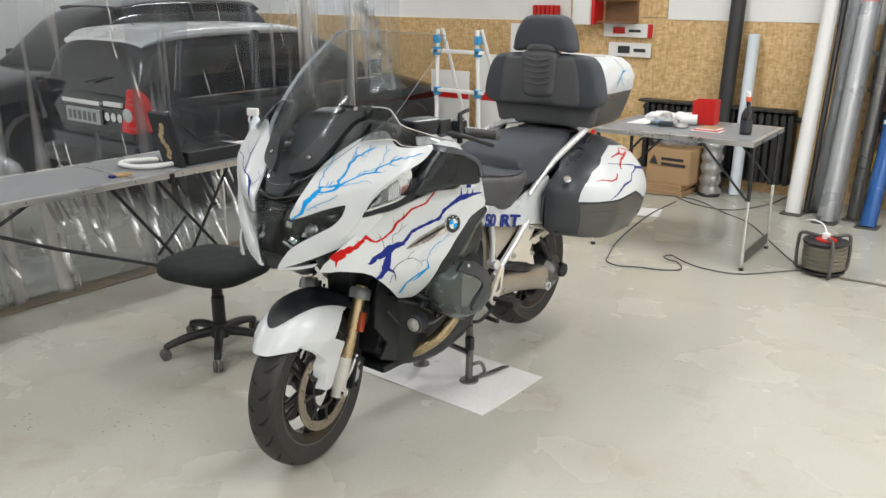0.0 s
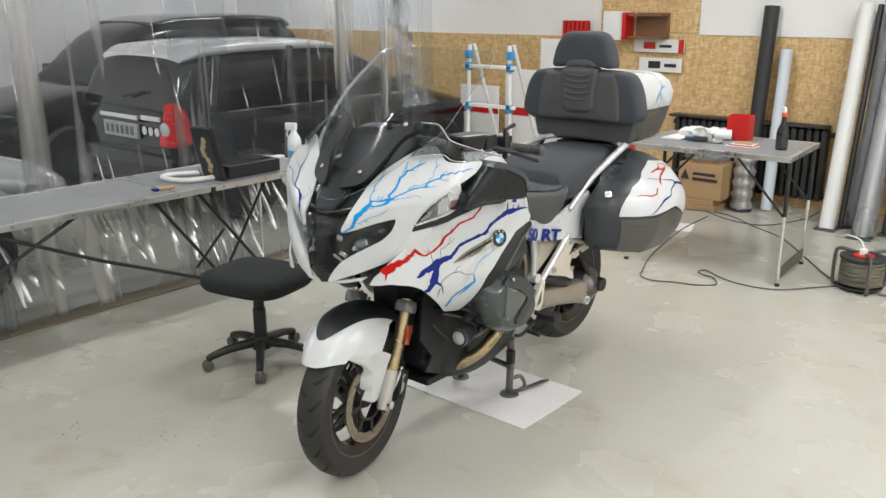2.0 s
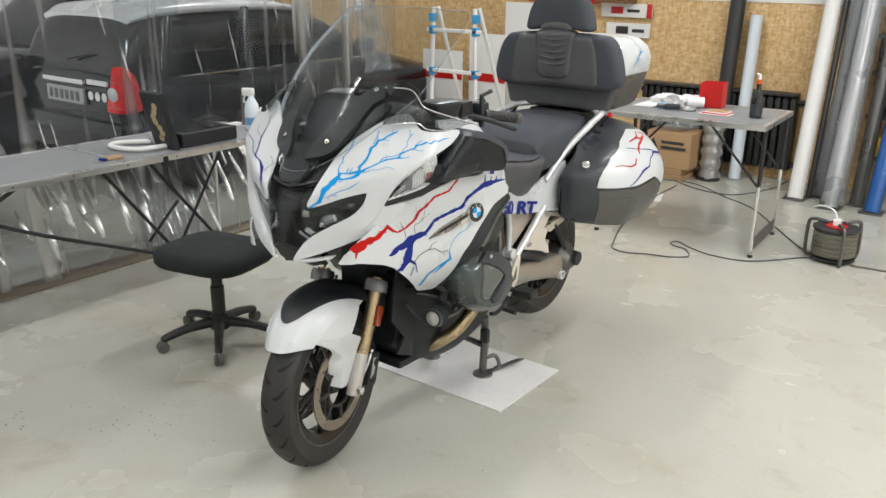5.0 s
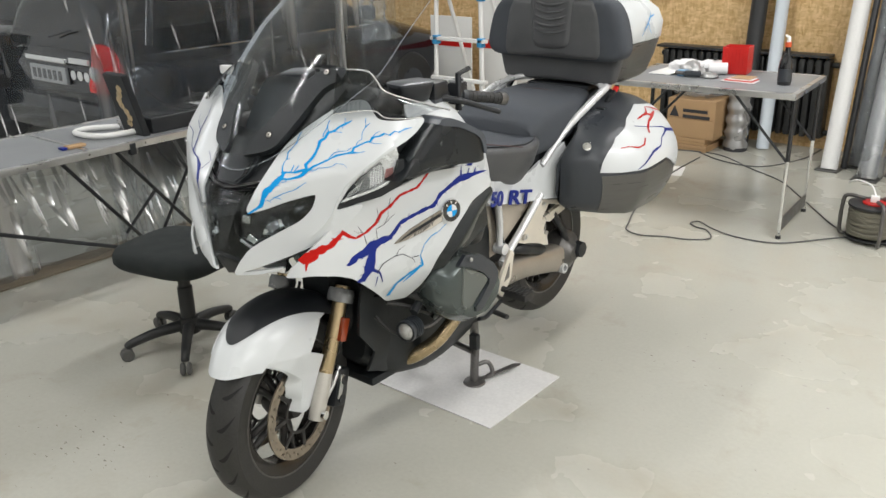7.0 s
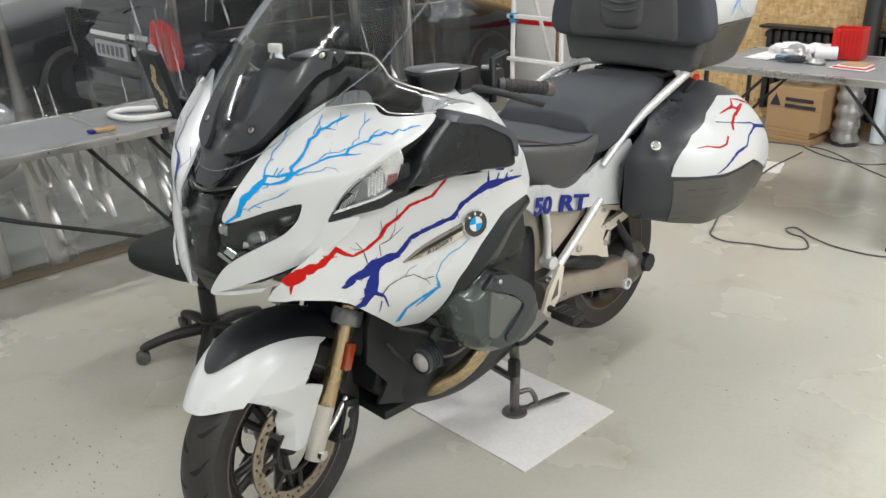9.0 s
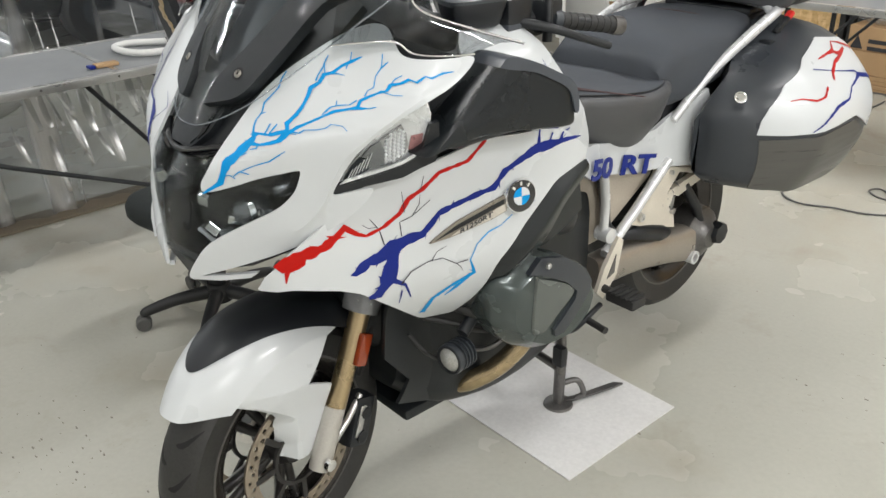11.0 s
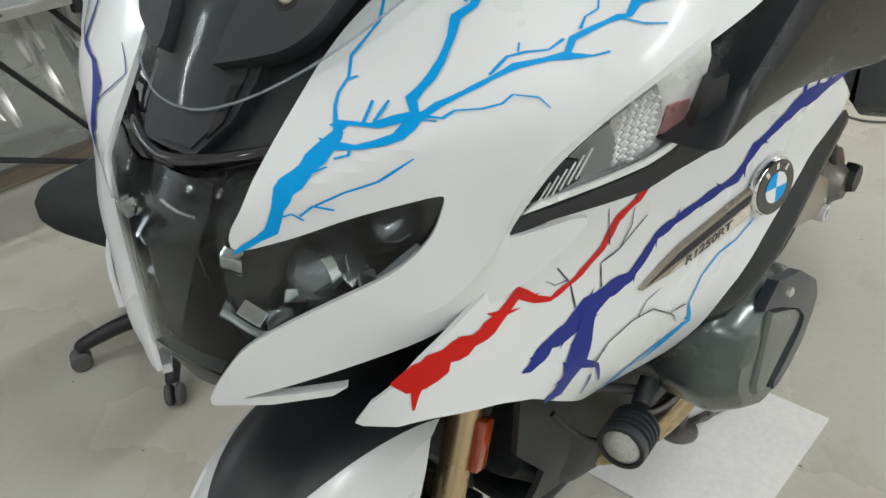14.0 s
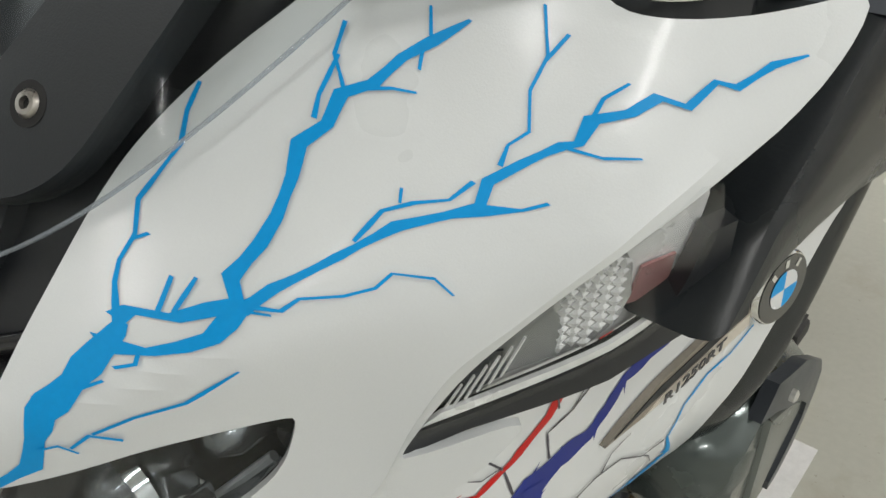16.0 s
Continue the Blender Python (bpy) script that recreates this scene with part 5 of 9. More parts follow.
both("tank_shoulder", lambda: sheet([(0.33, 1.185), (0.37, 1.207), (0.43, 1.212), (0.50, 1.20), (0.545, 1.155), (0.585, 1.085), (0.625, 1.01), (0.665, 0.93), (0.65, 0.885), (0.62, 0.885), (0.55, 0.95), (0.46, 0.995), (0.36, 1.05), (0.29, 1.11)], shoulder, 0.006, 0.016, 3), M_WHITE, "pearl white shoulder panel beside the tank")
for path in ([(0.47, 1.0, 0.03), (0.49, 1.02, 0.02), (0.505, 1.05, 0.008), (0.51, 1.08, 0.005), (0.525, 1.10, 0.003), (0.52, 1.13, 0.0015)], [(0.49, 1.02, 0.012), (0.52, 1.03, 0.008), (0.535, 1.04, 0.002)], [(0.505, 1.05, 0.006), (0.53, 1.055, 0.003), (0.54, 1.065, 0.001)], [(0.47, 1.0, 0.012), (0.51, 0.99, 0.008), (0.55, 0.99, 0.002)]):
    part("lightning_decal", bolt(bmesh.new(), path, shoulder), M_NAVY, bike, "navy blue lightning decal", 60)
part("fuel_tank", loft_sections(smooth_sections([(0.12, -0.16, 0.16, 0.8, 1.10), (0.25, -0.24, 0.24, 0.75, 1.14), (0.45, -0.25, 0.25, 0.75, 1.14), (0.62, -0.20, 0.20, 0.78, 1.08), (0.74, -0.13, 0.13, 0.8, 0.99)]), 24), M_BLACK, bike, "black fuel tank cover", 50)
both("knee_panel", lambda: sheet([(0.60, 0.95), (0.665, 0.96), (0.735, 0.965), (0.76, 0.90), (0.76, 0.845), (0.66, 0.845)], lambda y, z: Vector((0.30 - 0.9 * (y - 0.6), y, z)), 0.006, 0.02), M_GREYPL, "dark grey knee panel")

# dark band behind the side fairing
BLADE_LINE = [(0.560, 0.914), (0.490, 0.868), (0.425, 0.798), (0.364, 0.728), (0.340, 0.640), (0.330, 0.617)]


def blade(y, z):
    """The trim behind the fairing: two slopes that meet in a ridge."""
    d = 1.0
    for (a, b), (c, e) in zip(BLADE_LINE, BLADE_LINE[1:]):
        k = max(0.0, min(1.0, ((y - a) * (c - a) + (z - b) * (e - b)) / ((c - a) ** 2 + (e - b) ** 2)))
        d = min(d, math.hypot(y - a - k * (c - a), z - b - k * (e - b)))
    return side(y, z) + Vector((0.008 - 0.5 * (math.hypot(d, 0.005) - 0.005), 0, 0))


def along(line, step):
    """Evenly spaced places on a broken line."""
    out = []
    for a, b in zip(line, line[1:]):
        n = max(1, int(math.dist(a, b) / step))
        out += [(a[0] + (b[0] - a[0]) * k / n, a[1] + (b[1] - a[1]) * k / n) for k in range(n)]
    return out


both("lower_trim", lambda: sheet(BAND_EDGE, blade, 0.008, 0.006, 0, [along(BLADE_LINE, 0.008)[1:]]), M_BLADE, "glossy dark grey lower fairing trim", 40)
both("inner_fairing", lambda: sheet([(0.56, 0.93), (0.60, 0.88), (0.62, 0.78), (0.52, 0.72), (0.44, 0.72), (0.40, 0.70), (0.31, 0.66), (0.34, 0.76), (0.42, 0.84), (0.48, 0.90)], lambda y, z: side(y, z) + Vector((-0.05, 0, 0)), 0.01, 0.025), M_BLADE, "dark grey inner fairing")
both("air_slit", lambda: sheet([(-0.17, 0.822), (-0.11, 0.86), (-0.04, 0.905), (-0.03, 0.91), (-0.03, 0.895), (-0.05, 0.88), (-0.12, 0.835)], lambda y, z: Vector((cowl_x(y, z) - 0.025, y, z)), 0.004, 0.02), M_BLACK, "black air slit")
both("lower_lip", lambda: sheet([(-0.205, 0.806), (-0.17, 0.806), (-0.13, 0.815), (-0.12, 0.826), (-0.16, 0.818), (-0.203, 0.814)], lambda y, z: Vector((cowl_x(y, z) - 0.006, y, z)), 0.01, 0.012), M_WHITE)

# chrome model strip and round badge on the side fairing
part("model_strip", sheet([(0.174, 0.838), (0.205, 0.856), (0.233, 0.870), (0.303, 0.893), (0.338, 0.904), (0.342, 0.870), (0.304, 0.857), (0.221, 0.841)], lambda y, z: side(y, z) + Vector((0.007, 0, 0)), 0.006, 0.010), M_STRIP, bike, "dark chrome model strip", 40)
part("strip_inlay", sheet([(0.184, 0.8412), (0.233, 0.8645), (0.335, 0.8965), (0.335, 0.8865), (0.233, 0.8550)], lambda y, z: side(y, z) + Vector((0.0078, 0, 0)), 0.003, 0.010), M_BLACK, bike, "black model strip inlay", 40)
part("strip_plate", sheet([(0.218, 0.8425), (0.240, 0.8535), (0.338, 0.8855), (0.340, 0.8715), (0.304, 0.8585)], lambda y, z: side(y, z) + Vector((0.0078, 0, 0)), 0.003, 0.010), M_PLATELIGHT, bike, "brushed plate under the model letters", 40)
lettering("R1250RT", 0.0135, on_side(side(0.236, 0.8455) + Vector((0.0105, 0, 0)), (0.0272, 0.115, 0.0335), (0, 0, 1)), M_BAR0, bike, "lettering", "small dark model letters", 0.0004, 0.25, 1.5)
badge_m = Matrix.Translation(side(0.372, 0.897) + Vector((0.003, 0, 0))) @ Vector((1, -0.22, 0.05)).to_track_quat("Z", "Y").to_matrix().to_4x4()
badge = part("round_badge", lathe([(0.0, 0.0), (0.036, 0.0), (0.036, 0.006), (0.034, 0.009), (0.0, 0.009)], 40, badge_m), M_CHROME, bike, "round chrome-rimmed badge", 40)
part("badge_ring", lathe([(0.0, 0.0092), (0.033, 0.0092), (0.033, 0.0098), (0.0, 0.0098)], 40, badge_m), M_GLOSSBLACK, badge, "black badge ring", 40)
for a in (52, 92, 132):
    part("badge_mark", box((0.0225, -0.0024, 0.0098), (0.0305, 0.0024, 0.0103), 0.0, badge_m @ Matrix.Rotation(radians(a), 4, "Z")), M_CHROME, badge, "small bright mark")
for k in range(4):
    b = bmesh.new()
    c0 = b.verts.new((0, 0, 0.0104))
    arc = [b.verts.new((0.019 * math.cos(k * math.pi / 2 + q * math.pi / 16), 0.019 * math.sin(k * math.pi / 2 + q * math.pi / 16), 0.0104)) for q in range(9)]
    for q in range(8):
        b.faces.new((c0, arc[q], arc[q + 1]))
    b.transform(badge_m)
    part("badge_quarter", b, M_BLUE if k % 2 else M_WHITE, badge)

# ---- fork, front mudguard and brakes, turned with the handlebar ----
def steered(name, bm, material, label="", smooth=40, parent=None):
    bm.transform(STEER)
    return part(name, bm, material, parent or bike, label, smooth)


for sx in (-1, 1):
    leg = steered("fork_leg", tube([(sx * 0.115, 0.075, 0.085), (sx * 0.115, 0.205, 0.345)], 0.0235, 20), M_GOLD, "champagne gold fork tube")
    b = tube([(sx * 0.115, 0.012, -0.035), (sx * 0.115, 0.03, 0.0), (sx * 0.115, 0.078, 0.10)], [0.023, 0.026, 0.0255], 20)
    steered("fork_lug", b, M_FORKFOOT, "dull silver fork foot", parent=leg)
    steered("axle_nut", lathe([(0.0, 0.0), (0.014, 0.0), (0.014, 0.012), (0.008, 0.014), (0.0, 0.014)], 16, pose(sx * 0.142, 0.018, -0.012, 0, 90 * sx, 0)), M_CHROME, "", parent=leg)
    b = lathe([(0.030, 0.0), (0.042, 0.002), (0.044, 0.03), (0.040, 0.045), (0.0, 0.046), (0.0, 0.0)], 28, pose(sx * 0.115, 0.180, 0.298, -26, 0, 0))
    steered("fork_clamp", b, M_TUBEG, "grey fork collar", parent=leg)
    steered("side_reflector", box((sx * 0.134, -0.016, -0.038), (sx * 0.152, 0.016, 0.038), 0.005, pose(0, 0.152, 0.222, -24, 0, 0)), M_AMBER, "amber side reflector", parent=leg)
    b = bmesh.new()
    add_box(b, (sx * 0.055, 0.12, -0.03), (sx * 0.115, 0.185, 0.10), 0.014)
    for q in range(2):
        add_lathe(b, [(0.0, 0.0), (0.016, 0.0), (0.015, 0.008), (0.0, 0.008)], 14, pose(sx * 0.113, 0.152, 0.0 + 0.06 * q, 0, 90 * sx, 0))
    b.transform(pose(0, 0.01, 0.02, -20, 0, 0))
    cal = steered("brake_caliper", b, M_BLACK, "black brake caliper", 40)
    steered("caliper_arm", tube([(sx * 0.115, 0.03, -0.005), (sx * 0.108, 0.12, 0.03), (sx * 0.10, 0.175, 0.07)], [0.014, 0.008, 0.008], 10), M_ALU, "silver caliper bracket", parent=leg)
    steered("bleed_plate", box((sx * 0.1155, 0.13, -0.005), (sx * 0.1185, 0.15, 0.075), 0.003, pose(0, 0.012, 0.03, -22, 0, 0)), M_ALU, "", parent=cal)
    steered("brake_hose", tube([(sx * 0.09, 0.19, 0.11), (sx * 0.10, 0.22, 0.2), (sx * 0.10, 0.26, 0.3)], 0.005, 8, 5), M_RUBBER, "black brake hose", parent=cal)


def guard_width(a):
    return 0.112 - 0.036 * max(0.0, (a - 14) / 36) ** 1.8


def guard_radius(a):
    return 0.364 - 0.024 * max(0.0, (a - 8) / 46) ** 1.5


def guard(s, a):
    """The mudguard's shell: s from -1 (right) to 1 (left) across it, a degrees from straight up, towards the front."""
    t = radians(a)
    r = guard_radius(a) - 0.068 * abs(s) ** 3.0
    return Vector((guard_width(a) * s, -r * math.sin(t), r * math.cos(t)))


def guard_net(s, v):
    a0 = -34 + 18 * max(0.0, (abs(s) - 0.8) / 0.2)
    return guard(s, a0 + v * (50 - a0 - 11 * abs(s) ** 3))


FLANGE_LINE = curve([-0.19, -0.12, -0.075, -0.025], [0.243, 0.206, 0.170, 0.125])
GUARD_FOLD = curve([-0.20, -0.10, -0.003, 0.08], [0.248, 0.228, 0.208, 0.19])


def guard_side(y, z):
    """The flank that carries the shell on downwards."""
    a = math.degrees(math.atan2(-y, z)) if z > 0.05 else min(40.0, math.degrees(math.atan2(-y, 0.05)))
    a = max(-34.0, min(a, 50.0))
    r = math.hypot(y, z)
    s = min(1.0, max(0.0, (guard_radius(a) - r) / 0.068)) ** (1 / 3)
    under = guard_radius(a) - 0.068 - r
    drop = max(0.0, GUARD_FOLD(y) - z)
    x = guard_width(a) * s - 0.001 + 0.22 * min(max(0.0, under), 0.075)
    flange = max(0.0, min(-0.025 - y, FLANGE_LINE(y) - z)) if y < -0.025 else 0.0
    return x - 0.24 * min(drop, 0.075) - 0.09 * max(0.0, drop - 0.075) - 0.55 * flange


def shell(fn, us, vs, thick):
    """A curved shell over a net of two parameters, with thickness."""
    b = bmesh.new()
    e = 1e-3
    top, low = [], []
    for u in us:
        rt, rl = [], []
        for v in vs:
            p = fn(u, v)
            n = (fn(u + e, v) - p).cross(fn(u, v + e) - p).normalized()
            if n.dot(p) < 0:
                n = -n
            rt.append(b.verts.new(p))
            rl.append(b.verts.new(p - n * thick))
        top.append(rt)
        low.append(rl)
    nu, nv = len(us), len(vs)
    for i in range(nu - 1):
        for j in range(nv - 1):
            b.faces.new((top[i][j], top[i + 1][j], top[i + 1][j + 1], top[i][j + 1]))
            b.faces.new((low[i][j], low[i][j + 1], low[i + 1][j + 1], low[i + 1][j]))
    for i in range(nu - 1):
        for j in (0, nv - 1):
            b.faces.new((top[i][j], top[i + 1][j], low[i + 1][j], low[i][j]))
    for j in range(nv - 1):
        for i in (0, nu - 1):
            b.faces.new((top[i][j], top[i][j + 1], low[i][j + 1], low[i][j]))
    return b


mudguard = steered("front_mudguard", shell(guard_net, np.linspace(-1, 1, 33), np.linspace(0, 1, 40), 0.004), M_WHITE, "pearl white front mudguard", 50)
b = bmesh.new()


def insert(s, a):
    p = guard(s, a)
    return p * 1.006


rows_i = []
for q in range(25):
    f = q / 24
    row_i = []
    for j in range(41):
        a = -34.5 + 68 * math.sin(j / 40 * math.pi / 2)
        wide = 0.80 + 0.16 * max(0.0, min(1.0, (32 - a) / 56))
        row_i.append(b.verts.new(insert(wide * (2 * f - 1) * math.sqrt(max(0.0004, 1 - math.sin(j / 40 * math.pi / 2) ** 2.6)), a)))
    rows_i.append(row_i)
for i in range(24):
    for j in range(40):
        b.faces.new((rows_i[i][j], rows_i[i + 1][j], rows_i[i + 1][j + 1], rows_i[i][j + 1]))
steered("mudguard_insert", b, M_BLACK, "matt black mudguard insert", 60, mudguard)
for sx in (-1, 1):
    skirt = [(0.092, 0.296), (0.050, 0.252), (0.014, 0.222), (0.000, 0.207), (0.030, 0.192), (0.070, 0.168), (0.068, 0.150), (0.052, 0.100), (0.014, 0.014), (0.002, 0.004), (-0.022, 0.004), (-0.052, 0.020), (-0.062, 0.085), (-0.074, 0.152), (-0.086, 0.170), (-0.110, 0.193), (-0.150, 0.220), (-0.190, 0.245), (-0.165, 0.262), (-0.10, 0.297), (0.0, 0.315), (0.06, 0.308)]
    skirt = round_off(skirt, 1, 0.025)
    fn = lambda y, z, s=sx: Vector((s * guard_side(y, z), y, z))
    steered("mudguard_side", sheet(skirt if sx > 0 else skirt[::-1], fn, 0.005, 0.010, 0, [[(y, GUARD_FOLD(y)) for y in np.arange(-0.18, 0.002, 0.006)], [(y, FLANGE_LINE(y)) for y in np.arange(-0.16, -0.024, 0.006)], [(-0.025, z) for z in np.arange(0.01, 0.124, 0.006)]]), M_WHITE, "pearl white mudguard side", 14, mudguard)

# ---- engine and underside ----
part("engine_block", loft_sections(smooth_sections([(0.22, -0.12, 0.12, 0.36, 0.66), (0.34, -0.16, 0.16, 0.26, 0.72), (0.55, -0.17, 0.17, 0.22, 0.74), (0.78, -0.16, 0.14, 0.24, 0.72), (0.92, -0.13, 0.10, 0.34, 0.7)]), 24, 4), M_DEEP, bike, "black engine block", 50)
part("radiator_cowl", loft_sections(smooth_sections([(0.14, -0.07, 0.05, 0.56, 0.78), (0.20, -0.08, 0.06, 0.47, 0.80), (0.27, -0.13, 0.11, 0.42, 0.79), (0.36, -0.16, 0.145, 0.40, 0.78)]), 20, 4), M_DEEP, bike, "black radiator cowl", 50)
part("belly_pan", sheet([(0.20, 0.68), (0.175, 0.60), (0.165, 0.50), (0.232, 0.415), (0.205, 0.352), (0.30, 0.31), (0.422, 0.284), (0.50, 0.31), (0.50, 0.45), (0.40, 0.55), (0.30, 0.64)], lambda y, z: Vector((0.15 - 0.25 * max(0, 0.4 - z), y, z)), 0.01, 0.03), M_DEEP, bike, "black plastic belly pan", 40)
part("belly_plate", box((-0.14, 0.24, 0.27), (0.12, 0.75, 0.30), 0.01), M_DEEP, bike, "", 40)


def cylinder_head():
    b = bmesh.new()
    rings = []
    outline = [(0.335, 0.70), (0.39, 0.728), (0.45, 0.728), (0.52, 0.706), (0.615, 0.645), (0.648, 0.575), (0.63, 0.525), (0.56, 0.482), (0.455, 0.487), (0.37, 0.535), (0.325, 0.60), (0.322, 0.66)]
    pts = [Vector((0, y, z)) for y, z in round_off(outline, 2, 0.14)]
    c = Vector((0, 0.495, 0.60))
    for x, k in ((0.14, 0.72), (0.22, 0.88), (0.26, 1.0), (0.318, 1.02), (0.332, 1.0), (0.358, 0.86), (0.366, 0.80), (0.368, 0.5)):
        rings.append([c + (p - c) * k + Vector((x, 0, 0)) for p in pts])
    return add_rings(b, rings)


for sx in (-1, 1):
    b = cylinder_head()
    head = part("cylinder_head", b if sx > 0 else flip_x(b), M_ENGINE, bike, "grey metallic cylinder head cover", 35)
    trim = slab([(0.415, 0.700), (0.50, 0.662), (0.538, 0.632), (0.535, 0.612), (0.462, 0.562), (0.435, 0.55), (0.405, 0.575)], ((0.33, 0.0), (0.366, 0.0), (0.373, -0.005), (0.374, -0.02)))
    part("cover_plate", trim if sx > 0 else flip_x(trim), M_ENGTRIM, head, "lighter silver cover plate", 40)
    loop = sheet([(0.395, 0.710), (0.43, 0.738), (0.50, 0.720), (0.572, 0.668), (0.598, 0.628), (0.592, 0.600), (0.540, 0.550), (0.506, 0.524), (0.480, 0.526), (0.474, 0.546), (0.540, 0.604), (0.543, 0.622), (0.508, 0.656), (0.43, 0.700)], lambda y, z: Vector((0.378 - 0.5 * ((y - 0.5) ** 2 + (z - 0.62) ** 2), y, z)), 0.016, 0.015)
    part("cover_guard", loop if sx > 0 else flip_x(loop), M_GREYPL, head, "dark plastic guard on the cover", 30)
    part("guard_bolt", lathe([(0.0, 0.004), (0.004, 0.004), (0.007, 0.002), (0.007, -0.003), (0.0, -0.003)], 14, pose(sx * 0.382, 0.44, 0.722, 0, 90 * sx, 0)), M_ALU, head, "", 40)
    intake = tube([(0.24, 0.36, 0.74), (0.27, 0.47, 0.78), (0.25, 0.60, 0.76), (0.20, 0.68, 0.70)], [0.035, 0.045, 0.05, 0.04], 14, 5)
    part("intake", intake if sx > 0 else flip_x(intake), M_BLACK, bike, "black intake duct", 50)
    header = tube([(0.235, 0.57, 0.52), (0.24, 0.535, 0.455), (0.215, 0.47, 0.385), (0.165, 0.41, 0.335), (0.10, 0.40, 0.30)], 0.025, 16, 6)
    part("exhaust_header", header if sx > 0 else flip_x(header), M_EXHAUST, bike, "heat-tinted exhaust header", 50)
fog = part("fog_lamp", lathe([(0.0, -0.055), (0.02, -0.055), (0.031, -0.03), (0.034, 0.0), (0.033, 0.008), (0.029, 0.008), (0.024, -0.006), (0.0, -0.012)], 28, pose(0.255, 0.268, 0.505) @ Vector((0.15, -1, 0.05)).to_track_quat("Z", "Y").to_matrix().to_4x4()), M_BLACK, bike, "round black fog lamp", 40)
part("fog_glass", lathe([(0.0, 0.013), (0.015, 0.011), (0.024, 0.007), (0.0295, 0.002)], 24, pose(0.255, 0.268, 0.505) @ Vector((0.15, -1, 0.05)).to_track_quat("Z", "Y").to_matrix().to_4x4()), M_FOGGLASS, fog, "clear fog lamp glass", 60)
part("lamp_bracket", tube([(0.26, 0.30, 0.56), (0.24, 0.38, 0.60), (0.20, 0.45, 0.58)], 0.014, 10, 4), M_BLACK, fog, "", 50)
for q in range(4):
    part("cooling_rib", lathe([(0.026, 0.0), (0.036, 0.001), (0.036, 0.004), (0.026, 0.005), (0.026, 0.0)], 24, pose(0.255, 0.268, 0.505) @ Vector((0.15, -1, 0.05)).to_track_quat("Z", "Y").to_matrix().to_4x4() @ pose(0, 0, -0.018 - 0.011 * q)), M_GREYPL, fog, "", 40)
part("lamp_ring", lathe([(0.029, 0.008), (0.035, 0.006), (0.036, -0.006), (0.0335, -0.008), (0.029, 0.008)], 28, pose(0.255, 0.268, 0.505) @ Vector((0.15, -1, 0.05)).to_track_quat("Z", "Y").to_matrix().to_4x4()), M_GREYPL, fog, "dark grey lamp ring", 40)
for k, (line, r, material, lab) in enumerate((
    ([(0.22, 0.30, 0.62), (0.27, 0.36, 0.58), (0.25, 0.44, 0.52), (0.19, 0.48, 0.46)], 0.012, M_RUBBER, "black rubber hose"),
    ([(0.20, 0.24, 0.60), (0.235, 0.30, 0.575), (0.25, 0.35, 0.545), (0.22, 0.42, 0.50)], 0.007, M_RUBBER, "thin black cable"),
    ([(0.16, 0.30, 0.66), (0.22, 0.34, 0.64), (0.27, 0.40, 0.625), (0.29, 0.44, 0.60)], 0.009, M_GREYPL, "dark grey hose"),
    ([(0.19, 0.36, 0.46), (0.24, 0.40, 0.47), (0.26, 0.45, 0.50)], 0.006, M_STEEL, "steel oil line"),
    ([(0.17, 0.22, 0.55), (0.20, 0.25, 0.50), (0.21, 0.32, 0.45), (0.20, 0.40, 0.42)], 0.005, M_RUBBER, "thin black cable"),
)):
    part("hose", tube(line, r, 10, 5), material, bike, lab, 50)
part("hose_clip", tube([(0.27, 0.33, 0.60), (0.285, 0.40, 0.565)], 0.006, 8), M_CHROME, bike, "chrome hose clip", 50)
for x, y, z in ((0.235, 0.335, 0.60), (0.262, 0.415, 0.535), (0.225, 0.455, 0.475), (0.255, 0.40, 0.60)):
    part("fitting", lathe([(0.0, -0.008), (0.010, -0.008), (0.011, 0.0), (0.008, 0.006), (0.004, 0.010), (0.0, 0.010)], 12, pose(x, y, z, 0, 80, 0)), M_ALU, bike, "small bright fitting", 40)
part("red_fitting", tube([(0.245, 0.43, 0.555), (0.262, 0.452, 0.545)], 0.005, 8), M_REDPL, bike, "small red cable clip", 50)
part("header_flange", lathe([(0.028, -0.008), (0.040, -0.006), (0.040, 0.006), (0.028, 0.008), (0.028, -0.008)], 20, Matrix.Translation((0.242, 0.535, 0.455)) @ Vector((0.0, -0.4, -1)).to_track_quat("Z", "Y").to_matrix().to_4x4()), M_STEEL, bike, "steel header flange", 40)
for y, z in ((0.36, 0.565), (0.335, 0.64), (0.40, 0.72), (0.50, 0.498), (0.60, 0.55)):
    part("cover_bolt", lathe([(0.0, 0.004), (0.0045, 0.004), (0.007, 0.001), (0.007, -0.006), (0.0, -0.006)], 12, pose(0.334, y, z, 0, 90, 0)), M_STEEL, bike, "", 40)
part("stand_switch", box((0.11, 0.775, 0.19), (0.145, 0.80, 0.25), 0.004), M_BLACK, bike, "black switch on the stand", 40)

# ---- frame, footrests, swing arm and centre stand ----
def rear(name, bm, material, label="", smooth=40, parent=None):
    bm.transform(REARFRAME)
    return part(name, bm, material, parent or bike, label, smooth)


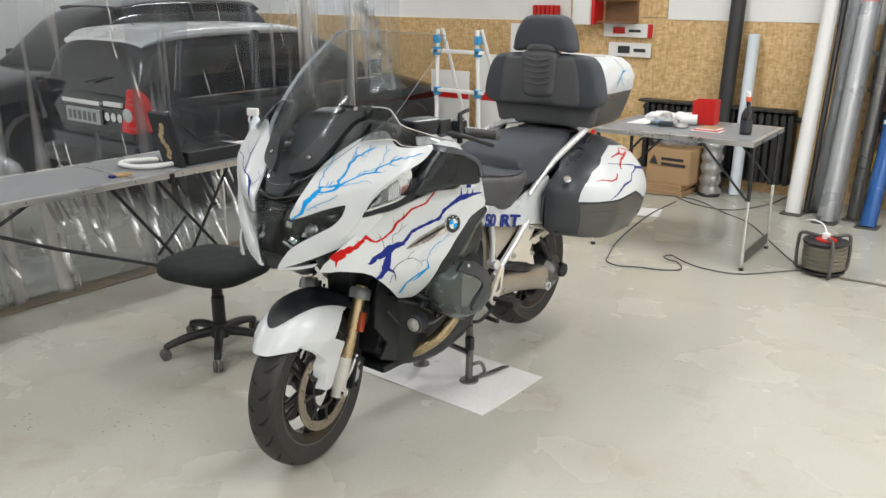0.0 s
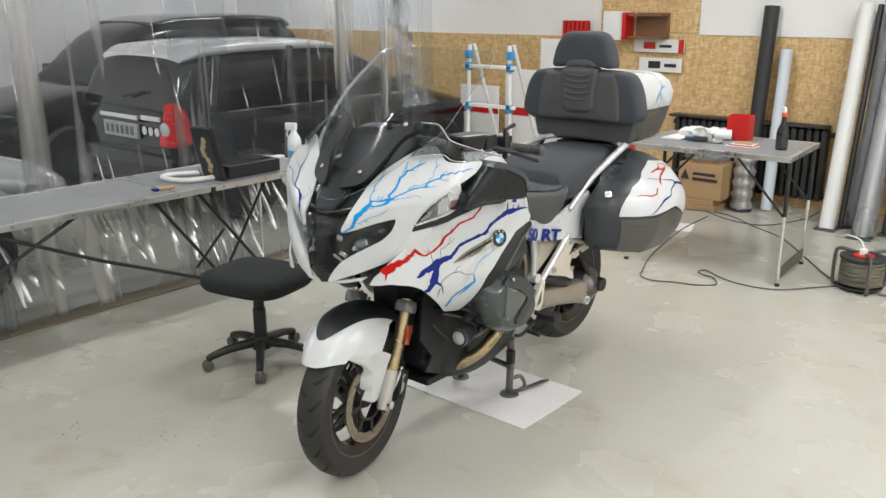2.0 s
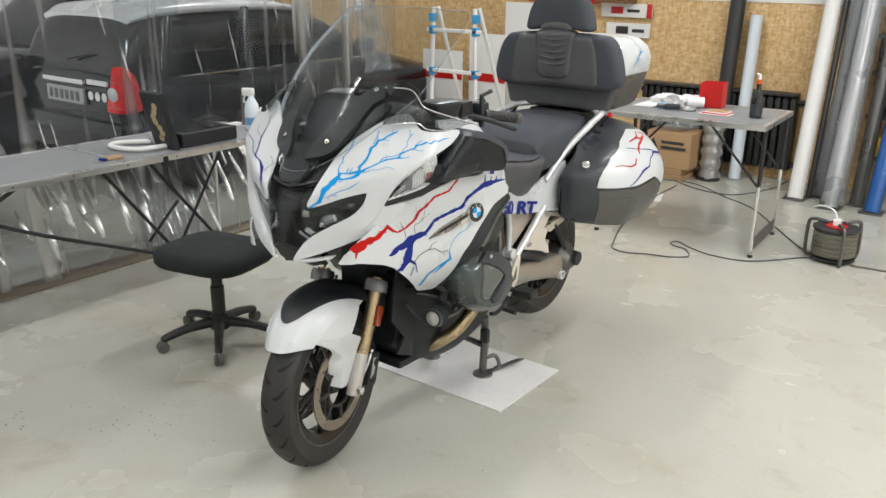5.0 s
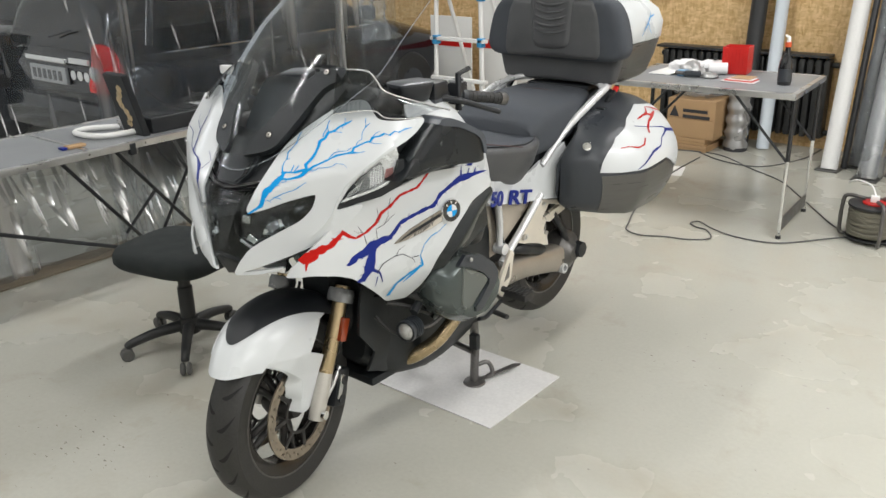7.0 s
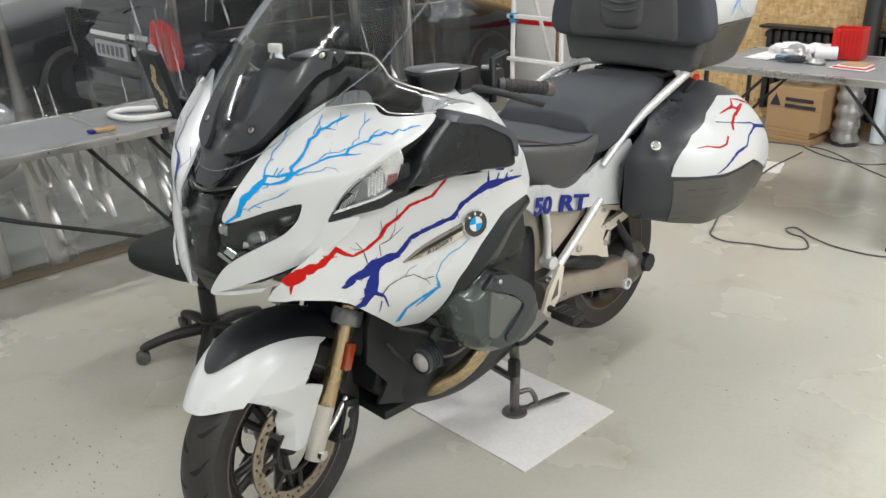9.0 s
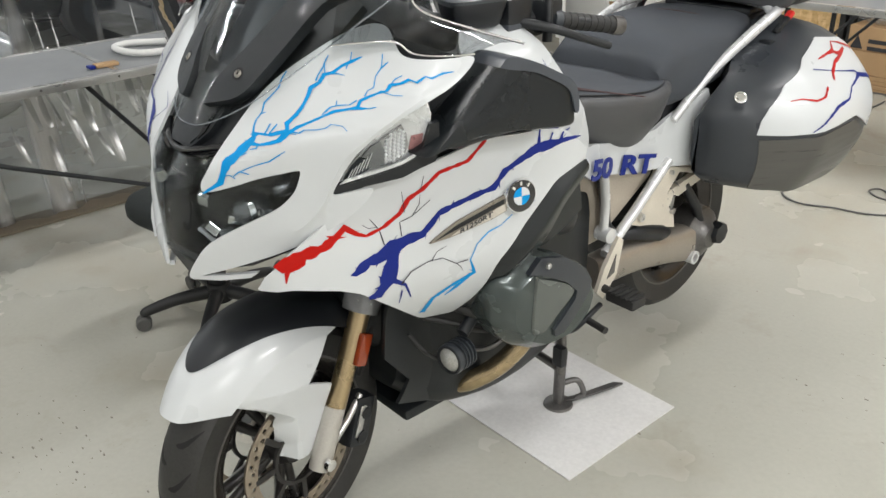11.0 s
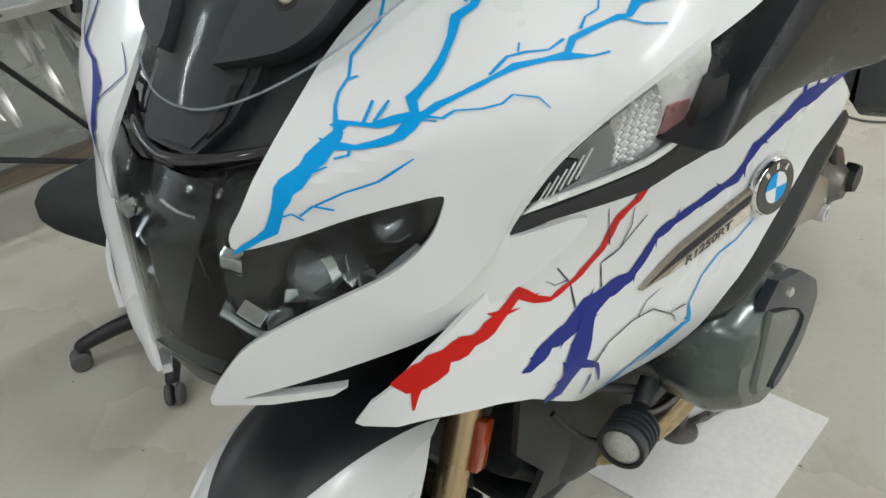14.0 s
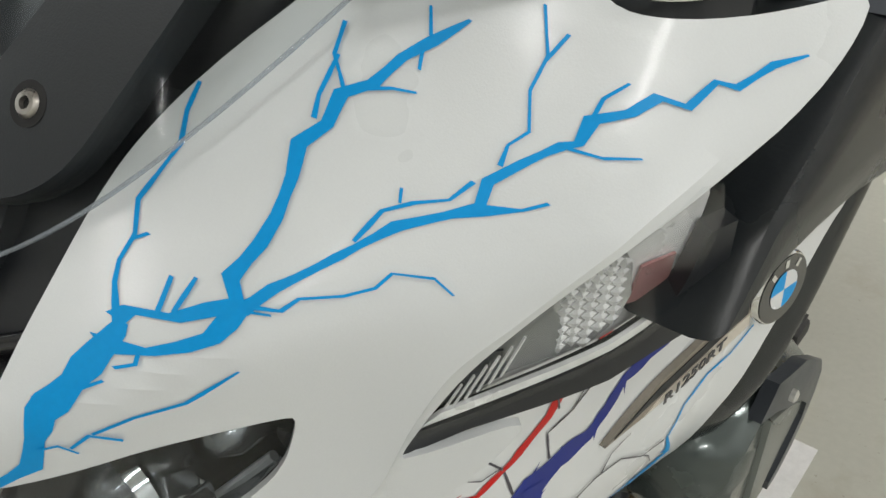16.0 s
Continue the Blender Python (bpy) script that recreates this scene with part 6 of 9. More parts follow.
part("frame_tube", tube([(0.125, 1.23, 0.69), (0.13, 1.08, 0.575), (0.13, 0.96, 0.485)], 0.015, 12), M_SILVER, bike, "silver frame tube", 50)
part("frame_tube", tube([(0.15, 0.905, 0.74), (0.13, 0.945, 0.64), (0.125, 0.95, 0.55)], 0.013, 12, 4), M_SILVER, bike, "silver frame tube", 50)
part("frame_knuckle", lathe([(0.0, -0.03), (0.022, -0.03), (0.022, 0.014), (0.012, 0.016), (0.0, 0.016)], 20, pose(0.135, 0.955, 0.545, 0, 90, 0)), M_SILVER, bike, "", 40)
part("frame_knuckle", lathe([(0.0, -0.03), (0.018, -0.03), (0.018, 0.014), (0.0, 0.014)], 20, pose(0.137, 0.985, 0.475, 0, 90, 0)), M_SILVER, bike, "", 40)
frame_plate = part("rear_frame", sheet([(1.085, 0.527), (1.14, 0.575), (1.205, 0.662), (1.282, 0.655), (1.310, 0.630), (1.255, 0.576), (1.29, 0.562), (1.272, 0.528), (1.30, 0.497), (1.312, 0.449), (1.18, 0.490)], lambda y, z: Vector((0.115, y, z)), 0.02, 0.03), M_CREAM, bike, "light cast rear frame", 40)
part("frame_bar", sheet([(1.280, 0.654), (1.474, 0.600), (1.468, 0.582), (1.392, 0.604), (1.308, 0.630)], lambda y, z: Vector((0.1135, y, z)), 0.018, 0.03), M_CREAM, frame_plate, "", 40)
part("frame_bar", sheet([(1.257, 0.577), (1.400, 0.601), (1.466, 0.580), (1.318, 0.549), (1.288, 0.563)], lambda y, z: Vector((0.1135, y, z)), 0.018, 0.03), M_CREAM, frame_plate, "", 40)
for y, z, r in ((1.130, 0.538, 0.013), (1.286, 0.512, 0.009), (1.262, 0.642, 0.007)):
    part("frame_bolt", lathe([(0.0, 0.004), (r * 0.5, 0.004), (r * 0.6, 0.009), (r, 0.008), (r, -0.006), (0.0, -0.006)], 18, pose(0.117, y, z, 0, 90, 0)), M_ALU, frame_plate, "silver frame bolt", 40)
part("frame_hose", tube([(0.10, 0.945, 0.735), (0.105, 0.972, 0.640), (0.105, 0.985, 0.56), (0.11, 1.03, 0.505)], 0.015, 12, 4), M_BLACK, bike, "black rubber hose", 50)
part("wiring_cover", tube([(0.10, 1.06, 0.497), (0.11, 1.14, 0.484), (0.11, 1.24, 0.452), (0.10, 1.30, 0.432)], [0.012, 0.024, 0.026, 0.012], 12, 4), M_BLACK, bike, "black cover above the swing arm", 50)
part("side_cover", sheet([(0.78, 0.76), (0.95, 0.745), (1.22, 0.68), (1.20, 0.64), (1.02, 0.53), (0.98, 0.505), (0.90, 0.50), (0.80, 0.56)], lambda y, z: Vector((0.085, y, z)), 0.02, 0.04), M_TAN, bike, "beige inner side cover", 40)
for k in range(4):
    part("spring_coil", lathe([(0.020, -0.004), (0.026, 0.0), (0.020, 0.004), (0.020, -0.004)], 18, Matrix.Translation((0.09, 1.24 + 0.024 * k, 0.54 + 0.016 * k)) @ Vector((0, 0.8, 0.55)).to_track_quat("Z", "Y").to_matrix().to_4x4()), M_STEEL, bike)
part("swing_arm", loft_sections(smooth_sections([(0.95, 0.05, 0.12, 0.36, 0.46), (1.1, 0.045, 0.125, 0.355, 0.455), (1.3, 0.045, 0.125, 0.32, 0.43), (1.42, 0.045, 0.13, 0.29, 0.42)]), 20, 3), M_SWING, bike, "bronze grey shaft swing arm", 50)
drive = part("final_drive", lathe([(0.0, 0.05), (0.035, 0.05), (0.04, 0.042), (0.05, 0.03), (0.085, 0.012), (0.092, -0.02), (0.085, -0.06), (0.0, -0.06)], 32, pose(0.10, 1.475, 0.372, 0, 90, 0)), M_STEEL, bike, "dark grey final drive housing", 40)
part("drive_cap", lathe([(0.0, 0.03), (0.034, 0.03), (0.038, 0.02), (0.038, 0.0), (0.0, 0.0)], 8, pose(0.135, 1.51, 0.378, 0, 90, 0)), M_BLACK, drive, "black axle cap", 40)
part("drive_bolt", lathe([(0.014, 0.01), (0.022, 0.01), (0.022, -0.02), (0.014, -0.02), (0.014, 0.01)], 20, pose(0.128, 1.415, 0.315, 0, 90, 0)), M_SILVER, drive, "silver ring bolt", 40)
part("rear_strut", tube([(0.10, 1.36, 0.575), (0.11, 1.43, 0.48), (0.11, 1.46, 0.42)], 0.016, 12), M_BLACK, bike, "", 50)
plate = part("footrest_plate", sheet([(0.90, 0.39), (0.93, 0.46), (0.985, 0.535), (1.005, 0.52), (0.985, 0.42), (0.93, 0.36)], lambda y, z: Vector((0.155, y, z)), 0.012, 0.02), M_CREAM, bike, "light cast footrest plate", 40)
part("plate_window", sheet([(0.94, 0.42), (0.975, 0.485), (0.972, 0.43)], lambda y, z: Vector((0.157, y, z)), 0.003, 0.02), M_STEEL, plate, "", 40)
b = bmesh.new()
add_tube(b, [(0.15, 0.93, 0.395), (0.185, 0.935, 0.39)], 0.012, 10)
add_box(b, (0.18, 0.905, 0.375), (0.275, 0.965, 0.405), 0.008)
peg = part("footrest", b, M_RUBBER, bike, "black rubber footrest", 40)
for q in range(5):
    part("rubber_rib", box((0.19 + 0.017 * q, 0.903, 0.404), (0.20 + 0.017 * q, 0.967, 0.410), 0.002), M_RUBBER, peg)
part("gear_lever", tube([(0.17, 0.90, 0.36), (0.19, 0.78, 0.345), (0.20, 0.72, 0.36)], 0.008, 8, 4), M_BLACK, bike, "", 50)
part("toe_peg", tube([(0.18, 0.83, 0.345), (0.255, 0.82, 0.345)], 0.010, 10), M_RUBBER, bike, "", 50)
stand = part("centre_stand", tube([(0.115, 0.80, 0.30), (0.105, 0.82, 0.18), (0.085, 0.838, 0.02)], 0.017, 12), M_STEEL, bike, "dark steel centre stand", 50)
part("stand_leg", tube([(-0.20, 0.80, 0.28), (-0.20, 0.82, 0.15), (-0.20, 0.838, 0.02)], 0.015, 12), M_STEEL, stand, "", 50)
part("cross_bar", tube([(0.10, 0.81, 0.16), (0.0, 0.81, 0.17), (-0.20, 0.81, 0.15)], 0.013, 10), M_STEEL, stand, "", 50)
part("stand_foot", lathe([(0.0, 0.0), (0.045, 0.0), (0.042, 0.008), (0.02, 0.014), (0.0, 0.014)], 24, pose(0.085, 0.84, 0.004)), M_STEEL, stand, "", 40)
part("stand_foot", lathe([(0.0, 0.0), (0.04, 0.0), (0.037, 0.008), (0.0, 0.012)], 24, pose(-0.20, 0.84, 0.004)), M_STEEL, stand, "", 40)
part("tread_arm", tube([(0.095, 0.842, 0.085), (0.12, 0.88, 0.09), (0.13, 0.90, 0.04), (0.115, 0.885, 0.022)], 0.009, 8, 4), M_STEEL, stand, "", 50)
part("tread_bar", sheet([(0.085, 0.86), (0.10, 0.855), (0.165, 1.0), (0.175, 1.03), (0.15, 1.015)], lambda x, y: Vector((x, y, 0.018 + 0.15 * max(0, y - 0.9))), 0.008, 0.02), M_STEEL, stand, "", 40)
part("stand_spring", tube([(0.118, 0.815, 0.22), (0.125, 0.80, 0.15)], 0.012, 8), M_STEEL, stand, "", 50)

# ---- seats, rear panels and rails ----
SEAT_PLAN = [(0.0, 0.655), (0.085, 0.66), (0.140, 0.70), (0.190, 0.78), (0.224, 0.88), (0.238, 0.98), (0.234, 1.08), (0.205, 1.16), (0.10, 1.20), (0.0, 1.205)]


def seat_top(y):
    return 0.955 + 0.13 * (0.92 - y) + 0.9 * max(0.0, y - 1.0) ** 2


def seat_body(levels):
    """A saddle from its plan, narrow at the tank: levels are (growth of the plan, height under the top)."""
    pts = [Vector((x, y, 0)) for x, y in SEAT_PLAN] + [Vector((-x, y, 0)) for x, y in reversed(SEAT_PLAN[1:-1])]
    pts = spline([*pts, pts[0]], 4)[:-1]
    c = Vector((0, 0.95, 0))
    rings = []
    for grow, drop in levels:
        ring = []
        for p in pts:
            d = p - c
            q = c + d * max(0.05, 1 + grow / d.length)
            ring.append(Vector((q.x, q.y, seat_top(q.y) - drop - 0.25 * max(0.0, abs(q.x) - 0.15) ** 2)))
        rings.append(ring)
    return add_rings(bmesh.new(), rings)


saddle = rear("rider_seat", seat_body([(-0.115, 0.200), (-0.075, 0.175), (-0.022, 0.10), (0.0, 0.03), (-0.001, 0.014), (-0.008, 0.007), (-0.016, 0.005), (-0.05, 0.006), (-0.12, 0.010)]), M_SEAT, "black stitched rider seat", 50)
rear("seat_panel", seat_body([(-0.019, 0.010), (-0.018, 0.003), (-0.022, 0.0005), (-0.04, 0.0), (-0.075, 0.003), (-0.12, 0.006)]), M_SEAT2, "grey woven top panel of the seat", 50, saddle)
rear("seat_piping", tube([Vector((p.x * 0.925, 0.95 + (p.y - 0.95) * 0.925, seat_top(0.95 + (p.y - 0.95) * 0.925) - 0.002)) for p in spline([Vector((x, y, 0)) for x, y in SEAT_PLAN], 4)], 0.0022, 6), M_BLACK, "", 60, saddle)
rear("passenger_seat", loft_sections(smooth_sections([(1.13, -0.19, 0.19, 0.84, 0.98), (1.22, -0.205, 0.205, 0.84, 1.03), (1.40, -0.21, 0.21, 0.86, 1.05), (1.58, -0.19, 0.19, 0.90, 1.05), (1.68, -0.15, 0.15, 0.93, 1.04)]), 40, 4.2), M_SEAT2, "black passenger seat", 60)
for q in range(5):
    y = 0.745 + 0.024 * q
    half_w = 0.115 + 0.16 * q * 0.024 / 0.1
    pts = [(half_w * f, y + 0.10 * abs(f) ** 1.6, seat_top(y + 0.10 * abs(f) ** 1.6) + 0.0006) for f in (-1, -0.75, -0.5, -0.25, 0, 0.25, 0.5, 0.75, 1)]
    rear("seat_stitching", tube(pts, 0.0018, 6, 3), M_STITCH, "dark red seat stitching", 60, saddle)
for q in range(3):
    y = 1.50 + 0.028 * q
    rear("seat_stitching", tube([(0.16 * f, y - 0.02 * f * f, 1.0505 - 0.02 * abs(f) ** 3 - 0.004 * q) for f in (-1, -0.6, -0.2, 0.2, 0.6, 1)], 0.0018, 6, 3), M_STITCH, "dark red seat stitching", 60)
REAR_Y = curve([0.6, 0.75, 0.85, 1.0, 1.2, 1.36, 1.5], [0.30, 0.22, 0.165, 0.13, 0.122, 0.15, 0.17])
REAR_EDGE = [(0.60, 0.915), (0.72, 0.88), (0.90, 0.825), (1.053, 0.79), (1.16, 0.80), (1.255, 0.835), (1.357, 0.88), (1.395, 0.80), (1.378, 0.697), (1.327, 0.655), (1.063, 0.693), (0.801, 0.765), (0.631, 0.863)]
part("rear_side_panel", sheet(REAR_EDGE, lambda y, z: Vector((REAR_Y(y), y, z)), 0.012, 0.025), M_WHITE, bike, "pearl white rear side panel", 40)
b = flip_x(sheet(REAR_EDGE, lambda y, z: Vector((REAR_Y(y), y, z)), 0.012, 0.025))
b.transform(pose(-0.11, 0, 0))
part("rear_side_panel", b, M_WHITE, bike, "", 40)


lettering("RT", 0.074, on_side((0.137, 0.985, 0.715), (0.0, 1, -0.22), (0, 0, 1)), M_NAVY, bike, "lettering", "large navy letters", 0.0012, 0, 1.75, 0.035)
lettering("50", 0.072, on_side((0.204, 0.785, 0.770), (-0.065, 0.195, -0.052), (0, 0, 1)), M_NAVY, bike, "lettering", "large navy numerals", 0.0012, 0, 2.1, 0.035)

for sx in (-1, 1):
    rear("grab_rail", tube([(sx * 0.185, 1.22, 0.81), (sx * 0.205, 1.36, 0.92), (sx * 0.225, 1.52, 1.00), (sx * 0.235, 1.66, 1.055), (sx * 0.20, 1.76, 1.065)], [0.013, 0.015, 0.016, 0.016, 0.014], 12, 5), M_SILVER, "silver grab rail", 50)
rear("rear_hoop", tube([(-0.22, 1.38, 1.01), (-0.215, 1.52, 1.05), (-0.17, 1.66, 1.066), (0.0, 1.71, 1.068), (0.17, 1.68, 1.066), (0.23, 1.64, 1.05)], 0.013, 10, 5), M_SILVER, "silver rail behind the seat", 50)
rear("luggage_rack", box((-0.15, 1.66, 1.03), (0.15, 2.0, 1.048), 0.006), M_BLACK, "", 40)
rear("tail", loft_sections(smooth_sections([(1.2, -0.17, 0.17, 0.72, 0.86), (1.45, -0.15, 0.15, 0.74, 0.95), (1.75, -0.12, 0.12, 0.82, 1.02), (1.95, -0.08, 0.08, 0.9, 1.02)]), 20, 3), M_BLACK, "black tail section", 50)

# ---- panniers ----
PANNIER_Y = curve([1.28, 1.32, 1.354, 1.45, 1.54, 1.7, 1.85, 1.93, 1.98, 2.0], [0.20, 0.27, 0.315, 0.385, 0.425, 0.43, 0.405, 0.36, 0.29, 0.22])
PANNIER_TOP = curve([1.28, 1.36, 1.45, 1.6, 1.75, 1.9, 2.0], [0.83, 0.895, 0.945, 1.0, 1.03, 0.985, 0.90])
PANNIER_LOW = curve([1.28, 1.36, 1.5, 1.7, 1.85, 2.0], [0.65, 0.60, 0.570, 0.578, 0.63, 0.74])


def pannier_x(y, z):
    return PANNIER_Y(y) - (3.8 if z > 0.77 else 1.7) * (z - 0.77) ** 2


def pannier_side(y, z):
    return Vector((pannier_x(y, z), y, z))


def pannier_body(sx):
    rings = []
    for y in np.linspace(1.285, 1.995, 30):
        lo, hi = PANNIER_LOW(y), PANNIER_TOP(y)
        zs = np.linspace(lo + 0.012, hi - 0.012, 14)
        ring = [Vector((pannier_x(y, z) - (0.02 if i in (0, 13) else 0), y, z)) for i, z in enumerate(zs)]
        q = 0.16 - 0.5 * max(0.0, min(y - 1.40, 0.2))
        inner = [Vector((q + 0.02, y, hi)), Vector((q, y, hi - 0.03)), Vector((q, y, lo + 0.04)), Vector((q + 0.02, y, lo))]
        rings.append(ring + inner)
    return add_rings(bmesh.new(), rings)


PANNIER_WHITE = [(1.353, 0.781), (1.364, 0.818), (1.391, 0.853), (1.454, 0.904), (1.577, 0.955), (1.72, 0.985), (1.86, 0.965), (1.94, 0.915), (1.968, 0.86), (1.968, 0.80), (1.95, 0.735), (1.915, 0.70), (1.85, 0.715), (1.748, 0.765), (1.693, 0.79), (1.59, 0.781), (1.495, 0.775), (1.427, 0.775)]
PANNIER_RED = [[(1.92, 0.925, 0.0029), (1.89, 0.932, 0.004), (1.855, 0.945, 0.0092), (1.817, 0.958, 0.0052), (1.777, 0.966, 0.003), (1.736, 0.949, 0.009), (1.696, 0.948, 0.0061), (1.636, 0.943, 0.003)], [(1.82, 0.944, 0.0078), (1.763, 0.938, 0.0107), (1.737, 0.946, 0.0109)], [(1.757, 0.936, 0.0089), (1.698, 0.927, 0.008), (1.654, 0.909, 0.0095), (1.637, 0.893, 0.0061)], [(1.589, 0.883, 0.0065), (1.557, 0.864, 0.007), (1.516, 0.86, 0.0054), (1.478, 0.868, 0.0041), (1.446, 0.865, 0.0026)]]
PANNIER_NAVY = [[(1.96, 0.83, 0.0144), (1.855, 0.867, 0.0145), (1.785, 0.882, 0.0102), (1.705, 0.866, 0.0049), (1.667, 0.839, 0.007), (1.601, 0.831, 0.0114), (1.536, 0.806, 0.0077), (1.488, 0.779, 0.0035)], [(1.578, 0.927, 0.0028), (1.668, 0.911, 0.0028), (1.771, 0.894, 0.0048), (1.795, 0.879, 0.0132)]]


def pannier(sx):
    shift = pose(0, 0, 0) if sx > 0 else pose(-0.14, 0, 0)

    def put(b):
        if sx < 0:
            flip_x(b)
        b.transform(shift)
        return b

    body = part("pannier", put(pannier_body(sx)), M_GREYPL, bike, "dark grey side pannier with white cover", 40)
    part("pannier_cover", put(sheet(PANNIER_WHITE, lambda y, z: pannier_side(y, z) + Vector((0.005, 0, 0)), 0.006, 0.025)), M_WHITE, body, "pearl white pannier cover", 40)
    part("pannier_lower", put(sheet([(1.36, 0.765), (1.50, 0.762), (1.69, 0.776), (1.84, 0.70), (1.90, 0.682), (1.85, 0.645), (1.70, 0.59), (1.50, 0.583), (1.38, 0.61)], lambda y, z: pannier_side(y, z) + Vector((0.003, 0, 0)), 0.006, 0.025)), M_PANLOW, body, "brushed grey lower pannier shell", 40)
    part("pannier_lock", put(lathe([(0.0, 0.006), (0.010, 0.006), (0.0125, 0.003), (0.017, 0.002), (0.017, -0.004), (0.0, -0.004)], 24, Matrix.Translation((0.281, 1.306, 0.890)) @ Vector((0.55, -0.55, 0.6)).to_track_quat("Z", "Y").to_matrix().to_4x4())), M_CHROME, body, "chrome pannier lock", 40)
    for paths, material, label in ((PANNIER_RED, M_RED, "red lightning decal"), (PANNIER_NAVY, M_NAVY, "navy lightning decal")):
        for k, p in enumerate(paths):
            part("pannier_decal", put(bolt(bmesh.new(), [(y, z, 0.85 * w) for y, z, w in p], lambda y, z: pannier_side(y, z) + Vector((0.005, 0, 0)), 0.001 + 0.00012 * k)), material, body, label, 60)
    latch = box((-0.009, -0.085, 0.0), (0.009, 0.0, 0.014), 0.004)
    add_box(latch, (-0.012, -0.10, -0.006), (0.012, -0.07, 0.004), 0.003)
    latch.transform(pose(0.19, 1.70, 1.045, 38, 0, -8))
    latch_ob = part("pannier_handle", put(latch), M_BLACK, body, "black pannier latch handle", 40)
    part("latch_mark", put(box((-0.0095, -0.022, 0.0), (0.0095, 0.002, 0.0155), 0.003, pose(0.19, 1.70, 1.045, 38, 0, -8))), M_REDPL, latch_ob, "red latch end", 40)
    part("latch_seat", put(box((0.170, 1.56, 0.970), (0.210, 1.72, 0.988), 0.006)), M_BLACK, body, "black latch seat", 40)


pannier(1)
pannier(-1)

# ---- top case with backrest ----
def stack(secs, power=5.0, segs=40):
    """A body through level sections (z, half-width, y front, y rear), each a rounded rectangle."""
    rings = []
    for z, w, y0, y1 in secs:
        ring = []
        for k in range(segs):
            a = 2 * math.pi * k / segs
            c, q = math.cos(a), math.sin(a)
            ring.append(Vector((w * math.copysign(abs(c) ** (2 / power), c), (y0 + y1) / 2 + (y1 - y0) / 2 * math.copysign(abs(q) ** (2 / power), q), z)))
        rings.append(ring)
    return add_rings(bmesh.new(), rings)


def cushion(outline, front, back, soft=0.02):
    """A padded block from its front outline (x, z), rounded towards the front."""
    pts = [Vector((x, 0, z)) for x, z in outline] + [Vector((-x, 0, z)) for x, z in reversed(outline) if abs(x) > 1e-6]
    pts = spline([*pts, pts[0]], 4)[:-1]
    c = sum(pts, Vector()) / len(pts)
    rings = []
    for y, grow in ((back, -0.012), (back - 0.012, 0.0), (front + soft * 1.4, 0.0), (front + soft * 0.6, -soft * 0.35), (front + soft * 0.15, -soft), (front, -soft * 2.2)):
        ring = []
        for p in pts:
            d = p - c
            ring.append(c + d * max(0.2, 1 + grow / d.length) + Vector((0, y, 0)))
        rings.append(ring)
    return add_rings(bmesh.new(), rings)


case_base = rear("top_case", stack([(1.056, 0.22, 1.72, 1.98), (1.062, 0.25, 1.70, 2.01), (1.08, 0.268, 1.69, 2.04), (1.15, 0.288, 1.68, 2.07), (1.215, 0.302, 1.675, 2.09), (1.219, 0.300, 1.68, 2.085)], 6), M_PANLOW, "dark grey top case with white lid", 40)
rear("case_lid", stack([(1.222, 0.303, 1.678, 2.09), (1.228, 0.308, 1.672, 2.095), (1.29, 0.315, 1.675, 2.095), (1.345, 0.298, 1.69, 2.07), (1.38, 0.262, 1.71, 2.03), (1.393, 0.21, 1.74, 1.98)], 6), M_WHITE, "pearl white top case lid", 50, case_base)
rear("case_front", cushion([(0.0, 1.062), (0.22, 1.062), (0.262, 1.07), (0.275, 1.10), (0.297, 1.20), (0.28, 1.218), (0.0, 1.218)], 1.652, 1.70, 0.012), M_SEAT, "black lower case front", 40, case_base)
rear("backrest", cushion([(0.0, 1.158), (0.20, 1.158), (0.285, 1.165), (0.322, 1.19), (0.328, 1.235), (0.305, 1.33), (0.272, 1.385), (0.23, 1.405), (0.12, 1.412), (0.0, 1.414)], 1.60, 1.70, 0.022), M_SEAT2, "grey textured padded backrest", 60, case_base)
rear("backrest_panel", cushion([(0.0, 1.166), (0.19, 1.166), (0.228, 1.176), (0.236, 1.21), (0.222, 1.33), (0.20, 1.39), (0.16, 1.405), (0.0, 1.408)], 1.594, 1.66, 0.016), M_SEAT, "black smooth backrest panel", 60, case_base)
rear("backrest_pad", cushion([(0.0, 1.20), (0.06, 1.205), (0.088, 1.235), (0.095, 1.33), (0.10, 1.40), (0.08, 1.424), (0.0, 1.43)], 1.583, 1.66, 0.014), M_SEAT, "black centre pad of the backrest", 60, case_base)
rear("headrest", cushion([(0.0, 1.432), (0.06, 1.432), (0.13, 1.42), (0.165, 1.425), (0.168, 1.45), (0.15, 1.52), (0.115, 1.575), (0.07, 1.592), (0.0, 1.594)], 1.605, 1.70, 0.024), M_SEAT2, "grey padded headrest", 60, case_base)
rear("headrest_arch", cushion([(0.0, 1.425), (0.07, 1.425), (0.085, 1.432), (0.06, 1.458), (0.0, 1.466)], 1.598, 1.66, 0.01), M_SEAT, "black arch under the headrest", 60, case_base)
rear("headrest_post", box((-0.06, 1.655, 1.38), (0.06, 1.685, 1.43), 0.008), M_BLACK, "", 40, case_base)
for q in range(5):
    z = 1.385 - 0.028 * q
    rear("pad_ridge", tube([(-0.078, 1.590, z + 0.014), (-0.045, 1.583, z + 0.002), (0.0, 1.581, z - 0.003), (0.045, 1.583, z + 0.002), (0.078, 1.590, z + 0.014)], 0.006, 8, 4), M_SEAT, "", 60, case_base)
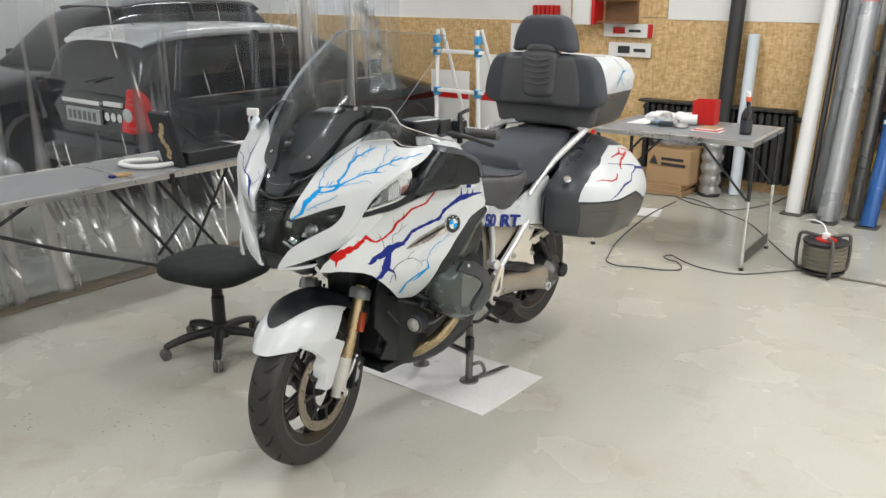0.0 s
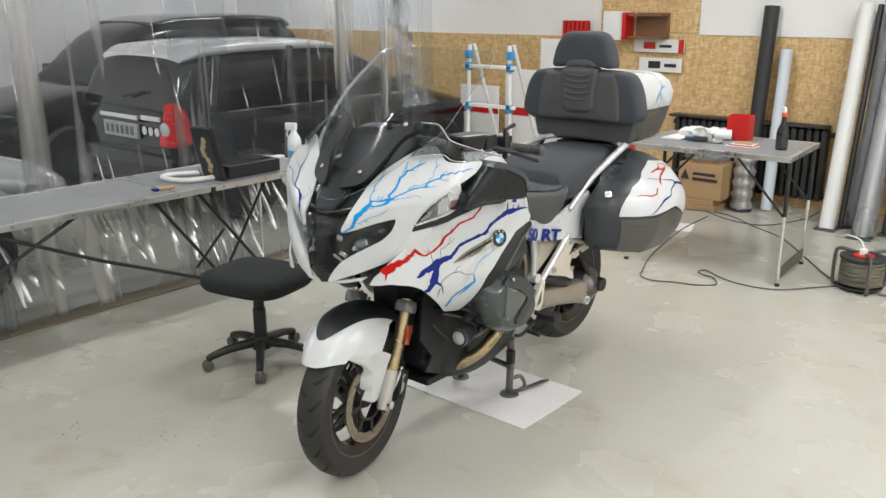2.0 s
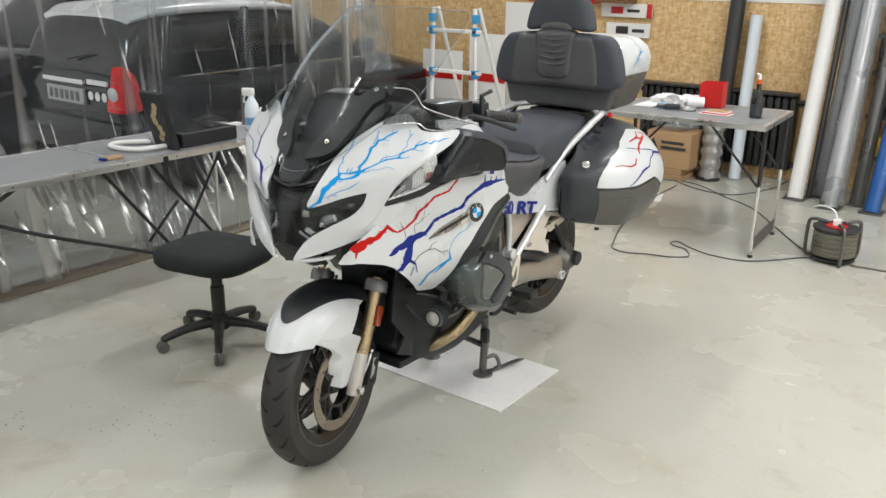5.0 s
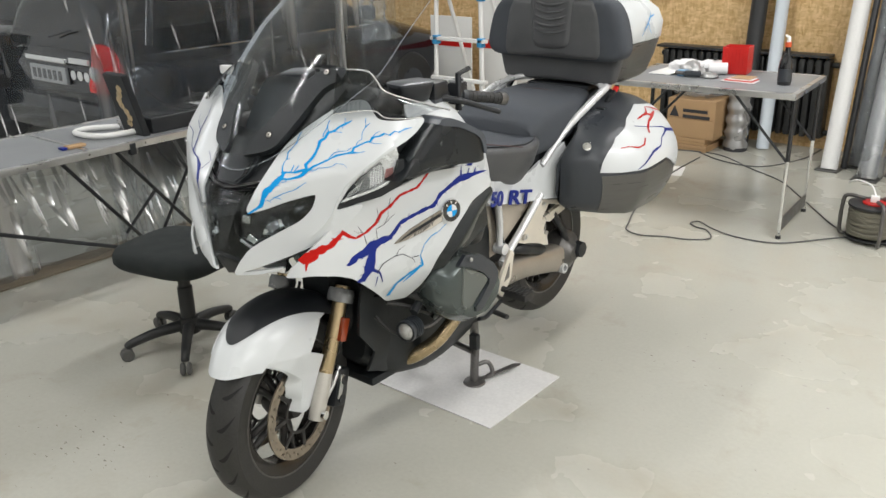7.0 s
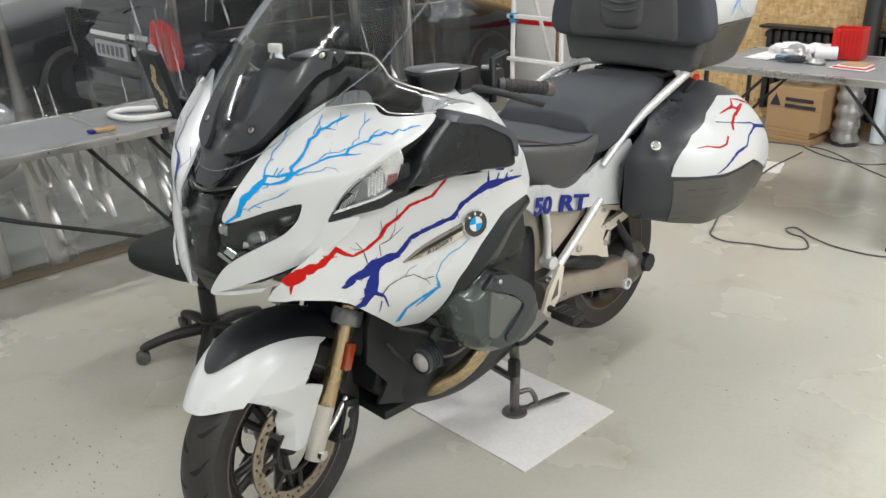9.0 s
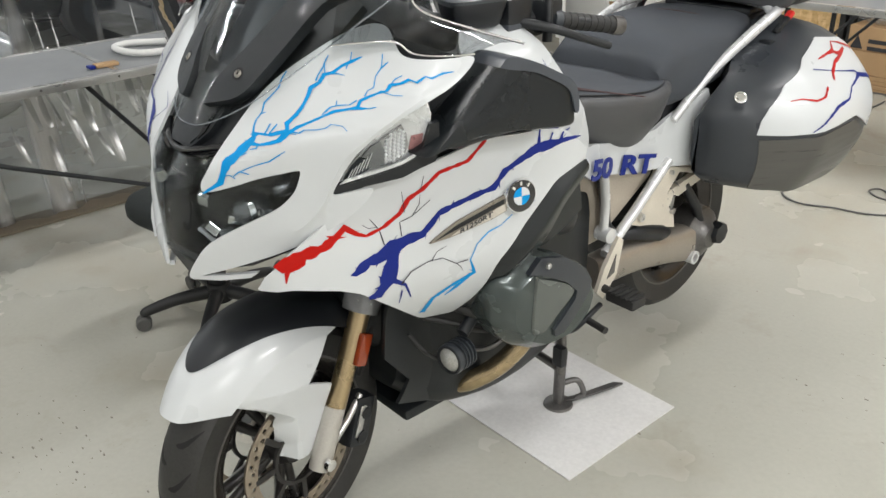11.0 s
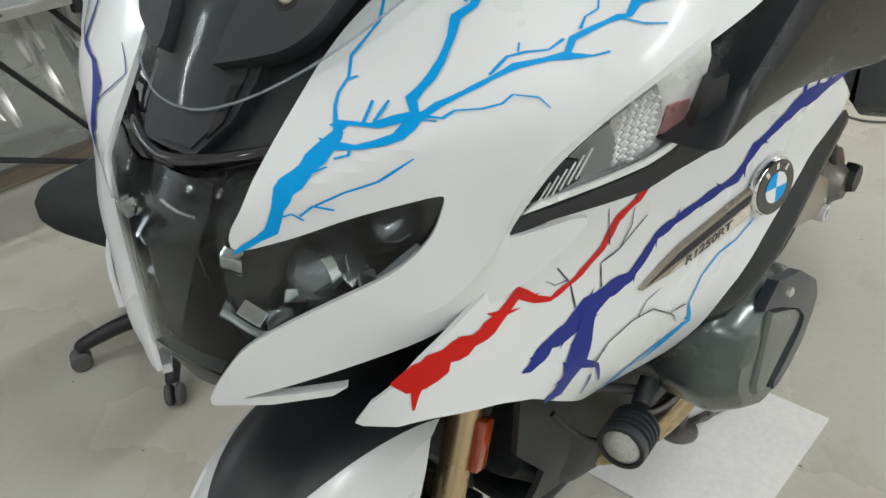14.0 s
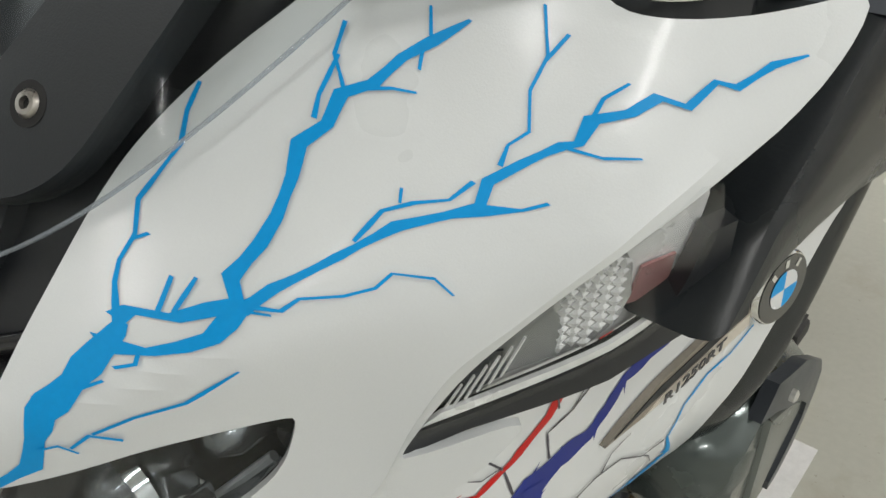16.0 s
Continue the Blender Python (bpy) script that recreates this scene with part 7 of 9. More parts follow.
rear("case_foot", tube([(0.0, 1.75, 1.03), (0.0, 1.75, 1.07)], 0.02, 10), M_BLACK, "", 40, case_base)
for path in ([(1.80, 1.25, 0.002), (1.83, 1.28, 0.006), (1.86, 1.30, 0.004), (1.89, 1.32, 0.007), (1.93, 1.325, 0.002)], [(1.86, 1.30, 0.004), (1.87, 1.27, 0.003), (1.90, 1.25, 0.001)], [(1.89, 1.32, 0.004), (1.90, 1.34, 0.002)]):
    rear("case_decal", bolt(bmesh.new(), path, lambda y, z: Vector((0.3165 - 0.30 * max(0.0, z - 1.29), y, z)), 0.002), M_BLUE, "thin pale blue lightning decal", 60, case_base)

# ---- handlebar ----
for sx in (-1, 1):
    b = tube([(sx * 0.10, 0.40, 1.20), (sx * 0.20, 0.47, 1.205), (sx * 0.29, 0.62, 1.185), (sx * 0.335, 0.74, 1.16)], 0.012, 10, 5)
    b.transform(Matrix.Rotation(radians(6), 4, "Z"))
    bar = part("handlebar", b, M_BLACK, bike, "black handlebar", 50)
    b = tube([(sx * 0.272, 0.585, 1.19), (sx * 0.335, 0.745, 1.158)], 0.0175, 16)
    b.transform(Matrix.Rotation(radians(6), 4, "Z"))
    grip = part("grip", b, M_RUBBER, bar, "black rubber grip", 50)
    for q in range(9):
        f = 0.06 + 0.10 * q
        p0 = Vector((sx * (0.272 + 0.063 * f), 0.585 + 0.16 * f, 1.19 - 0.032 * f))
        g = lathe([(0.0172, -0.003), (0.0186, -0.002), (0.0186, 0.002), (0.0172, 0.003), (0.0172, -0.003)], 16, Matrix.Rotation(radians(6), 4, "Z") @ Matrix.Translation(p0) @ Vector((sx * 0.063, 0.16, -0.032)).to_track_quat("Z", "Y").to_matrix().to_4x4())
        part("grip_rib", g, M_RUBBER, grip)
    b = lathe([(0.0, 0.0), (0.021, 0.0), (0.021, 0.025), (0.017, 0.03), (0.0, 0.03)], 20, Matrix.Rotation(radians(6), 4, "Z") @ Matrix.Translation((sx * 0.33, 0.735, 1.16)) @ Vector((sx * 0.063, 0.16, -0.032)).to_track_quat("Z", "Y").to_matrix().to_4x4())
    part("bar_weight", b, M_STEEL, bar, "", 40)
    b = tube([(sx * 0.235, 0.46, 1.205), (sx * 0.31, 0.53, 1.185), (sx * 0.345, 0.62, 1.15), (sx * 0.365, 0.675, 1.13)], [0.012, 0.010, 0.008, 0.009], 8, 5)
    b.transform(Matrix.Rotation(radians(6), 4, "Z"))
    part("brake_lever" if sx < 0 else "clutch_lever", b, M_BLACK, bar, "black lever", 50)
    b = box((sx * 0.19, 0.44, 1.19), (sx * 0.275, 0.52, 1.25), 0.012)
    add_box(b, (sx * 0.25, 0.545, 1.165), (sx * 0.295, 0.60, 1.235), 0.01)
    b.transform(Matrix.Rotation(radians(6), 4, "Z"))
    sw = part("switch_block", b, M_BLACK, bar, "black switch block", 40)
    for q in range(3):
        k = box((sx * 0.252, 0.552 + 0.016 * q, 1.234), (sx * 0.282, 0.563 + 0.016 * q, 1.243), 0.002)
        k.transform(Matrix.Rotation(radians(6), 4, "Z"))
        part("switch_button", k, M_GREYPL if q else M_SILVER, sw)
for sx in (-1, 1):
    m = Matrix.Rotation(radians(6), 4, "Z")
    res = part("fluid_reservoir", stack([(1.200, 0.028, -0.045, 0.045), (1.205, 0.034, -0.052, 0.052), (1.248, 0.044, -0.064, 0.064), (1.252, 0.043, -0.062, 0.062)], 5, 28), M_BLACK, bike, "black fluid reservoir on the handlebar", 40)
    for v in res.data.vertices:
        v.co = m @ (Vector((sx * 0.225, 0.385, 0)) + Matrix.Rotation(radians(-sx * 20), 4, "Z") @ v.co)
    cap = part("reservoir_lid", stack([(1.252, 0.046, -0.066, 0.066), (1.258, 0.046, -0.066, 0.066), (1.262, 0.038, -0.058, 0.058)], 5, 28), M_GREYPL, res, "grey reservoir lid", 40)
    for v in cap.data.vertices:
        v.co = m @ (Vector((sx * 0.225, 0.385, 0)) + Matrix.Rotation(radians(-sx * 20), 4, "Z") @ v.co)
    b = box((sx * 0.225, 0.44, 1.185), (sx * 0.275, 0.515, 1.20), 0.006)
    add_lathe(b, [(0.0, 0.006), (0.006, 0.006), (0.010, 0.003), (0.010, -0.006), (0.0, -0.006)], 16, pose(sx * 0.26, 0.47, 1.202))
    b.transform(m)
    part("lever_mount", b, M_CAP, bike, "grey lever mount", 40)
    b = tube([(sx * 0.287, 0.555, 1.15), (sx * 0.287, 0.555, 1.262), (sx * 0.30, 0.60, 1.275)], [0.011, 0.010, 0.008], 8)
    b.transform(m)
    part("switch_stalk", b, M_BLACK, bike, "", 50)
    b = lathe([(0.017, 0.0), (0.024, 0.002), (0.024, 0.02), (0.017, 0.022), (0.017, 0.0)], 20, Matrix.Translation((sx * 0.279, 0.575, 1.1915)) @ Vector((sx * 0.063, 0.16, -0.032)).to_track_quat("Z", "Y").to_matrix().to_4x4())
    b.transform(m)
    part("grip_ring", b, M_GREYPL, bike, "", 40)
part("instrument_housing", loft_sections(smooth_sections([(0.20, -0.2, 0.2, 1.15, 1.24), (0.28, -0.21, 0.21, 1.15, 1.26), (0.36, -0.19, 0.19, 1.15, 1.22)]), 20, 4), M_BLACK, bike, "black instrument housing", 50)
WING_TOP = [(0.185, 0.105, 1.335), (0.235, 0.165, 1.328), (0.250, 0.190, 1.30), (0.262, 0.215, 1.265), (0.325, 0.295, 1.228), (0.372, 0.360, 1.203)]
WING_LOW = [(0.240, 0.030, 1.232), (0.285, 0.070, 1.238), (0.315, 0.110, 1.236), (0.330, 0.135, 1.215), (0.352, 0.190, 1.205), (0.375, 0.235, 1.205)]
for sx in (1, -1):
    b = bmesh.new()
    hi_l, lo_l = spline(WING_TOP, 5), spline(WING_LOW, 5)
    grid = [[p * (1 - f) + q * f + Vector((0, 0, 0.010 * math.sin(math.pi * f))) for f in (0, 0.25, 0.5, 0.75, 1)] for p, q in zip(hi_l, lo_l)]
    vs = [[b.verts.new(p) for p in row] for row in grid]
    for r0, r1 in zip(vs, vs[1:]):
        for k in range(4):
            b.faces.new((r0[k], r0[k + 1], r1[k + 1], r1[k]))
    bmesh.ops.solidify(b, geom=b.faces[:], thickness=0.003)
    wing = part("clear_deflector", b if sx > 0 else to_right(b), M_SMOKE, bike, "smoky acrylic wind deflector", 60)
    e = add_tube(tube(WING_TOP, 0.0026, 8, 5), WING_LOW, 0.0018, 8, 5)
    part("deflector_edge", e if sx > 0 else to_right(e), M_CHROME, wing, "bright polished deflector edge", 60)


# ---- materials of the loose things ----
M_CARTON = mat("cardboard", (0.42, 0.27, 0.14), 0.75, var=0.1, scale=5, fine=160, bump=0.15)
M_PAPER = mat("white_paper", (0.80, 0.80, 0.78), 0.6, var=0.04, scale=6, fine=200)
M_CLOTH = mat("white_cloth", (0.74, 0.74, 0.75), 0.85, var=0.08, scale=12, fine=260, bump=0.5)
M_MAT = mat("white_board", (0.66, 0.655, 0.65), 0.34, var=0.10, scale=5, fine=80, bump=0.03)
M_STOOL = mat("stool_fabric", (0.012, 0.016, 0.016), 0.9, var=0.25, scale=20, fine=700, bump=0.6)
M_STOOLPL = mat("stool_plastic", (0.016, 0.017, 0.018), 0.45, var=0.2, scale=10, fine=300)
M_DUSTY = mat("dusty_plastic", (0.10, 0.10, 0.095), 0.6, var=0.3, scale=14, fine=200)
M_TUBEWHITE = mat("white_roll", (0.74, 0.74, 0.73), 0.4, var=0.05, scale=3, fine=100)
M_TUBEBLUE = mat("blue_roll", (0.015, 0.10, 0.34), 0.22, 0.2, var=0.08, scale=4, fine=120, coat=0.5)
M_TUBESILVER = mat("silver_roll", (0.42, 0.42, 0.42), 0.3, 0.6, var=0.1, scale=4, fine=120)
M_TUBEGREY = mat("grey_roll", (0.13, 0.13, 0.125), 0.32, 0.5, var=0.12, scale=4, fine=120)
M_TUBEBLACK = mat("black_tube", (0.028, 0.029, 0.031), 0.45, var=0.15, scale=5, fine=160)
M_TUBEPALE = mat("pale_blue_tube", (0.62, 0.68, 0.74), 0.5, var=0.05, scale=5, fine=160)
M_CORD = mat("olive_cord", (0.16, 0.15, 0.115), 0.55, var=0.15, scale=12, fine=200)
M_GREYCORD = mat("grey_cord", (0.10, 0.10, 0.10), 0.55, var=0.15, scale=12, fine=200)
M_WRAP = clear("cling_wrap", (0.86, 0.87, 0.87), 0.12, 0.10, ripple=0.03, rough=0.12, ripple_scale=(30, 30, 14))
M_RADIATOR = mat("radiator_black", (0.02, 0.021, 0.021), 0.5, var=0.2, scale=8, fine=200)
M_CARBLACK = mat("car_black", (0.006, 0.008, 0.012), 0.12, var=0.15, scale=3, fine=60, coat=0.35, spec=0.35)
M_CARWHITE = mat("car_white_roof", (0.72, 0.72, 0.71), 0.25, var=0.03, scale=3, fine=60, coat=0.5)
M_CARGLASS = mat("dark_car_glass", (0.008, 0.010, 0.012), 0.16, var=0.1, scale=3, fine=60, rvar=0.02)
M_TAIL = mat("red_lens", (0.80, 0.012, 0.012), 0.12, var=0.30, scale=40, fine=160, coat=0.6, bump=0.4)
M_CARPALE = mat("pale_car_paint", (0.50, 0.485, 0.45), 0.22, var=0.04, scale=3, fine=300, coat=0.5)
M_HEADL = mat("headlamp_lens", (0.55, 0.56, 0.56), 0.12, 0.3, var=0.2, scale=40, fine=200, coat=0.8)
M_WOOD = mat("brown_wood", (0.20, 0.10, 0.045), 0.5, var=0.2, scale=9, fine=120, stretch=(1, 1, 9), bump=0.1)
# brown of the strip that darkens the floor at the curtain's foot
M_SHADE_BROWN = mat("dull_brown_shade", (0.185, 0.150, 0.105), 0.6, var=0.3, scale=5, fine=120, stretch=(1, 1, 6), bump=0.1)
M_LABEL = mat("blue_label", (0.16, 0.34, 0.55), 0.35, var=0.1, scale=20, fine=200)
M_SPRAY = mat("pale_blue_bottle", (0.70, 0.77, 0.82), 0.25, var=0.05, scale=10, fine=200, coat=0.3)
M_BRASS = mat("pale_brass", (0.56, 0.42, 0.24), 0.35, 0.5, var=0.3, scale=60, fine=300)
M_LADBLUE = mat("light_blue_plastic", (0.05, 0.30, 0.58), 0.4, var=0.08, scale=12, fine=200)
M_ORANGE = mat("orange_red", (0.62, 0.10, 0.03), 0.4, var=0.1, scale=20, fine=200)
M_BAR = mat("dark_print", (0.03, 0.03, 0.035), 0.5, var=0.1, scale=20, fine=200)
M_SCUFF = mat("scuff_dirt", (0.16, 0.145, 0.12), 0.7, var=0.4, scale=30, fine=200)
M_YELLOW = mat("yellow_box", (0.55, 0.36, 0.04), 0.5, var=0.15, scale=12, fine=200)

# ---- back wall: chipboard and white panels ----
tagged(part("trim", box((-2.19, BACK_Y - 0.022, 0.0), (5.1, BACK_Y - 0.003, 1.45)), M_OSB), "golden oriented strand board wall lining", "wall panel", kind="structure")
tagged(part("trim", box((-2.19, BACK_Y - 0.022, 1.455), (-1.19, BACK_Y - 0.003, 2.1)), M_OSB), "golden oriented strand board wall lining", "wall panel", kind="structure")
tagged(part("trim", box((-1.18, BACK_Y - 0.034, 1.44), (5.1, BACK_Y - 0.004, 3.5)), M_WALL), "white wall panel above the strand board", "wall panel", kind="structure")
tagged(part("trim", box((-7.9, BACK_Y - 0.022, 0.0), (-2.20, BACK_Y - 0.003, 1.40)), M_OSB), "strand board lining behind the curtain", "wall panel", kind="structure")


def simple(name, bm, material, label, category, smooth=40, group=""):
    return tagged(part(name, bm, material, None, "", smooth), label, category, group)


# radiator with fins
radiator = thing("radiator", "black ribbed column radiator on the back wall", "radiator")
for k in range(22):
    x = -1.30 + 0.062 * k
    part("fin", box((x, BACK_Y - 0.14, 0.10), (x + 0.045, BACK_Y - 0.03, 0.70), 0.014), M_RADIATOR, radiator, "", 40)
part("header_pipe", tube([(-1.33, BACK_Y - 0.08, 0.66), (0.10, BACK_Y - 0.08, 0.66)], 0.022, 10), M_RADIATOR, radiator, "", 40)
part("header_pipe", tube([(-1.33, BACK_Y - 0.08, 0.14), (0.10, BACK_Y - 0.08, 0.14)], 0.022, 10), M_RADIATOR, radiator, "", 40)
part("cover_board", box((-1.35, BACK_Y - 0.17, 0.715), (0.04, BACK_Y - 0.025, 0.735), 0.003), M_TUBEBLACK, radiator, "dark board on top", 40)

# boards and boxes on the wall shelf
simple("product_box", box((-2.05, 5.22, 1.385), (-1.87, 5.425, 1.64), 0.003), M_PAPER, "white and red flat product box standing upright", "box")
simple("product_box", box((-1.868, 5.25, 1.385), (-1.835, 5.425, 1.63), 0.003), M_REDPL, "red product box standing upright", "box")
shelf = thing("wall_shelf", "small brown wooden wall shelf", "shelf")
part("back", box((-1.80, 5.40, 1.28), (-1.47, 5.425, 1.63), 0.003), M_WOOD, shelf)
part("board", box((-1.80, 5.24, 1.40), (-1.47, 5.40, 1.42), 0.003), M_WOOD, shelf)
part("board", box((-1.80, 5.24, 1.60), (-1.47, 5.40, 1.62), 0.003), M_WOOD, shelf)
for z0, z1, x0, x1 in ((1.275, 1.395, -1.80, -1.30), (1.10, 1.225, -1.74, -1.31)):
    sg = thing("sample_board", "white sample board with dark and red printing", "sample board", group="sample boards")
    part("panel", box((x0, 5.385, z0), (x1, 5.40, z1), 0.002), M_PAPER, sg)
    part("print", box((x0 + 0.10, 5.381, z0 + 0.03), (x0 + 0.22, 5.384, z1 - 0.03)), M_REDPL if z0 > 1.2 else M_BAR, sg, "printed block")
    part("print", box((x0 + 0.26, 5.381, z0 + 0.045), (x0 + 0.38, 5.384, z1 - 0.05)), M_BAR, sg, "printed bars")
    part("end_stripe", box((x1 - 0.05, 5.380, z0), (x1 - 0.001, 5.3845, z1)), M_REDPL if z0 > 1.2 else M_PAPER, sg, "end stripe")
    part("bracket", box((x0 + 0.02, 5.40, z0 + 0.02), (x1 - 0.02, 5.4275, z0 + 0.05)), M_WOOD, sg)
for x0, x1, z0, z1, y, lab in ((-2.72, -2.20, 0.0, 1.38, 5.18, "large white panel leaning on the wall"), (-3.05, -2.62, 0.0, 1.08, 5.05, "white panel leaning on the wall with red edge"), (-3.6, -3.1, 0.0, 0.9, 5.0, "white panel leaning on the wall")):
    b = box((x0, y, z0), (x1, y + 0.012, z1), 0.002)
    pn = simple("foam_board", b, M_PAPER, lab, "foam board", group="foam boards")
    part("red_edge", box((x0, y - 0.004, 0.62), (x1, y - 0.001, 0.70)), M_REDPL, pn, "red stripe")
redrack = thing("red_crate", "red plastic crate on the wall", "crate")
for k in range(6):
    part("slat", box((-2.60 + 0.05 * k, 5.38, 1.39), (-2.565 + 0.05 * k, 5.40, 1.55), 0.004), M_REDPL, redrack)
part("back", box((-2.60, 5.40, 1.39), (-2.31, 5.427, 1.55), 0.004), M_REDPL, redrack)

# ---- rolls and tubes standing at the back wall ----
def roll(name, label, foot, top, r, material, plate=True, cat="roll"):
    t = thing(name, label, cat, group="rolls of film")
    part("core", tube([foot, top], r, 24), material, t, "", 40)
    b = tube([Vector(top) - 0.006 * (Vector(top) - Vector(foot)).normalized(), Vector(top) + 0.003 * (Vector(top) - Vector(foot)).normalized()], r * 0.62, 20)
    part("hollow_end", b, M_BAR, t, "dark hollow end", 40)
    if plate:
        part("end_plate", box((foot[0] - r * 1.35, foot[1] - r * 1.35, 0.0), (foot[0] + r * 1.35, foot[1] + r * 1.35, 0.012), 0.002), M_TUBEGREY, t, "grey square end plate", 40)
    return t


roll("film_roll", "tall white roll of film standing on end", (0.265, 4.83, 0.005), (0.235, 5.30, 1.70), 0.058, M_TUBEWHITE)
roll("film_roll", "thin black tube leaning beside the white roll", (0.345, 4.90, 0.005), (0.325, 5.32, 1.70), 0.022, M_TUBEBLACK, False)
wr = roll("film_roll", "dark roll wrapped in clear plastic", (0.40, 5.02, 0.005), (0.42, 5.33, 1.70), 0.055, M_TUBEGREY)
bm = tube([(0.41, 4.98, 0.03), (0.43, 5.15, 0.9), (0.44, 5.30, 1.76)], [0.075, 0.068, 0.085], 18, 5)
part("plastic_sleeve", bm, M_WRAP, wr, "crinkled clear sleeve", 180)
sl = roll("film_roll", "silver metallic roll of film with red band", (0.545, 4.72, 0.005), (0.52, 5.28, 1.69), 0.062, M_TUBESILVER)
part("red_band", tube([(0.5215, 5.247, 1.595), (0.521, 5.256, 1.62)], 0.0632, 24), M_REDPL, sl, "red band", 40)
bm = tube([(0.56, 4.72, 0.02), (0.55, 4.98, 0.8), (0.53, 5.26, 1.72)], [0.085, 0.074, 0.08], 18, 5)
part("plastic_sleeve", bm, M_WRAP, sl, "crinkled clear sleeve", 180)
roll("film_roll", "dark grey metallic roll of film", (0.69, 4.93, 0.005), (0.69, 5.32, 1.70), 0.052, M_TUBEGREY)
bl = roll("film_roll", "blue metallic roll of film standing on end", (0.83, 4.77, 0.005), (0.87, 5.28, 1.69), 0.058, M_TUBEBLUE)
part("white_tape", tube([(0.848, 4.99, 0.735), (0.849, 5.0, 0.765)], 0.0592, 24), M_PAPER, bl, "white tape band", 40)
roll("film_roll", "dark roll of film behind the blue one", (1.0, 5.06, 0.005), (1.03, 5.33, 1.68), 0.055, M_TUBEGREY)
roll("film_roll", "pale grey roll of film", (1.16, 4.9, 0.005), (1.17, 5.3, 1.68), 0.055, M_TUBESILVER)
roll("cardboard_tube", "tall black tube leaning on the wall", (-0.54, 5.22, 0.005), (-0.525, 5.36, 1.69), 0.062, M_TUBEBLACK, False, "tube")
roll("cardboard_tube", "pale bluish white tube leaning on the wall", (-0.335, 5.16, 0.005), (-0.36, 5.34, 1.34), 0.048, M_TUBEPALE, False, "tube")
bub = thing("bubble_wrap_roll", "crinkled roll of clear bubble wrap on the floor", "roll")
bm = bmesh.new()
rg = random.Random(5)
rings = []
for k in range(16):
    z = 0.02 + 0.03 * k
    rings.append([Vector((-0.50 + (0.085 + 0.012 * math.sin(k * 1.9) + rg.uniform(-0.006, 0.006)) * math.cos(a), 5.02 + (0.085 + 0.012 * math.sin(k * 1.9) + rg.uniform(-0.006, 0.006)) * math.sin(a), z)) for a in np.linspace(0, 2 * math.pi, 20, endpoint=False)])
part("wrap", add_rings(bm, rings), M_TUBESILVER, bub, "", 60)
part("base", tube([(-0.50, 5.02, 0.0), (-0.50, 5.02, 0.03)], 0.09, 20), M_BAR, bub, "", 40)

# metal shelf behind the rolls
rack = thing("metal_shelf", "dark metal shelf with boxes and tools", "shelf")
for x in (0.62, 1.75):
    for y in (5.20, 5.40):
        part("upright", box((x, y, 0.0), (x + 0.03, y + 0.02, 1.25), 0.002), M_TUBEBLACK, rack)
for z in (0.30, 0.62, 0.95, 1.22):
    part("board", box((0.60, 5.18, z), (1.80, 5.425, z + 0.03), 0.002), M_TUBEGREY, rack)
rg = random.Random(9)
for z in (0.33, 0.65, 0.98):
    x = 0.66
    while x < 1.65:
        w = rg.uniform(0.08, 0.18)
        simple("storage_box", box((x, 5.22, z + 0.001), (x + w, 5.40, z + rg.uniform(0.10, 0.24)), 0.004), rg.choice([M_TUBEGREY, M_YELLOW, M_REDPL, M_BAR, M_CARTON, M_BLACK]), "small storage box on the metal shelf", "box", group="shelf boxes")
        x += w + rg.uniform(0.01, 0.05)

# cartons under the table
for k, (lo, hi, lab) in enumerate((((-0.99, 4.80, 0.10), (-0.60, 5.10, 0.40), "brown cardboard carton with dark printed mark"), ((-0.97, 4.78, 0.0), (-0.64, 5.12, 0.048), "flat brown cardboard carton"), ((-0.98, 4.79, 0.05), (-0.66, 5.11, 0.098), "flat brown cardboard carton"))):
    c = thing("carton", lab, "carton", group="cartons")
    part("box", box(lo, hi, 0.004), M_CARTON, c)
    part("seam", box((lo[0], lo[1] - 0.0015, (lo[2] + hi[2]) / 2 - 0.002), (hi[0], lo[1] - 0.0002, (lo[2] + hi[2]) / 2)), M_WOOD, c)
    if k == 0:
        for q in range(2):
            part("printed_bar", box((-0.86, lo[1] - 0.004, 0.30 - 0.045 * q), (-0.66 + 0.02 * q, lo[1] - 0.002, 0.325 - 0.045 * q)), M_BAR, c, "dark printed bar")
        part("printed_mark", sheet([(-0.97, 0.26), (-0.89, 0.26), (-0.93, 0.345)], lambda x, z: Vector((x, 4.797, z)), 0.002, 0.05), M_BAR, c, "dark printed triangle")
bag = bmesh.new()
bmesh.ops.create_icosphere(bag, subdivisions=3, radius=1)
for v in bag.verts:
    n = 1 + 0.25 * noise.noise(v.co * 2.3)
    v.co = Vector((-0.80 + 0.20 * v.co.x * n, 4.94 + 0.13 * v.co.y * n, 0.455 + 0.06 * v.co.z * n))
simple("plastic_bag", bag, M_WRAP, "crumpled clear plastic bag lying on the carton", "bag", 180)

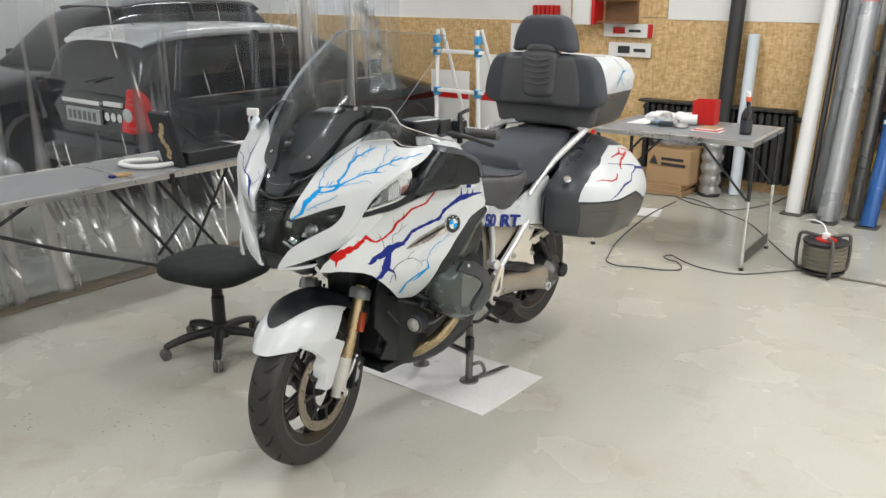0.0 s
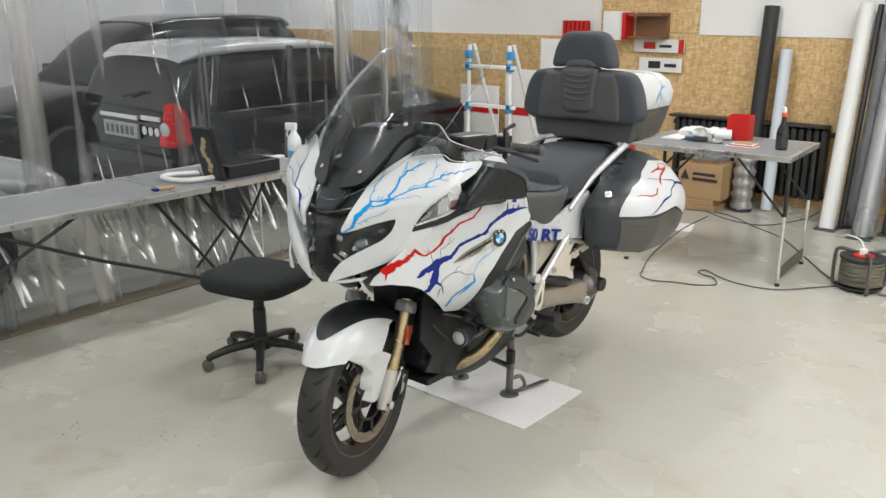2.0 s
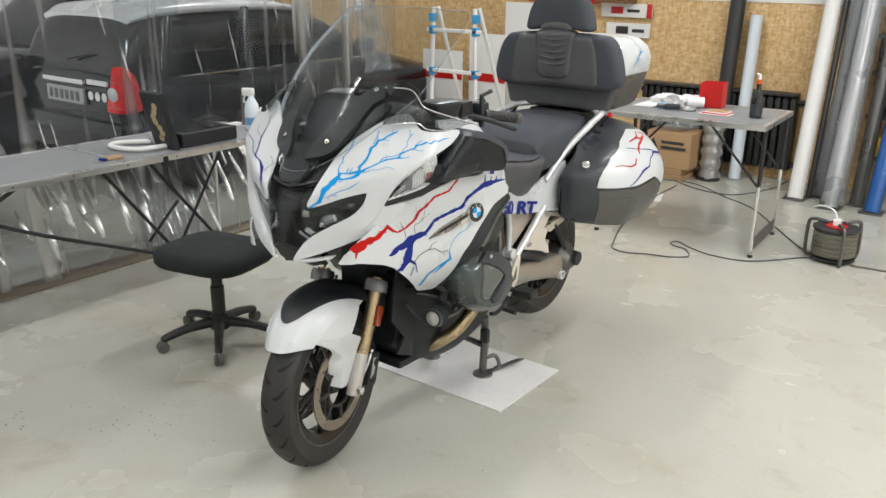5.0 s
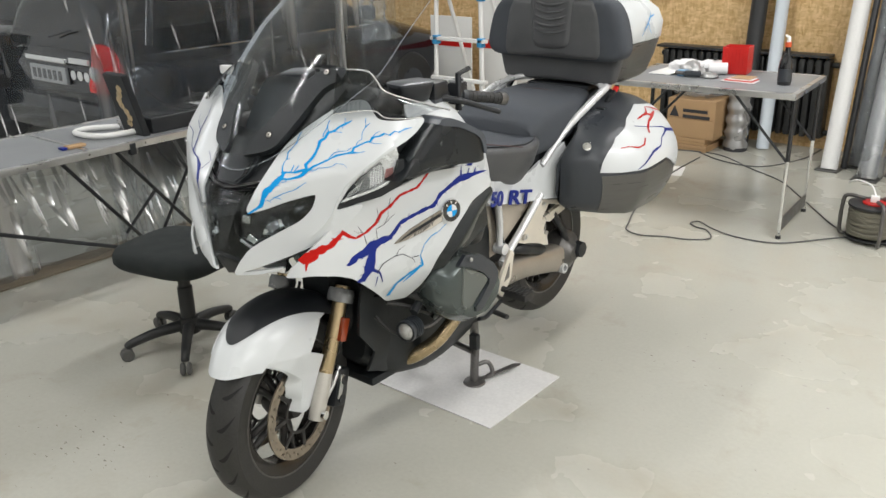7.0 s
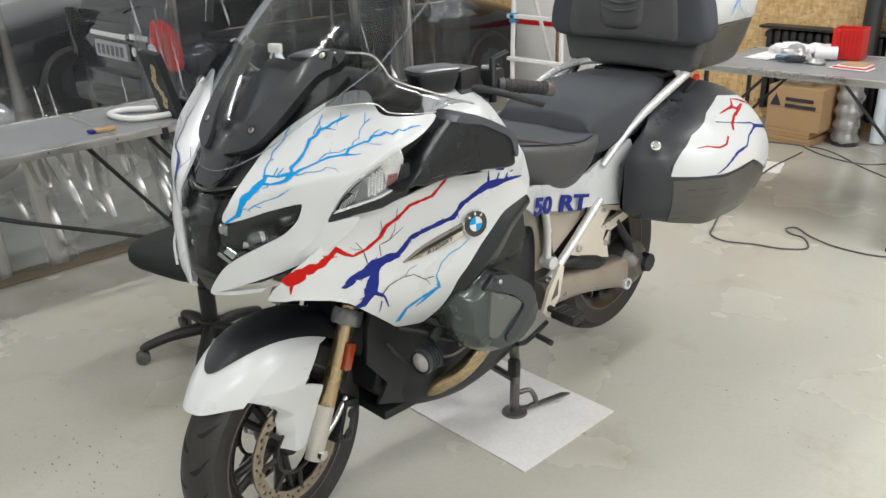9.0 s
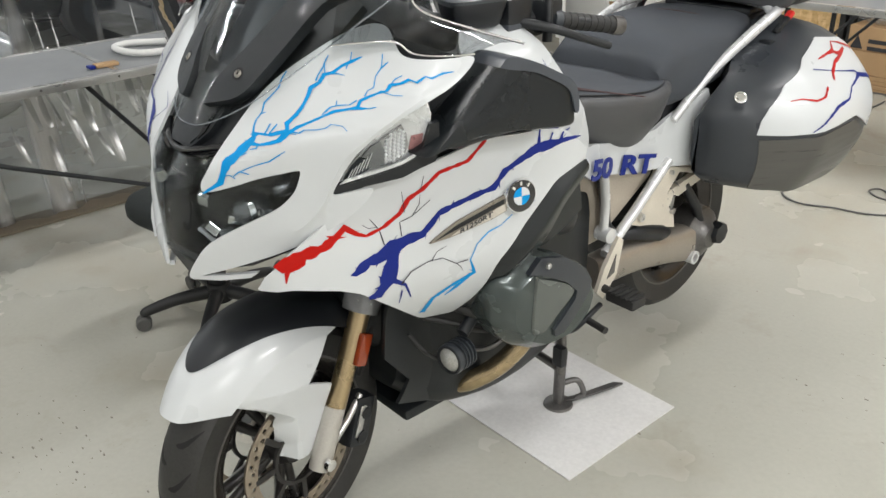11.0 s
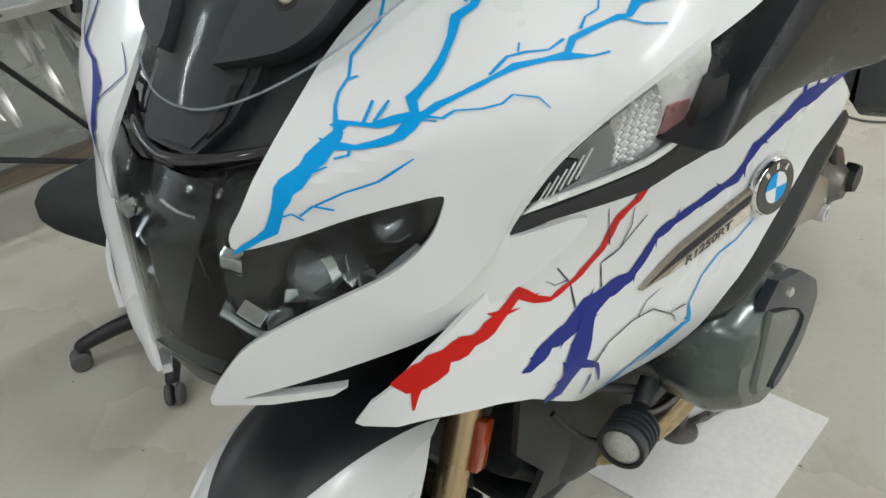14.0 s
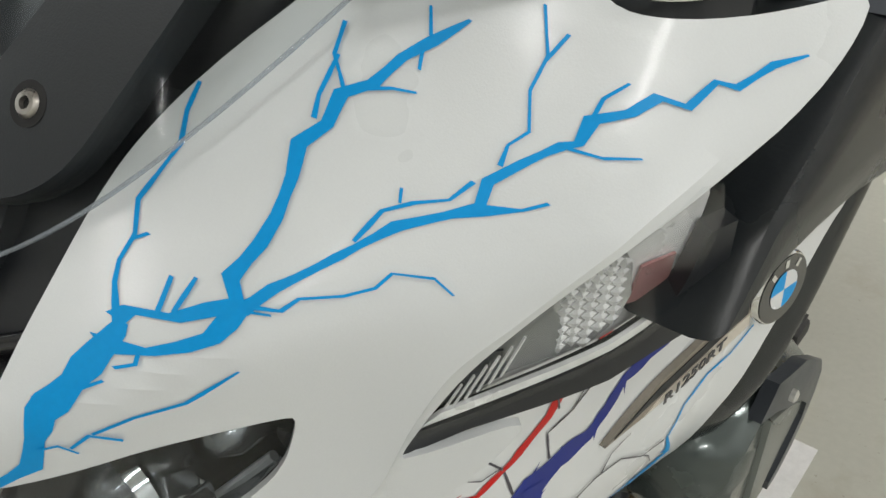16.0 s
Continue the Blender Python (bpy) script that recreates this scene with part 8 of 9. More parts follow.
# ---- things on the right table ----
T = 0.82
basket = thing("red_basket", "small red woven plastic basket on the table", "basket", (-0.06, 3.70, T + 0.001), 8)
for a, b2 in (((-0.075, -0.075), (0.075, -0.069)), ((-0.075, 0.069), (0.075, 0.075)), ((-0.075, -0.069), (-0.069, 0.069)), ((0.069, -0.069), (0.075, 0.069))):
    part("side", box((*a, 0.0), (*b2, 0.16), 0.002), M_REDPL, basket)
part("bottom", box((-0.069, -0.069, 0.0), (0.069, 0.069, 0.006)), M_REDPL, basket)
for k in range(7):
    part("rib", box((-0.07 + 0.021 * k, -0.0785, 0.01), (-0.058 + 0.021 * k, -0.0755, 0.145), 0.001), M_REDPL, basket)
bottle = thing("spray_bottle", "black plastic bottle with orange collar and white nozzle", "bottle", (0.315, 3.44, T + 0.001))
part("body", lathe([(0.0, 0.0), (0.036, 0.0), (0.038, 0.01), (0.038, 0.10), (0.034, 0.13), (0.018, 0.165), (0.014, 0.19), (0.014, 0.21), (0.0, 0.21)], 28), M_GLOSSBLACK, bottle, "", 40)
part("collar", lathe([(0.0, 0.208), (0.017, 0.208), (0.017, 0.235), (0.0, 0.235)], 20), M_ORANGE, bottle, "orange collar", 40)
part("nozzle", tube([(0, 0, 0.233), (0, 0, 0.26), (-0.02, -0.005, 0.272)], [0.011, 0.010, 0.005], 12), M_PAPER, bottle, "white nozzle", 40)
part("label", lathe([(0.0385, 0.02), (0.0385, 0.09)], 28), M_GREYPL, bottle, "dark label", 40)


def heap(name, label, cat, c, s, material, seed, sub=4, rough=0.35):
    b = bmesh.new()
    bmesh.ops.create_icosphere(b, subdivisions=sub, radius=1)
    for v in b.verts:
        q = v.co * 1.7 + Vector((seed, seed * 2, 0))
        n = 1 + rough * noise.noise(q) + rough * 0.5 * abs(noise.noise(q * 2.7)) + 0.08 * noise.noise(q * 6)
        z = max(v.co.z * n, -0.35)
        v.co = Vector((c[0] + s[0] * v.co.x * n, c[1] + s[1] * v.co.y * n, c[2] + s[2] * (z + 0.35)))
    return simple(name, b, material, label, cat, 60)


heap("cloth", "crumpled white cleaning cloth on the table", "cloth", (-0.20, 3.66, T), (0.11, 0.09, 0.05), M_CLOTH, 1.3)
heap("cloth", "crumpled white cleaning cloth on the table", "cloth", (-0.33, 3.60, T), (0.11, 0.09, 0.055), M_CLOTH, 4.1)
heap("cloth", "grey rag thrown over the white cloths", "cloth", (-0.27, 3.52, T), (0.08, 0.06, 0.05), M_TUBESILVER, 9.4)
roll_c = thing("paper_roll", "white roll of paper towel lying among the cloths", "roll", (-0.13, 3.58, T + 0.036), 25)
part("paper", lathe([(0.014, -0.055), (0.035, -0.055), (0.035, 0.055), (0.014, 0.055), (0.014, -0.055)], 24, pose(0, 0, 0, 0, 90, 0)), M_CLOTH, roll_c, "", 40)
for k in range(4):
    simple("paper_sheet", box((-0.50 + 0.01 * k, 3.40 + 0.006 * k, T + 0.0005 + 0.0032 * k), (-0.36 + 0.008 * k, 3.60 + 0.004 * k, T + 0.0035 + 0.0032 * k), 0.0008), M_PAPER, "white paper sheet in a small stack", "paper", group="paper stack")
for k, m_ in enumerate((M_PAPER, M_REDPL, M_PAPER, M_CARTON)):
    b = box((-0.02 + 0.015 * k, 3.36 + 0.01 * k, T + 0.0005 + 0.0052 * k), (0.17 - 0.01 * k, 3.47 + 0.012 * k, T + 0.0055 + 0.0052 * k), 0.001)
    simple("brochure", b, m_, "folded printed brochure in a loose pile", "brochure", group="brochures")
tool = thing("hand_tool", "small grey hand tool among the cloths", "tool", (-0.22, 3.42, T + 0.001), 20)
part("body", box((-0.05, -0.02, 0.0), (0.05, 0.02, 0.035), 0.01), M_GREYPL, tool)
part("handle", tube([(-0.05, 0, 0.018), (-0.10, 0.02, 0.02)], 0.012, 10), M_STEEL, tool)
part("blade", box((0.045, -0.025, 0.004), (0.085, 0.025, 0.008), 0.001), M_ALU, tool)
heap("glove", "grey work glove lying on the table", "glove", (-0.12, 3.44, T), (0.05, 0.035, 0.022), M_TUBESILVER, 7.7, 3)
simple("small_box", box((-0.31, 3.40, T + 0.001), (-0.25, 3.45, T + 0.035), 0.003), M_LABEL, "small blue and white box", "box")

# ---- mat, floor papers, reel and cables ----
simple("floor_board", box((-0.42, 0.612, 0.0005), (0.328, 1.082, 0.005), 0.001), M_MAT, "white board lying under the centre stand", "board")
b = box((-0.82, 4.02, 0.0006), (-0.55, 4.28, 0.0022))
b.transform(Matrix.Translation((-0.68, 4.15, 0)) @ Matrix.Rotation(0.3, 4, "Z") @ Matrix.Translation((0.68, -4.15, 0)))
simple("paper_sheet", b, M_PAPER, "white paper sheet lying on the floor", "paper", 40)

reel = thing("cable_reel", "black cable reel wound with olive extension cord", "cable reel", (0.88, 3.46, 0.0), 12)
part("drum", lathe([(0.0, 0.02), (0.13, 0.02), (0.13, 0.028), (0.06, 0.03), (0.06, 0.20), (0.135, 0.202), (0.135, 0.212), (0.0, 0.215)], 36), M_TUBEBLACK, reel, "", 40)
b = bmesh.new()
for layer in range(3):
    line = []
    for k in range(16 * 24 + 1):
        a = 2 * math.pi * k / 24
        z = 0.04 + 0.15 * (k / (16 * 24) if layer % 2 == 0 else 1 - k / (16 * 24))
        r_ = 0.085 + 0.018 * layer + 0.003 * math.sin(a * 0.37 + layer)
        line.append((r_ * math.cos(a), r_ * math.sin(a), z + 0.004 * math.sin(a * 1.7)))
    add_tube(b, line, 0.007, 6)
part("wound_cord", b, M_CORD, reel, "olive extension cord", 60)
part("red_plate", lathe([(0.02, 0.214), (0.062, 0.214), (0.062, 0.222), (0.02, 0.222), (0.02, 0.214)], 28), M_REDPL, reel, "red socket ring", 40)
part("plug", box((-0.025, -0.02, 0.222), (0.02, 0.02, 0.26), 0.006), M_PAPER, reel, "white plug", 40)
part("plug_lead", tube([(0.0, 0.0, 0.255), (-0.03, 0.05, 0.30), (-0.10, 0.10, 0.31), (-0.15, 0.16, 0.28)], 0.005, 8, 6), M_PAPER, reel, "white lead", 60)
for a in (0.6, 2.9, 5.0):
    c, s = math.cos(a), math.sin(a)
    part("stand_leg", tube([(0.05 * c, 0.05 * s, 0.235), (0.14 * c, 0.14 * s, 0.24), (0.165 * c, 0.165 * s, 0.20), (0.165 * c, 0.165 * s, 0.03), (0.13 * c, 0.13 * s, 0.012)], 0.011, 10, 4), M_STEEL, reel, "dark steel stand leg", 60)


def cable(name, label, pts, r=0.0045, material=None):
    return simple(name, tube(pts, r, 8, 8), material or M_GREYCORD, label, "cable", 60)


cable("floor_cable", "dark cable lying in a loop across the floor", [(-0.95, 4.72, 0.006), (-0.55, 4.78, 0.006), (-0.18, 4.52, 0.006), (0.10, 4.32, 0.006), (0.38, 3.95, 0.006), (0.62, 3.62, 0.006), (0.72, 3.50, 0.01)])
cable("floor_cable", "dark cable running to the wall", [(-0.80, 4.85, 0.006), (-0.45, 4.62, 0.006), (-0.15, 4.62, 0.006), (0.02, 5.0, 0.006), (0.05, 5.38, 0.006)])
cable("floor_cable", "dark cable lying in a loop under the table", [(-0.62, 4.62, 0.006), (-0.60, 4.1, 0.006), (-0.50, 3.5, 0.006), (-0.42, 3.17, 0.006), (-0.335, 2.93, 0.006), (-0.285, 2.81, 0.006), (-0.18, 2.772, 0.006), (-0.055, 2.828, 0.006), (0.076, 2.864, 0.006), (0.165, 2.95, 0.006), (0.095, 3.071, 0.006), (0.02, 3.09, 0.006), (-0.035, 3.14, 0.006), (0.0, 3.19, 0.007), (0.117, 3.10, 0.012), (0.28, 3.06, 0.006), (0.5, 3.1, 0.006), (0.72, 3.36, 0.006), (0.80, 3.42, 0.01)])
cable("floor_cable", "olive cord leading away from the reel", [(1.0, 3.40, 0.008), (1.25, 3.42, 0.007), (1.6, 3.40, 0.007), (2.2, 3.5, 0.007)], 0.007, M_CORD)

# ---- stool ----
stool = thing("work_stool", "low black swivel stool with padded seat on castors", "stool", (-1.10, 0.36, 0.0), 12)
rings = []
for z, k in ((0.398, 0.80), (0.402, 0.95), (0.418, 1.0), (0.450, 1.0), (0.472, 0.95), (0.484, 0.82), (0.488, 0.4)):
    rings.append([Vector((k * 0.24 * math.copysign(abs(math.cos(a)) ** 0.5, math.cos(a)), k * 0.21 * math.copysign(abs(math.sin(a)) ** 0.5, math.sin(a)), z)) for a in np.linspace(0, 2 * math.pi, 40, endpoint=False)])
part("seat", add_rings(bmesh.new(), rings), M_STOOL, stool, "black padded seat", 60)
part("seat_pan", lathe([(0.0, 0.365), (0.13, 0.37), (0.16, 0.398), (0.0, 0.399)], 28), M_STOOLPL, stool, "", 40)
part("gas_column", lathe([(0.0, 0.12), (0.032, 0.12), (0.032, 0.28), (0.026, 0.285), (0.026, 0.38), (0.0, 0.38)], 24), M_STOOLPL, stool, "", 40)
part("height_lever", tube([(0.03, 0, 0.40), (0.13, 0.05, 0.395), (0.19, 0.07, 0.39)], 0.006, 8), M_STOOLPL, stool, "", 60)
part("hub", lathe([(0.0, 0.07), (0.045, 0.07), (0.05, 0.10), (0.04, 0.14), (0.0, 0.14)], 24), M_STOOLPL, stool, "", 40)
for k in range(5):
    a = radians(72 * k + 20)
    c, s = math.cos(a), math.sin(a)
    leg = part("base_arm", tube([(0.03 * c, 0.03 * s, 0.105), (0.15 * c, 0.15 * s, 0.095), (0.25 * c, 0.25 * s, 0.07), (0.265 * c, 0.265 * s, 0.058)], [0.026, 0.021, 0.018, 0.016], 12, 4), M_STOOLPL, stool, "", 60)
    for off in (-0.013, 0.013):
        m = pose(0.27 * c - off * s, 0.27 * s + off * c, 0.027) @ Matrix.Rotation(a + math.pi / 2, 4, "Z") @ pose(0, 0, 0, 0, 90, 0)
        part("castor_wheel", lathe([(0.0, -0.009), (0.022, -0.009), (0.027, -0.004), (0.027, 0.004), (0.022, 0.009), (0.0, 0.009)], 20, m), M_DUSTY, leg, "dusty castor wheel", 40)

# ---- things on the long table ----
L = 0.76
kit = thing("tool_case", "open black case with gold emblem on its upright lid", "case", (-2.02, 0.98, L + 0.001), 0)
part("tray", box((-0.11, -0.20, 0.0), (0.16, 0.17, 0.075), 0.006), M_BLACK, kit)
part("tray_inset", box((-0.09, -0.18, 0.0755), (0.14, 0.15, 0.078), 0.002), M_GLOSSBLACK, kit)
part("lid", box((-0.01, -0.245, 0.02), (0.165, -0.21, 0.37), 0.006, pose(0, 0, 0, 14, 0, 0)), M_BLACK, kit, "upright black lid")
b = bmesh.new()
for k in range(7):
    bmesh.ops.create_icosphere(b, subdivisions=1, radius=0.02, matrix=pose(0.078 + 0.02 * math.sin(k * 1.3), -0.2455, 0.12 + 0.03 * k) @ Matrix.Diagonal((1.3, 0.2, 1.1, 1)))
b.transform(pose(0, 0, 0, 14, 0, 0))
part("emblem", b, M_BRASS, kit, "pale gold moulded emblem", 60)
part("lid_stay", tube([(0.14, -0.20, 0.22), (0.145, -0.10, 0.13), (0.14, 0.02, 0.08)], 0.004, 6, 4), M_BLACK, kit)
spray = thing("spray_bottle", "pale blue spray bottle with white trigger and blue label", "bottle", (-2.02, 1.40, L + 0.001), 200)
part("body", lathe([(0.0, 0.0), (0.042, 0.0), (0.045, 0.008), (0.045, 0.11), (0.040, 0.15), (0.020, 0.185), (0.016, 0.20), (0.0, 0.20)], 28), M_SPRAY, spray, "", 40)
part("label", lathe([(0.0455, 0.03), (0.0455, 0.075)], 28), M_LABEL, spray, "blue label", 40)
part("label_spot", lathe([(0.0, 0.001), (0.022, 0.001), (0.022, 0.0), (0.0, 0.0)], 20, pose(0.0462, 0, 0.06, 0, 90, 0)), M_REDPL, spray, "red label spot", 40)
part("trigger_head", box((-0.02, -0.016, 0.198), (0.055, 0.016, 0.245), 0.01), M_PAPER, spray, "white trigger head", 40)
part("trigger", tube([(0.035, 0, 0.205), (0.05, 0, 0.175), (0.045, 0, 0.155)], 0.006, 8, 3), M_PAPER, spray, "white trigger", 40)
squeegee = thing("squeegee_handle", "white plastic loop handle lying on the table", "tool", (-2.08, 0.68, L + 0.001), 8)
part("loop", tube([(0.17, 0.10, 0.015), (0.10, -0.12, 0.015), (-0.08, -0.14, 0.015), (-0.12, -0.06, 0.015), (-0.06, 0.02, 0.015), (0.06, 0.14, 0.015)], 0.014, 10, 5), M_PAPER, squeegee, "white loop", 60)
part("grey_pad", box((-0.02, 0.06, 0.0), (0.10, 0.19, 0.05), 0.006), M_TUBESILVER, squeegee, "grey pad")
simple("wood_block", box((-1.945, 0.36, L + 0.001), (-1.90, 0.45, L + 0.014), 0.003), M_CARTON, "small brown wooden block with a blue end", "block")
simple("blue_tape", box((-1.944, 0.334, L + 0.001), (-1.902, 0.358, L + 0.012), 0.003), M_NAVY, "small blue rubber squeegee", "tool")
simple("white_strip", box((-2.22, 1.0, L + 0.001), (-2.17, 1.44, L + 0.02), 0.003), M_PAPER, "white plastic strip lying on the table", "strip")
for k, y0 in enumerate((0.62, 1.2)):
    part("clamp", box((-1.815, y0 - 0.015, L - 0.06), (-1.785, y0 + 0.015, L - 0.005), 0.004), M_BLACK, left_table, "black table clamp", 40)
part("seam_strip", box((-2.41, 0.40, L - 0.0015), (-1.80, 0.42, L + 0.001)), M_ALU, left_table, "aluminium joint strip")

# thin brown strip added in place of the soft shadow at the hem
b = box((-2.545, -3.2, 0.0005), (-2.385, 3.2, 0.011), 0.003)
simple("floor_plank", b, M_SHADE_BROWN, "thin dull brown strip for the shade along the foot of the curtain", "plank")

# ---- ladder ----
ladder = thing("step_ladder", "white aluminium folding ladder with light blue joints", "ladder")
for sx, x0, x1 in ((0, -2.54, -2.52), (1, -2.08, -2.10)):
    part("rail", tube([(x0, 3.80, 0.0), (x0, 3.80, 0.6), (x1, 3.80, 1.38)], 0.018, 8), M_TUBEWHITE, ladder, "white rail", 40)
    part("rear_rail", tube([(x0, 4.45, 0.0), (x1, 3.86, 1.38)], 0.016, 8), M_TUBEWHITE, ladder, "white rear rail", 40)
    for z in (0.86, 1.20, 1.30):
        part("joint", box(((x0 + x1) / 2 - 0.026, 3.775, z - 0.035), ((x0 + x1) / 2 + 0.026, 3.825, z + 0.035), 0.006), M_LADBLUE, ladder, "light blue joint", 40)
for z in (0.26, 0.56, 0.87, 1.20):
    part("rung", box((-2.58, 3.775, z - 0.014), (-2.04, 3.825, z + 0.014), 0.005), M_TUBEWHITE, ladder, "white rung", 40)


# ---- vehicles behind the curtain ----
M_PLATE = mat("number_plate_grey", (0.40, 0.41, 0.41), 0.4, var=0.1, scale=20, fine=200)
M_PLATEBAR = mat("plate_print", (0.12, 0.12, 0.125), 0.5, var=0.1, scale=20, fine=200)
def hatchback(label, at, turn, length, height, roof, detail, paint=None):
    """A hatchback whose rear is at the origin and whose nose points along +y; its right flank is at +x."""
    car = thing("hatchback_car", label, "car", at, turn)
    h, ln, w = height, length, 0.86
    body = [(0.0, -0.72, 0.72, 0.36, 0.80), (0.06, -0.80, 0.80, 0.28, 0.92), (0.35, -w, w, 0.22, 0.97), (1.0, -w, w, 0.20, 0.97), (ln * 0.6, -w, w, 0.20, 0.97), (ln * 0.74, -w, w, 0.20, 0.94), (ln * 0.9, -0.82, 0.82, 0.22, 0.82), (ln * 0.985, -0.70, 0.70, 0.28, 0.72), (ln, -0.6, 0.6, 0.34, 0.62)]
    part("body", loft_sections(smooth_sections(body), 36, 4.0), paint or M_CARBLACK, car, "glossy bodywork", 50)
    cab = [(0.06, -0.70, 0.70, 0.90, 1.02), (0.18, -0.70, 0.70, 0.90, h - 0.12), (0.36, -0.68, 0.68, 0.90, h - 0.03), (0.9, -0.66, 0.66, 0.90, h), (ln * 0.42, -0.66, 0.66, 0.90, h - 0.01), (ln * 0.55, -0.66, 0.66, 0.90, h - 0.10), (ln * 0.70, -0.70, 0.70, 0.90, 1.0)]
    part("cabin", loft_sections(smooth_sections(cab), 32, 3.2), M_CARGLASS, car, "dark tinted windows", 50)
    rf = [(0.20, -0.60, 0.60, h - 0.16, h - 0.085), (0.36, -0.66, 0.66, h - 0.13, h - 0.012), (0.9, -0.645, 0.645, h - 0.10, h + 0.012), (ln * 0.42, -0.64, 0.64, h - 0.10, h + 0.0), (ln * 0.52, -0.60, 0.60, h - 0.12, h - 0.06)]
    part("roof", loft_sections(smooth_sections(rf), 28, 3.0), roof, car, "roof panel", 50)
    for sx in (-1, 1):
        for y, top in ((0.38, h - 0.10), (ln * 0.30, h - 0.05)):
            part("pillar", tube([(sx * 0.80, y - 0.06, 0.95), (sx * 0.69, y + 0.08, top)], 0.035, 8), M_CARBLACK, car, "", 50)
        lit = detail and sx > 0
        shape = [(0.585, 0.665), (0.80, 0.665), (0.825, 0.74), (0.822, 0.86), (0.80, 0.955), (0.755, 0.995), (0.70, 0.985), (0.672, 0.90), (0.63, 0.79), (0.59, 0.72)]
        shape = [(sx * x, z) for x, z in shape]
        lens = part("tail_lamp", sheet(shape if sx > 0 else shape[::-1], lambda x, z: Vector((x, -0.045 + 1.6 * max(0.0, abs(x) - 0.68) ** 2 * 4, z)), 0.05, 0.03, 3), M_TAIL if lit else M_CARGLASS, car, "red tail lamp" if lit else "dark tail lamp", 50)
        if lit:
            part("reverse_lamp", lathe([(0.0, 0.010), (0.035, 0.008), (0.06, 0.0), (0.0, 0.0)], 24, Matrix.Translation((0.675, -0.046, 0.795)) @ Matrix.Rotation(radians(90), 4, "X") @ Matrix.Diagonal((1.15, 0.85, 1, 1))), M_HEADL, lens, "clear reverse lamp", 50)
            for z, x0, x1 in ((0.70, 0.62, 0.80), (0.885, 0.69, 0.80), (0.925, 0.70, 0.79)):
                part("lens_rib", box((x0, -0.049, z - 0.006), (x1, -0.040, z + 0.006), 0.002), M_REDPL, lens)
        hl = bmesh.new()
        bmesh.ops.create_uvsphere(hl, u_segments=28, v_segments=14, radius=1.0)
        hl.transform(Matrix.Translation((sx * 0.60, ln - 0.34, 0.70)) @ Matrix.Rotation(radians(-20 * sx), 4, "Z") @ Matrix.Rotation(radians(-14), 4, "X") @ Matrix.Diagonal((0.26, 0.36, 0.125, 1)) if paint else Matrix.Translation((sx * 0.62, ln - 0.22, 0.66)) @ Matrix.Diagonal((0.17, 0.18, 0.08, 1)))
        part("head_lamp", hl, M_HEADL if paint else M_CARGLASS, car, "clear headlamp" if paint else "dark headlamp", 50)
        for y in (0.62, ln - 0.72):
            m = pose(sx * 0.78, y, 0.30, 0, 90, 0)
            tyre = part("wheel", lathe([(0.20, -0.09), (0.27, -0.10), (0.30, -0.07), (0.30, 0.07), (0.27, 0.10), (0.20, 0.09)], 36, m), M_RUBBER, car, "", 50)
            part("wheel_cover", lathe([(0.0, 0.095 * sx), (0.10, 0.10 * sx), (0.18, 0.085 * sx), (0.205, 0.08 * sx), (0.205, 0.0), (0.0, 0.0)], 36, m), M_GREYPL, tyre, "grey wheel cover", 50)
        part("door_handle", box((sx * 0.865, ln * 0.42, 0.80), (sx * 0.89, ln * 0.42 + 0.16, 0.83), 0.008), M_CARBLACK, car)
        part("side_mirror", box((sx * 0.86, ln * 0.62, 0.96), (sx * 1.02, ln * 0.62 + 0.09, 1.08), 0.03), M_CARBLACK, car, "", 50)
        part("sill_line", box((sx * 0.862, 0.4, 0.90), (sx * 0.868, ln * 0.66, 0.91)), M_CHROME, car)
    if detail:
        part("number_plate", box((-0.26, -0.035, 0.68), (0.26, -0.012, 0.80), 0.004), M_PLATE, car, "pale number plate")
        for q in range(6):
            part("plate_bar", box((-0.22 + 0.075 * q, -0.038, 0.705), (-0.175 + 0.075 * q, -0.0352, 0.775)), M_PLATEBAR, car)
        part("plate_lamp_bar", box((-0.30, -0.04, 0.83), (0.28, -0.01, 0.87), 0.008), M_CHROME, car, "chrome bar above the plate")
        part("sticker", box((0.30, -0.02, 0.84), (0.56, -0.004, 0.875)), M_PAPER, car, "pale sticker strip")
        for q in range(3):
            part("sticker_dot", lathe([(0.0, 0.004), (0.034, 0.004), (0.034, 0.0), (0.0, 0.0)], 18, pose(0.33 + 0.09 * q, -0.012, 0.755, 90, 0, 0)), M_PAPER, car, "round pale sticker", 40)
        part("wiper", tube([(0.0, 0.02, 1.0), (0.30, 0.05, 1.06)], 0.008, 8), M_BLACK, car)
        part("aerial", tube([(0.0, 0.5, h), (0.0, 0.40, h + 0.16)], 0.005, 6), M_BLACK, car)
        part("bumper", box((-0.78, -0.05, 0.30), (0.78, 0.10, 0.58), 0.05), M_CARBLACK, car, "black bumper", 50)
    return car


hatchback("black hatchback with white roof parked behind the plastic curtain", (-4.36, 1.56, 0.0), 0, 3.75, 1.42, M_CARWHITE, True)
hatchback("dark car parked at the far side behind the curtain", (-6.7, 5.0, 0.0), 180, 3.9, 1.60, M_CARBLACK, False)
hatchback("pale beige car with clear headlamps behind the plastic curtain", (-3.85, -3.35, 0.0), 0, 3.8, 1.45, M_CARPALE, False, M_CARPALE)

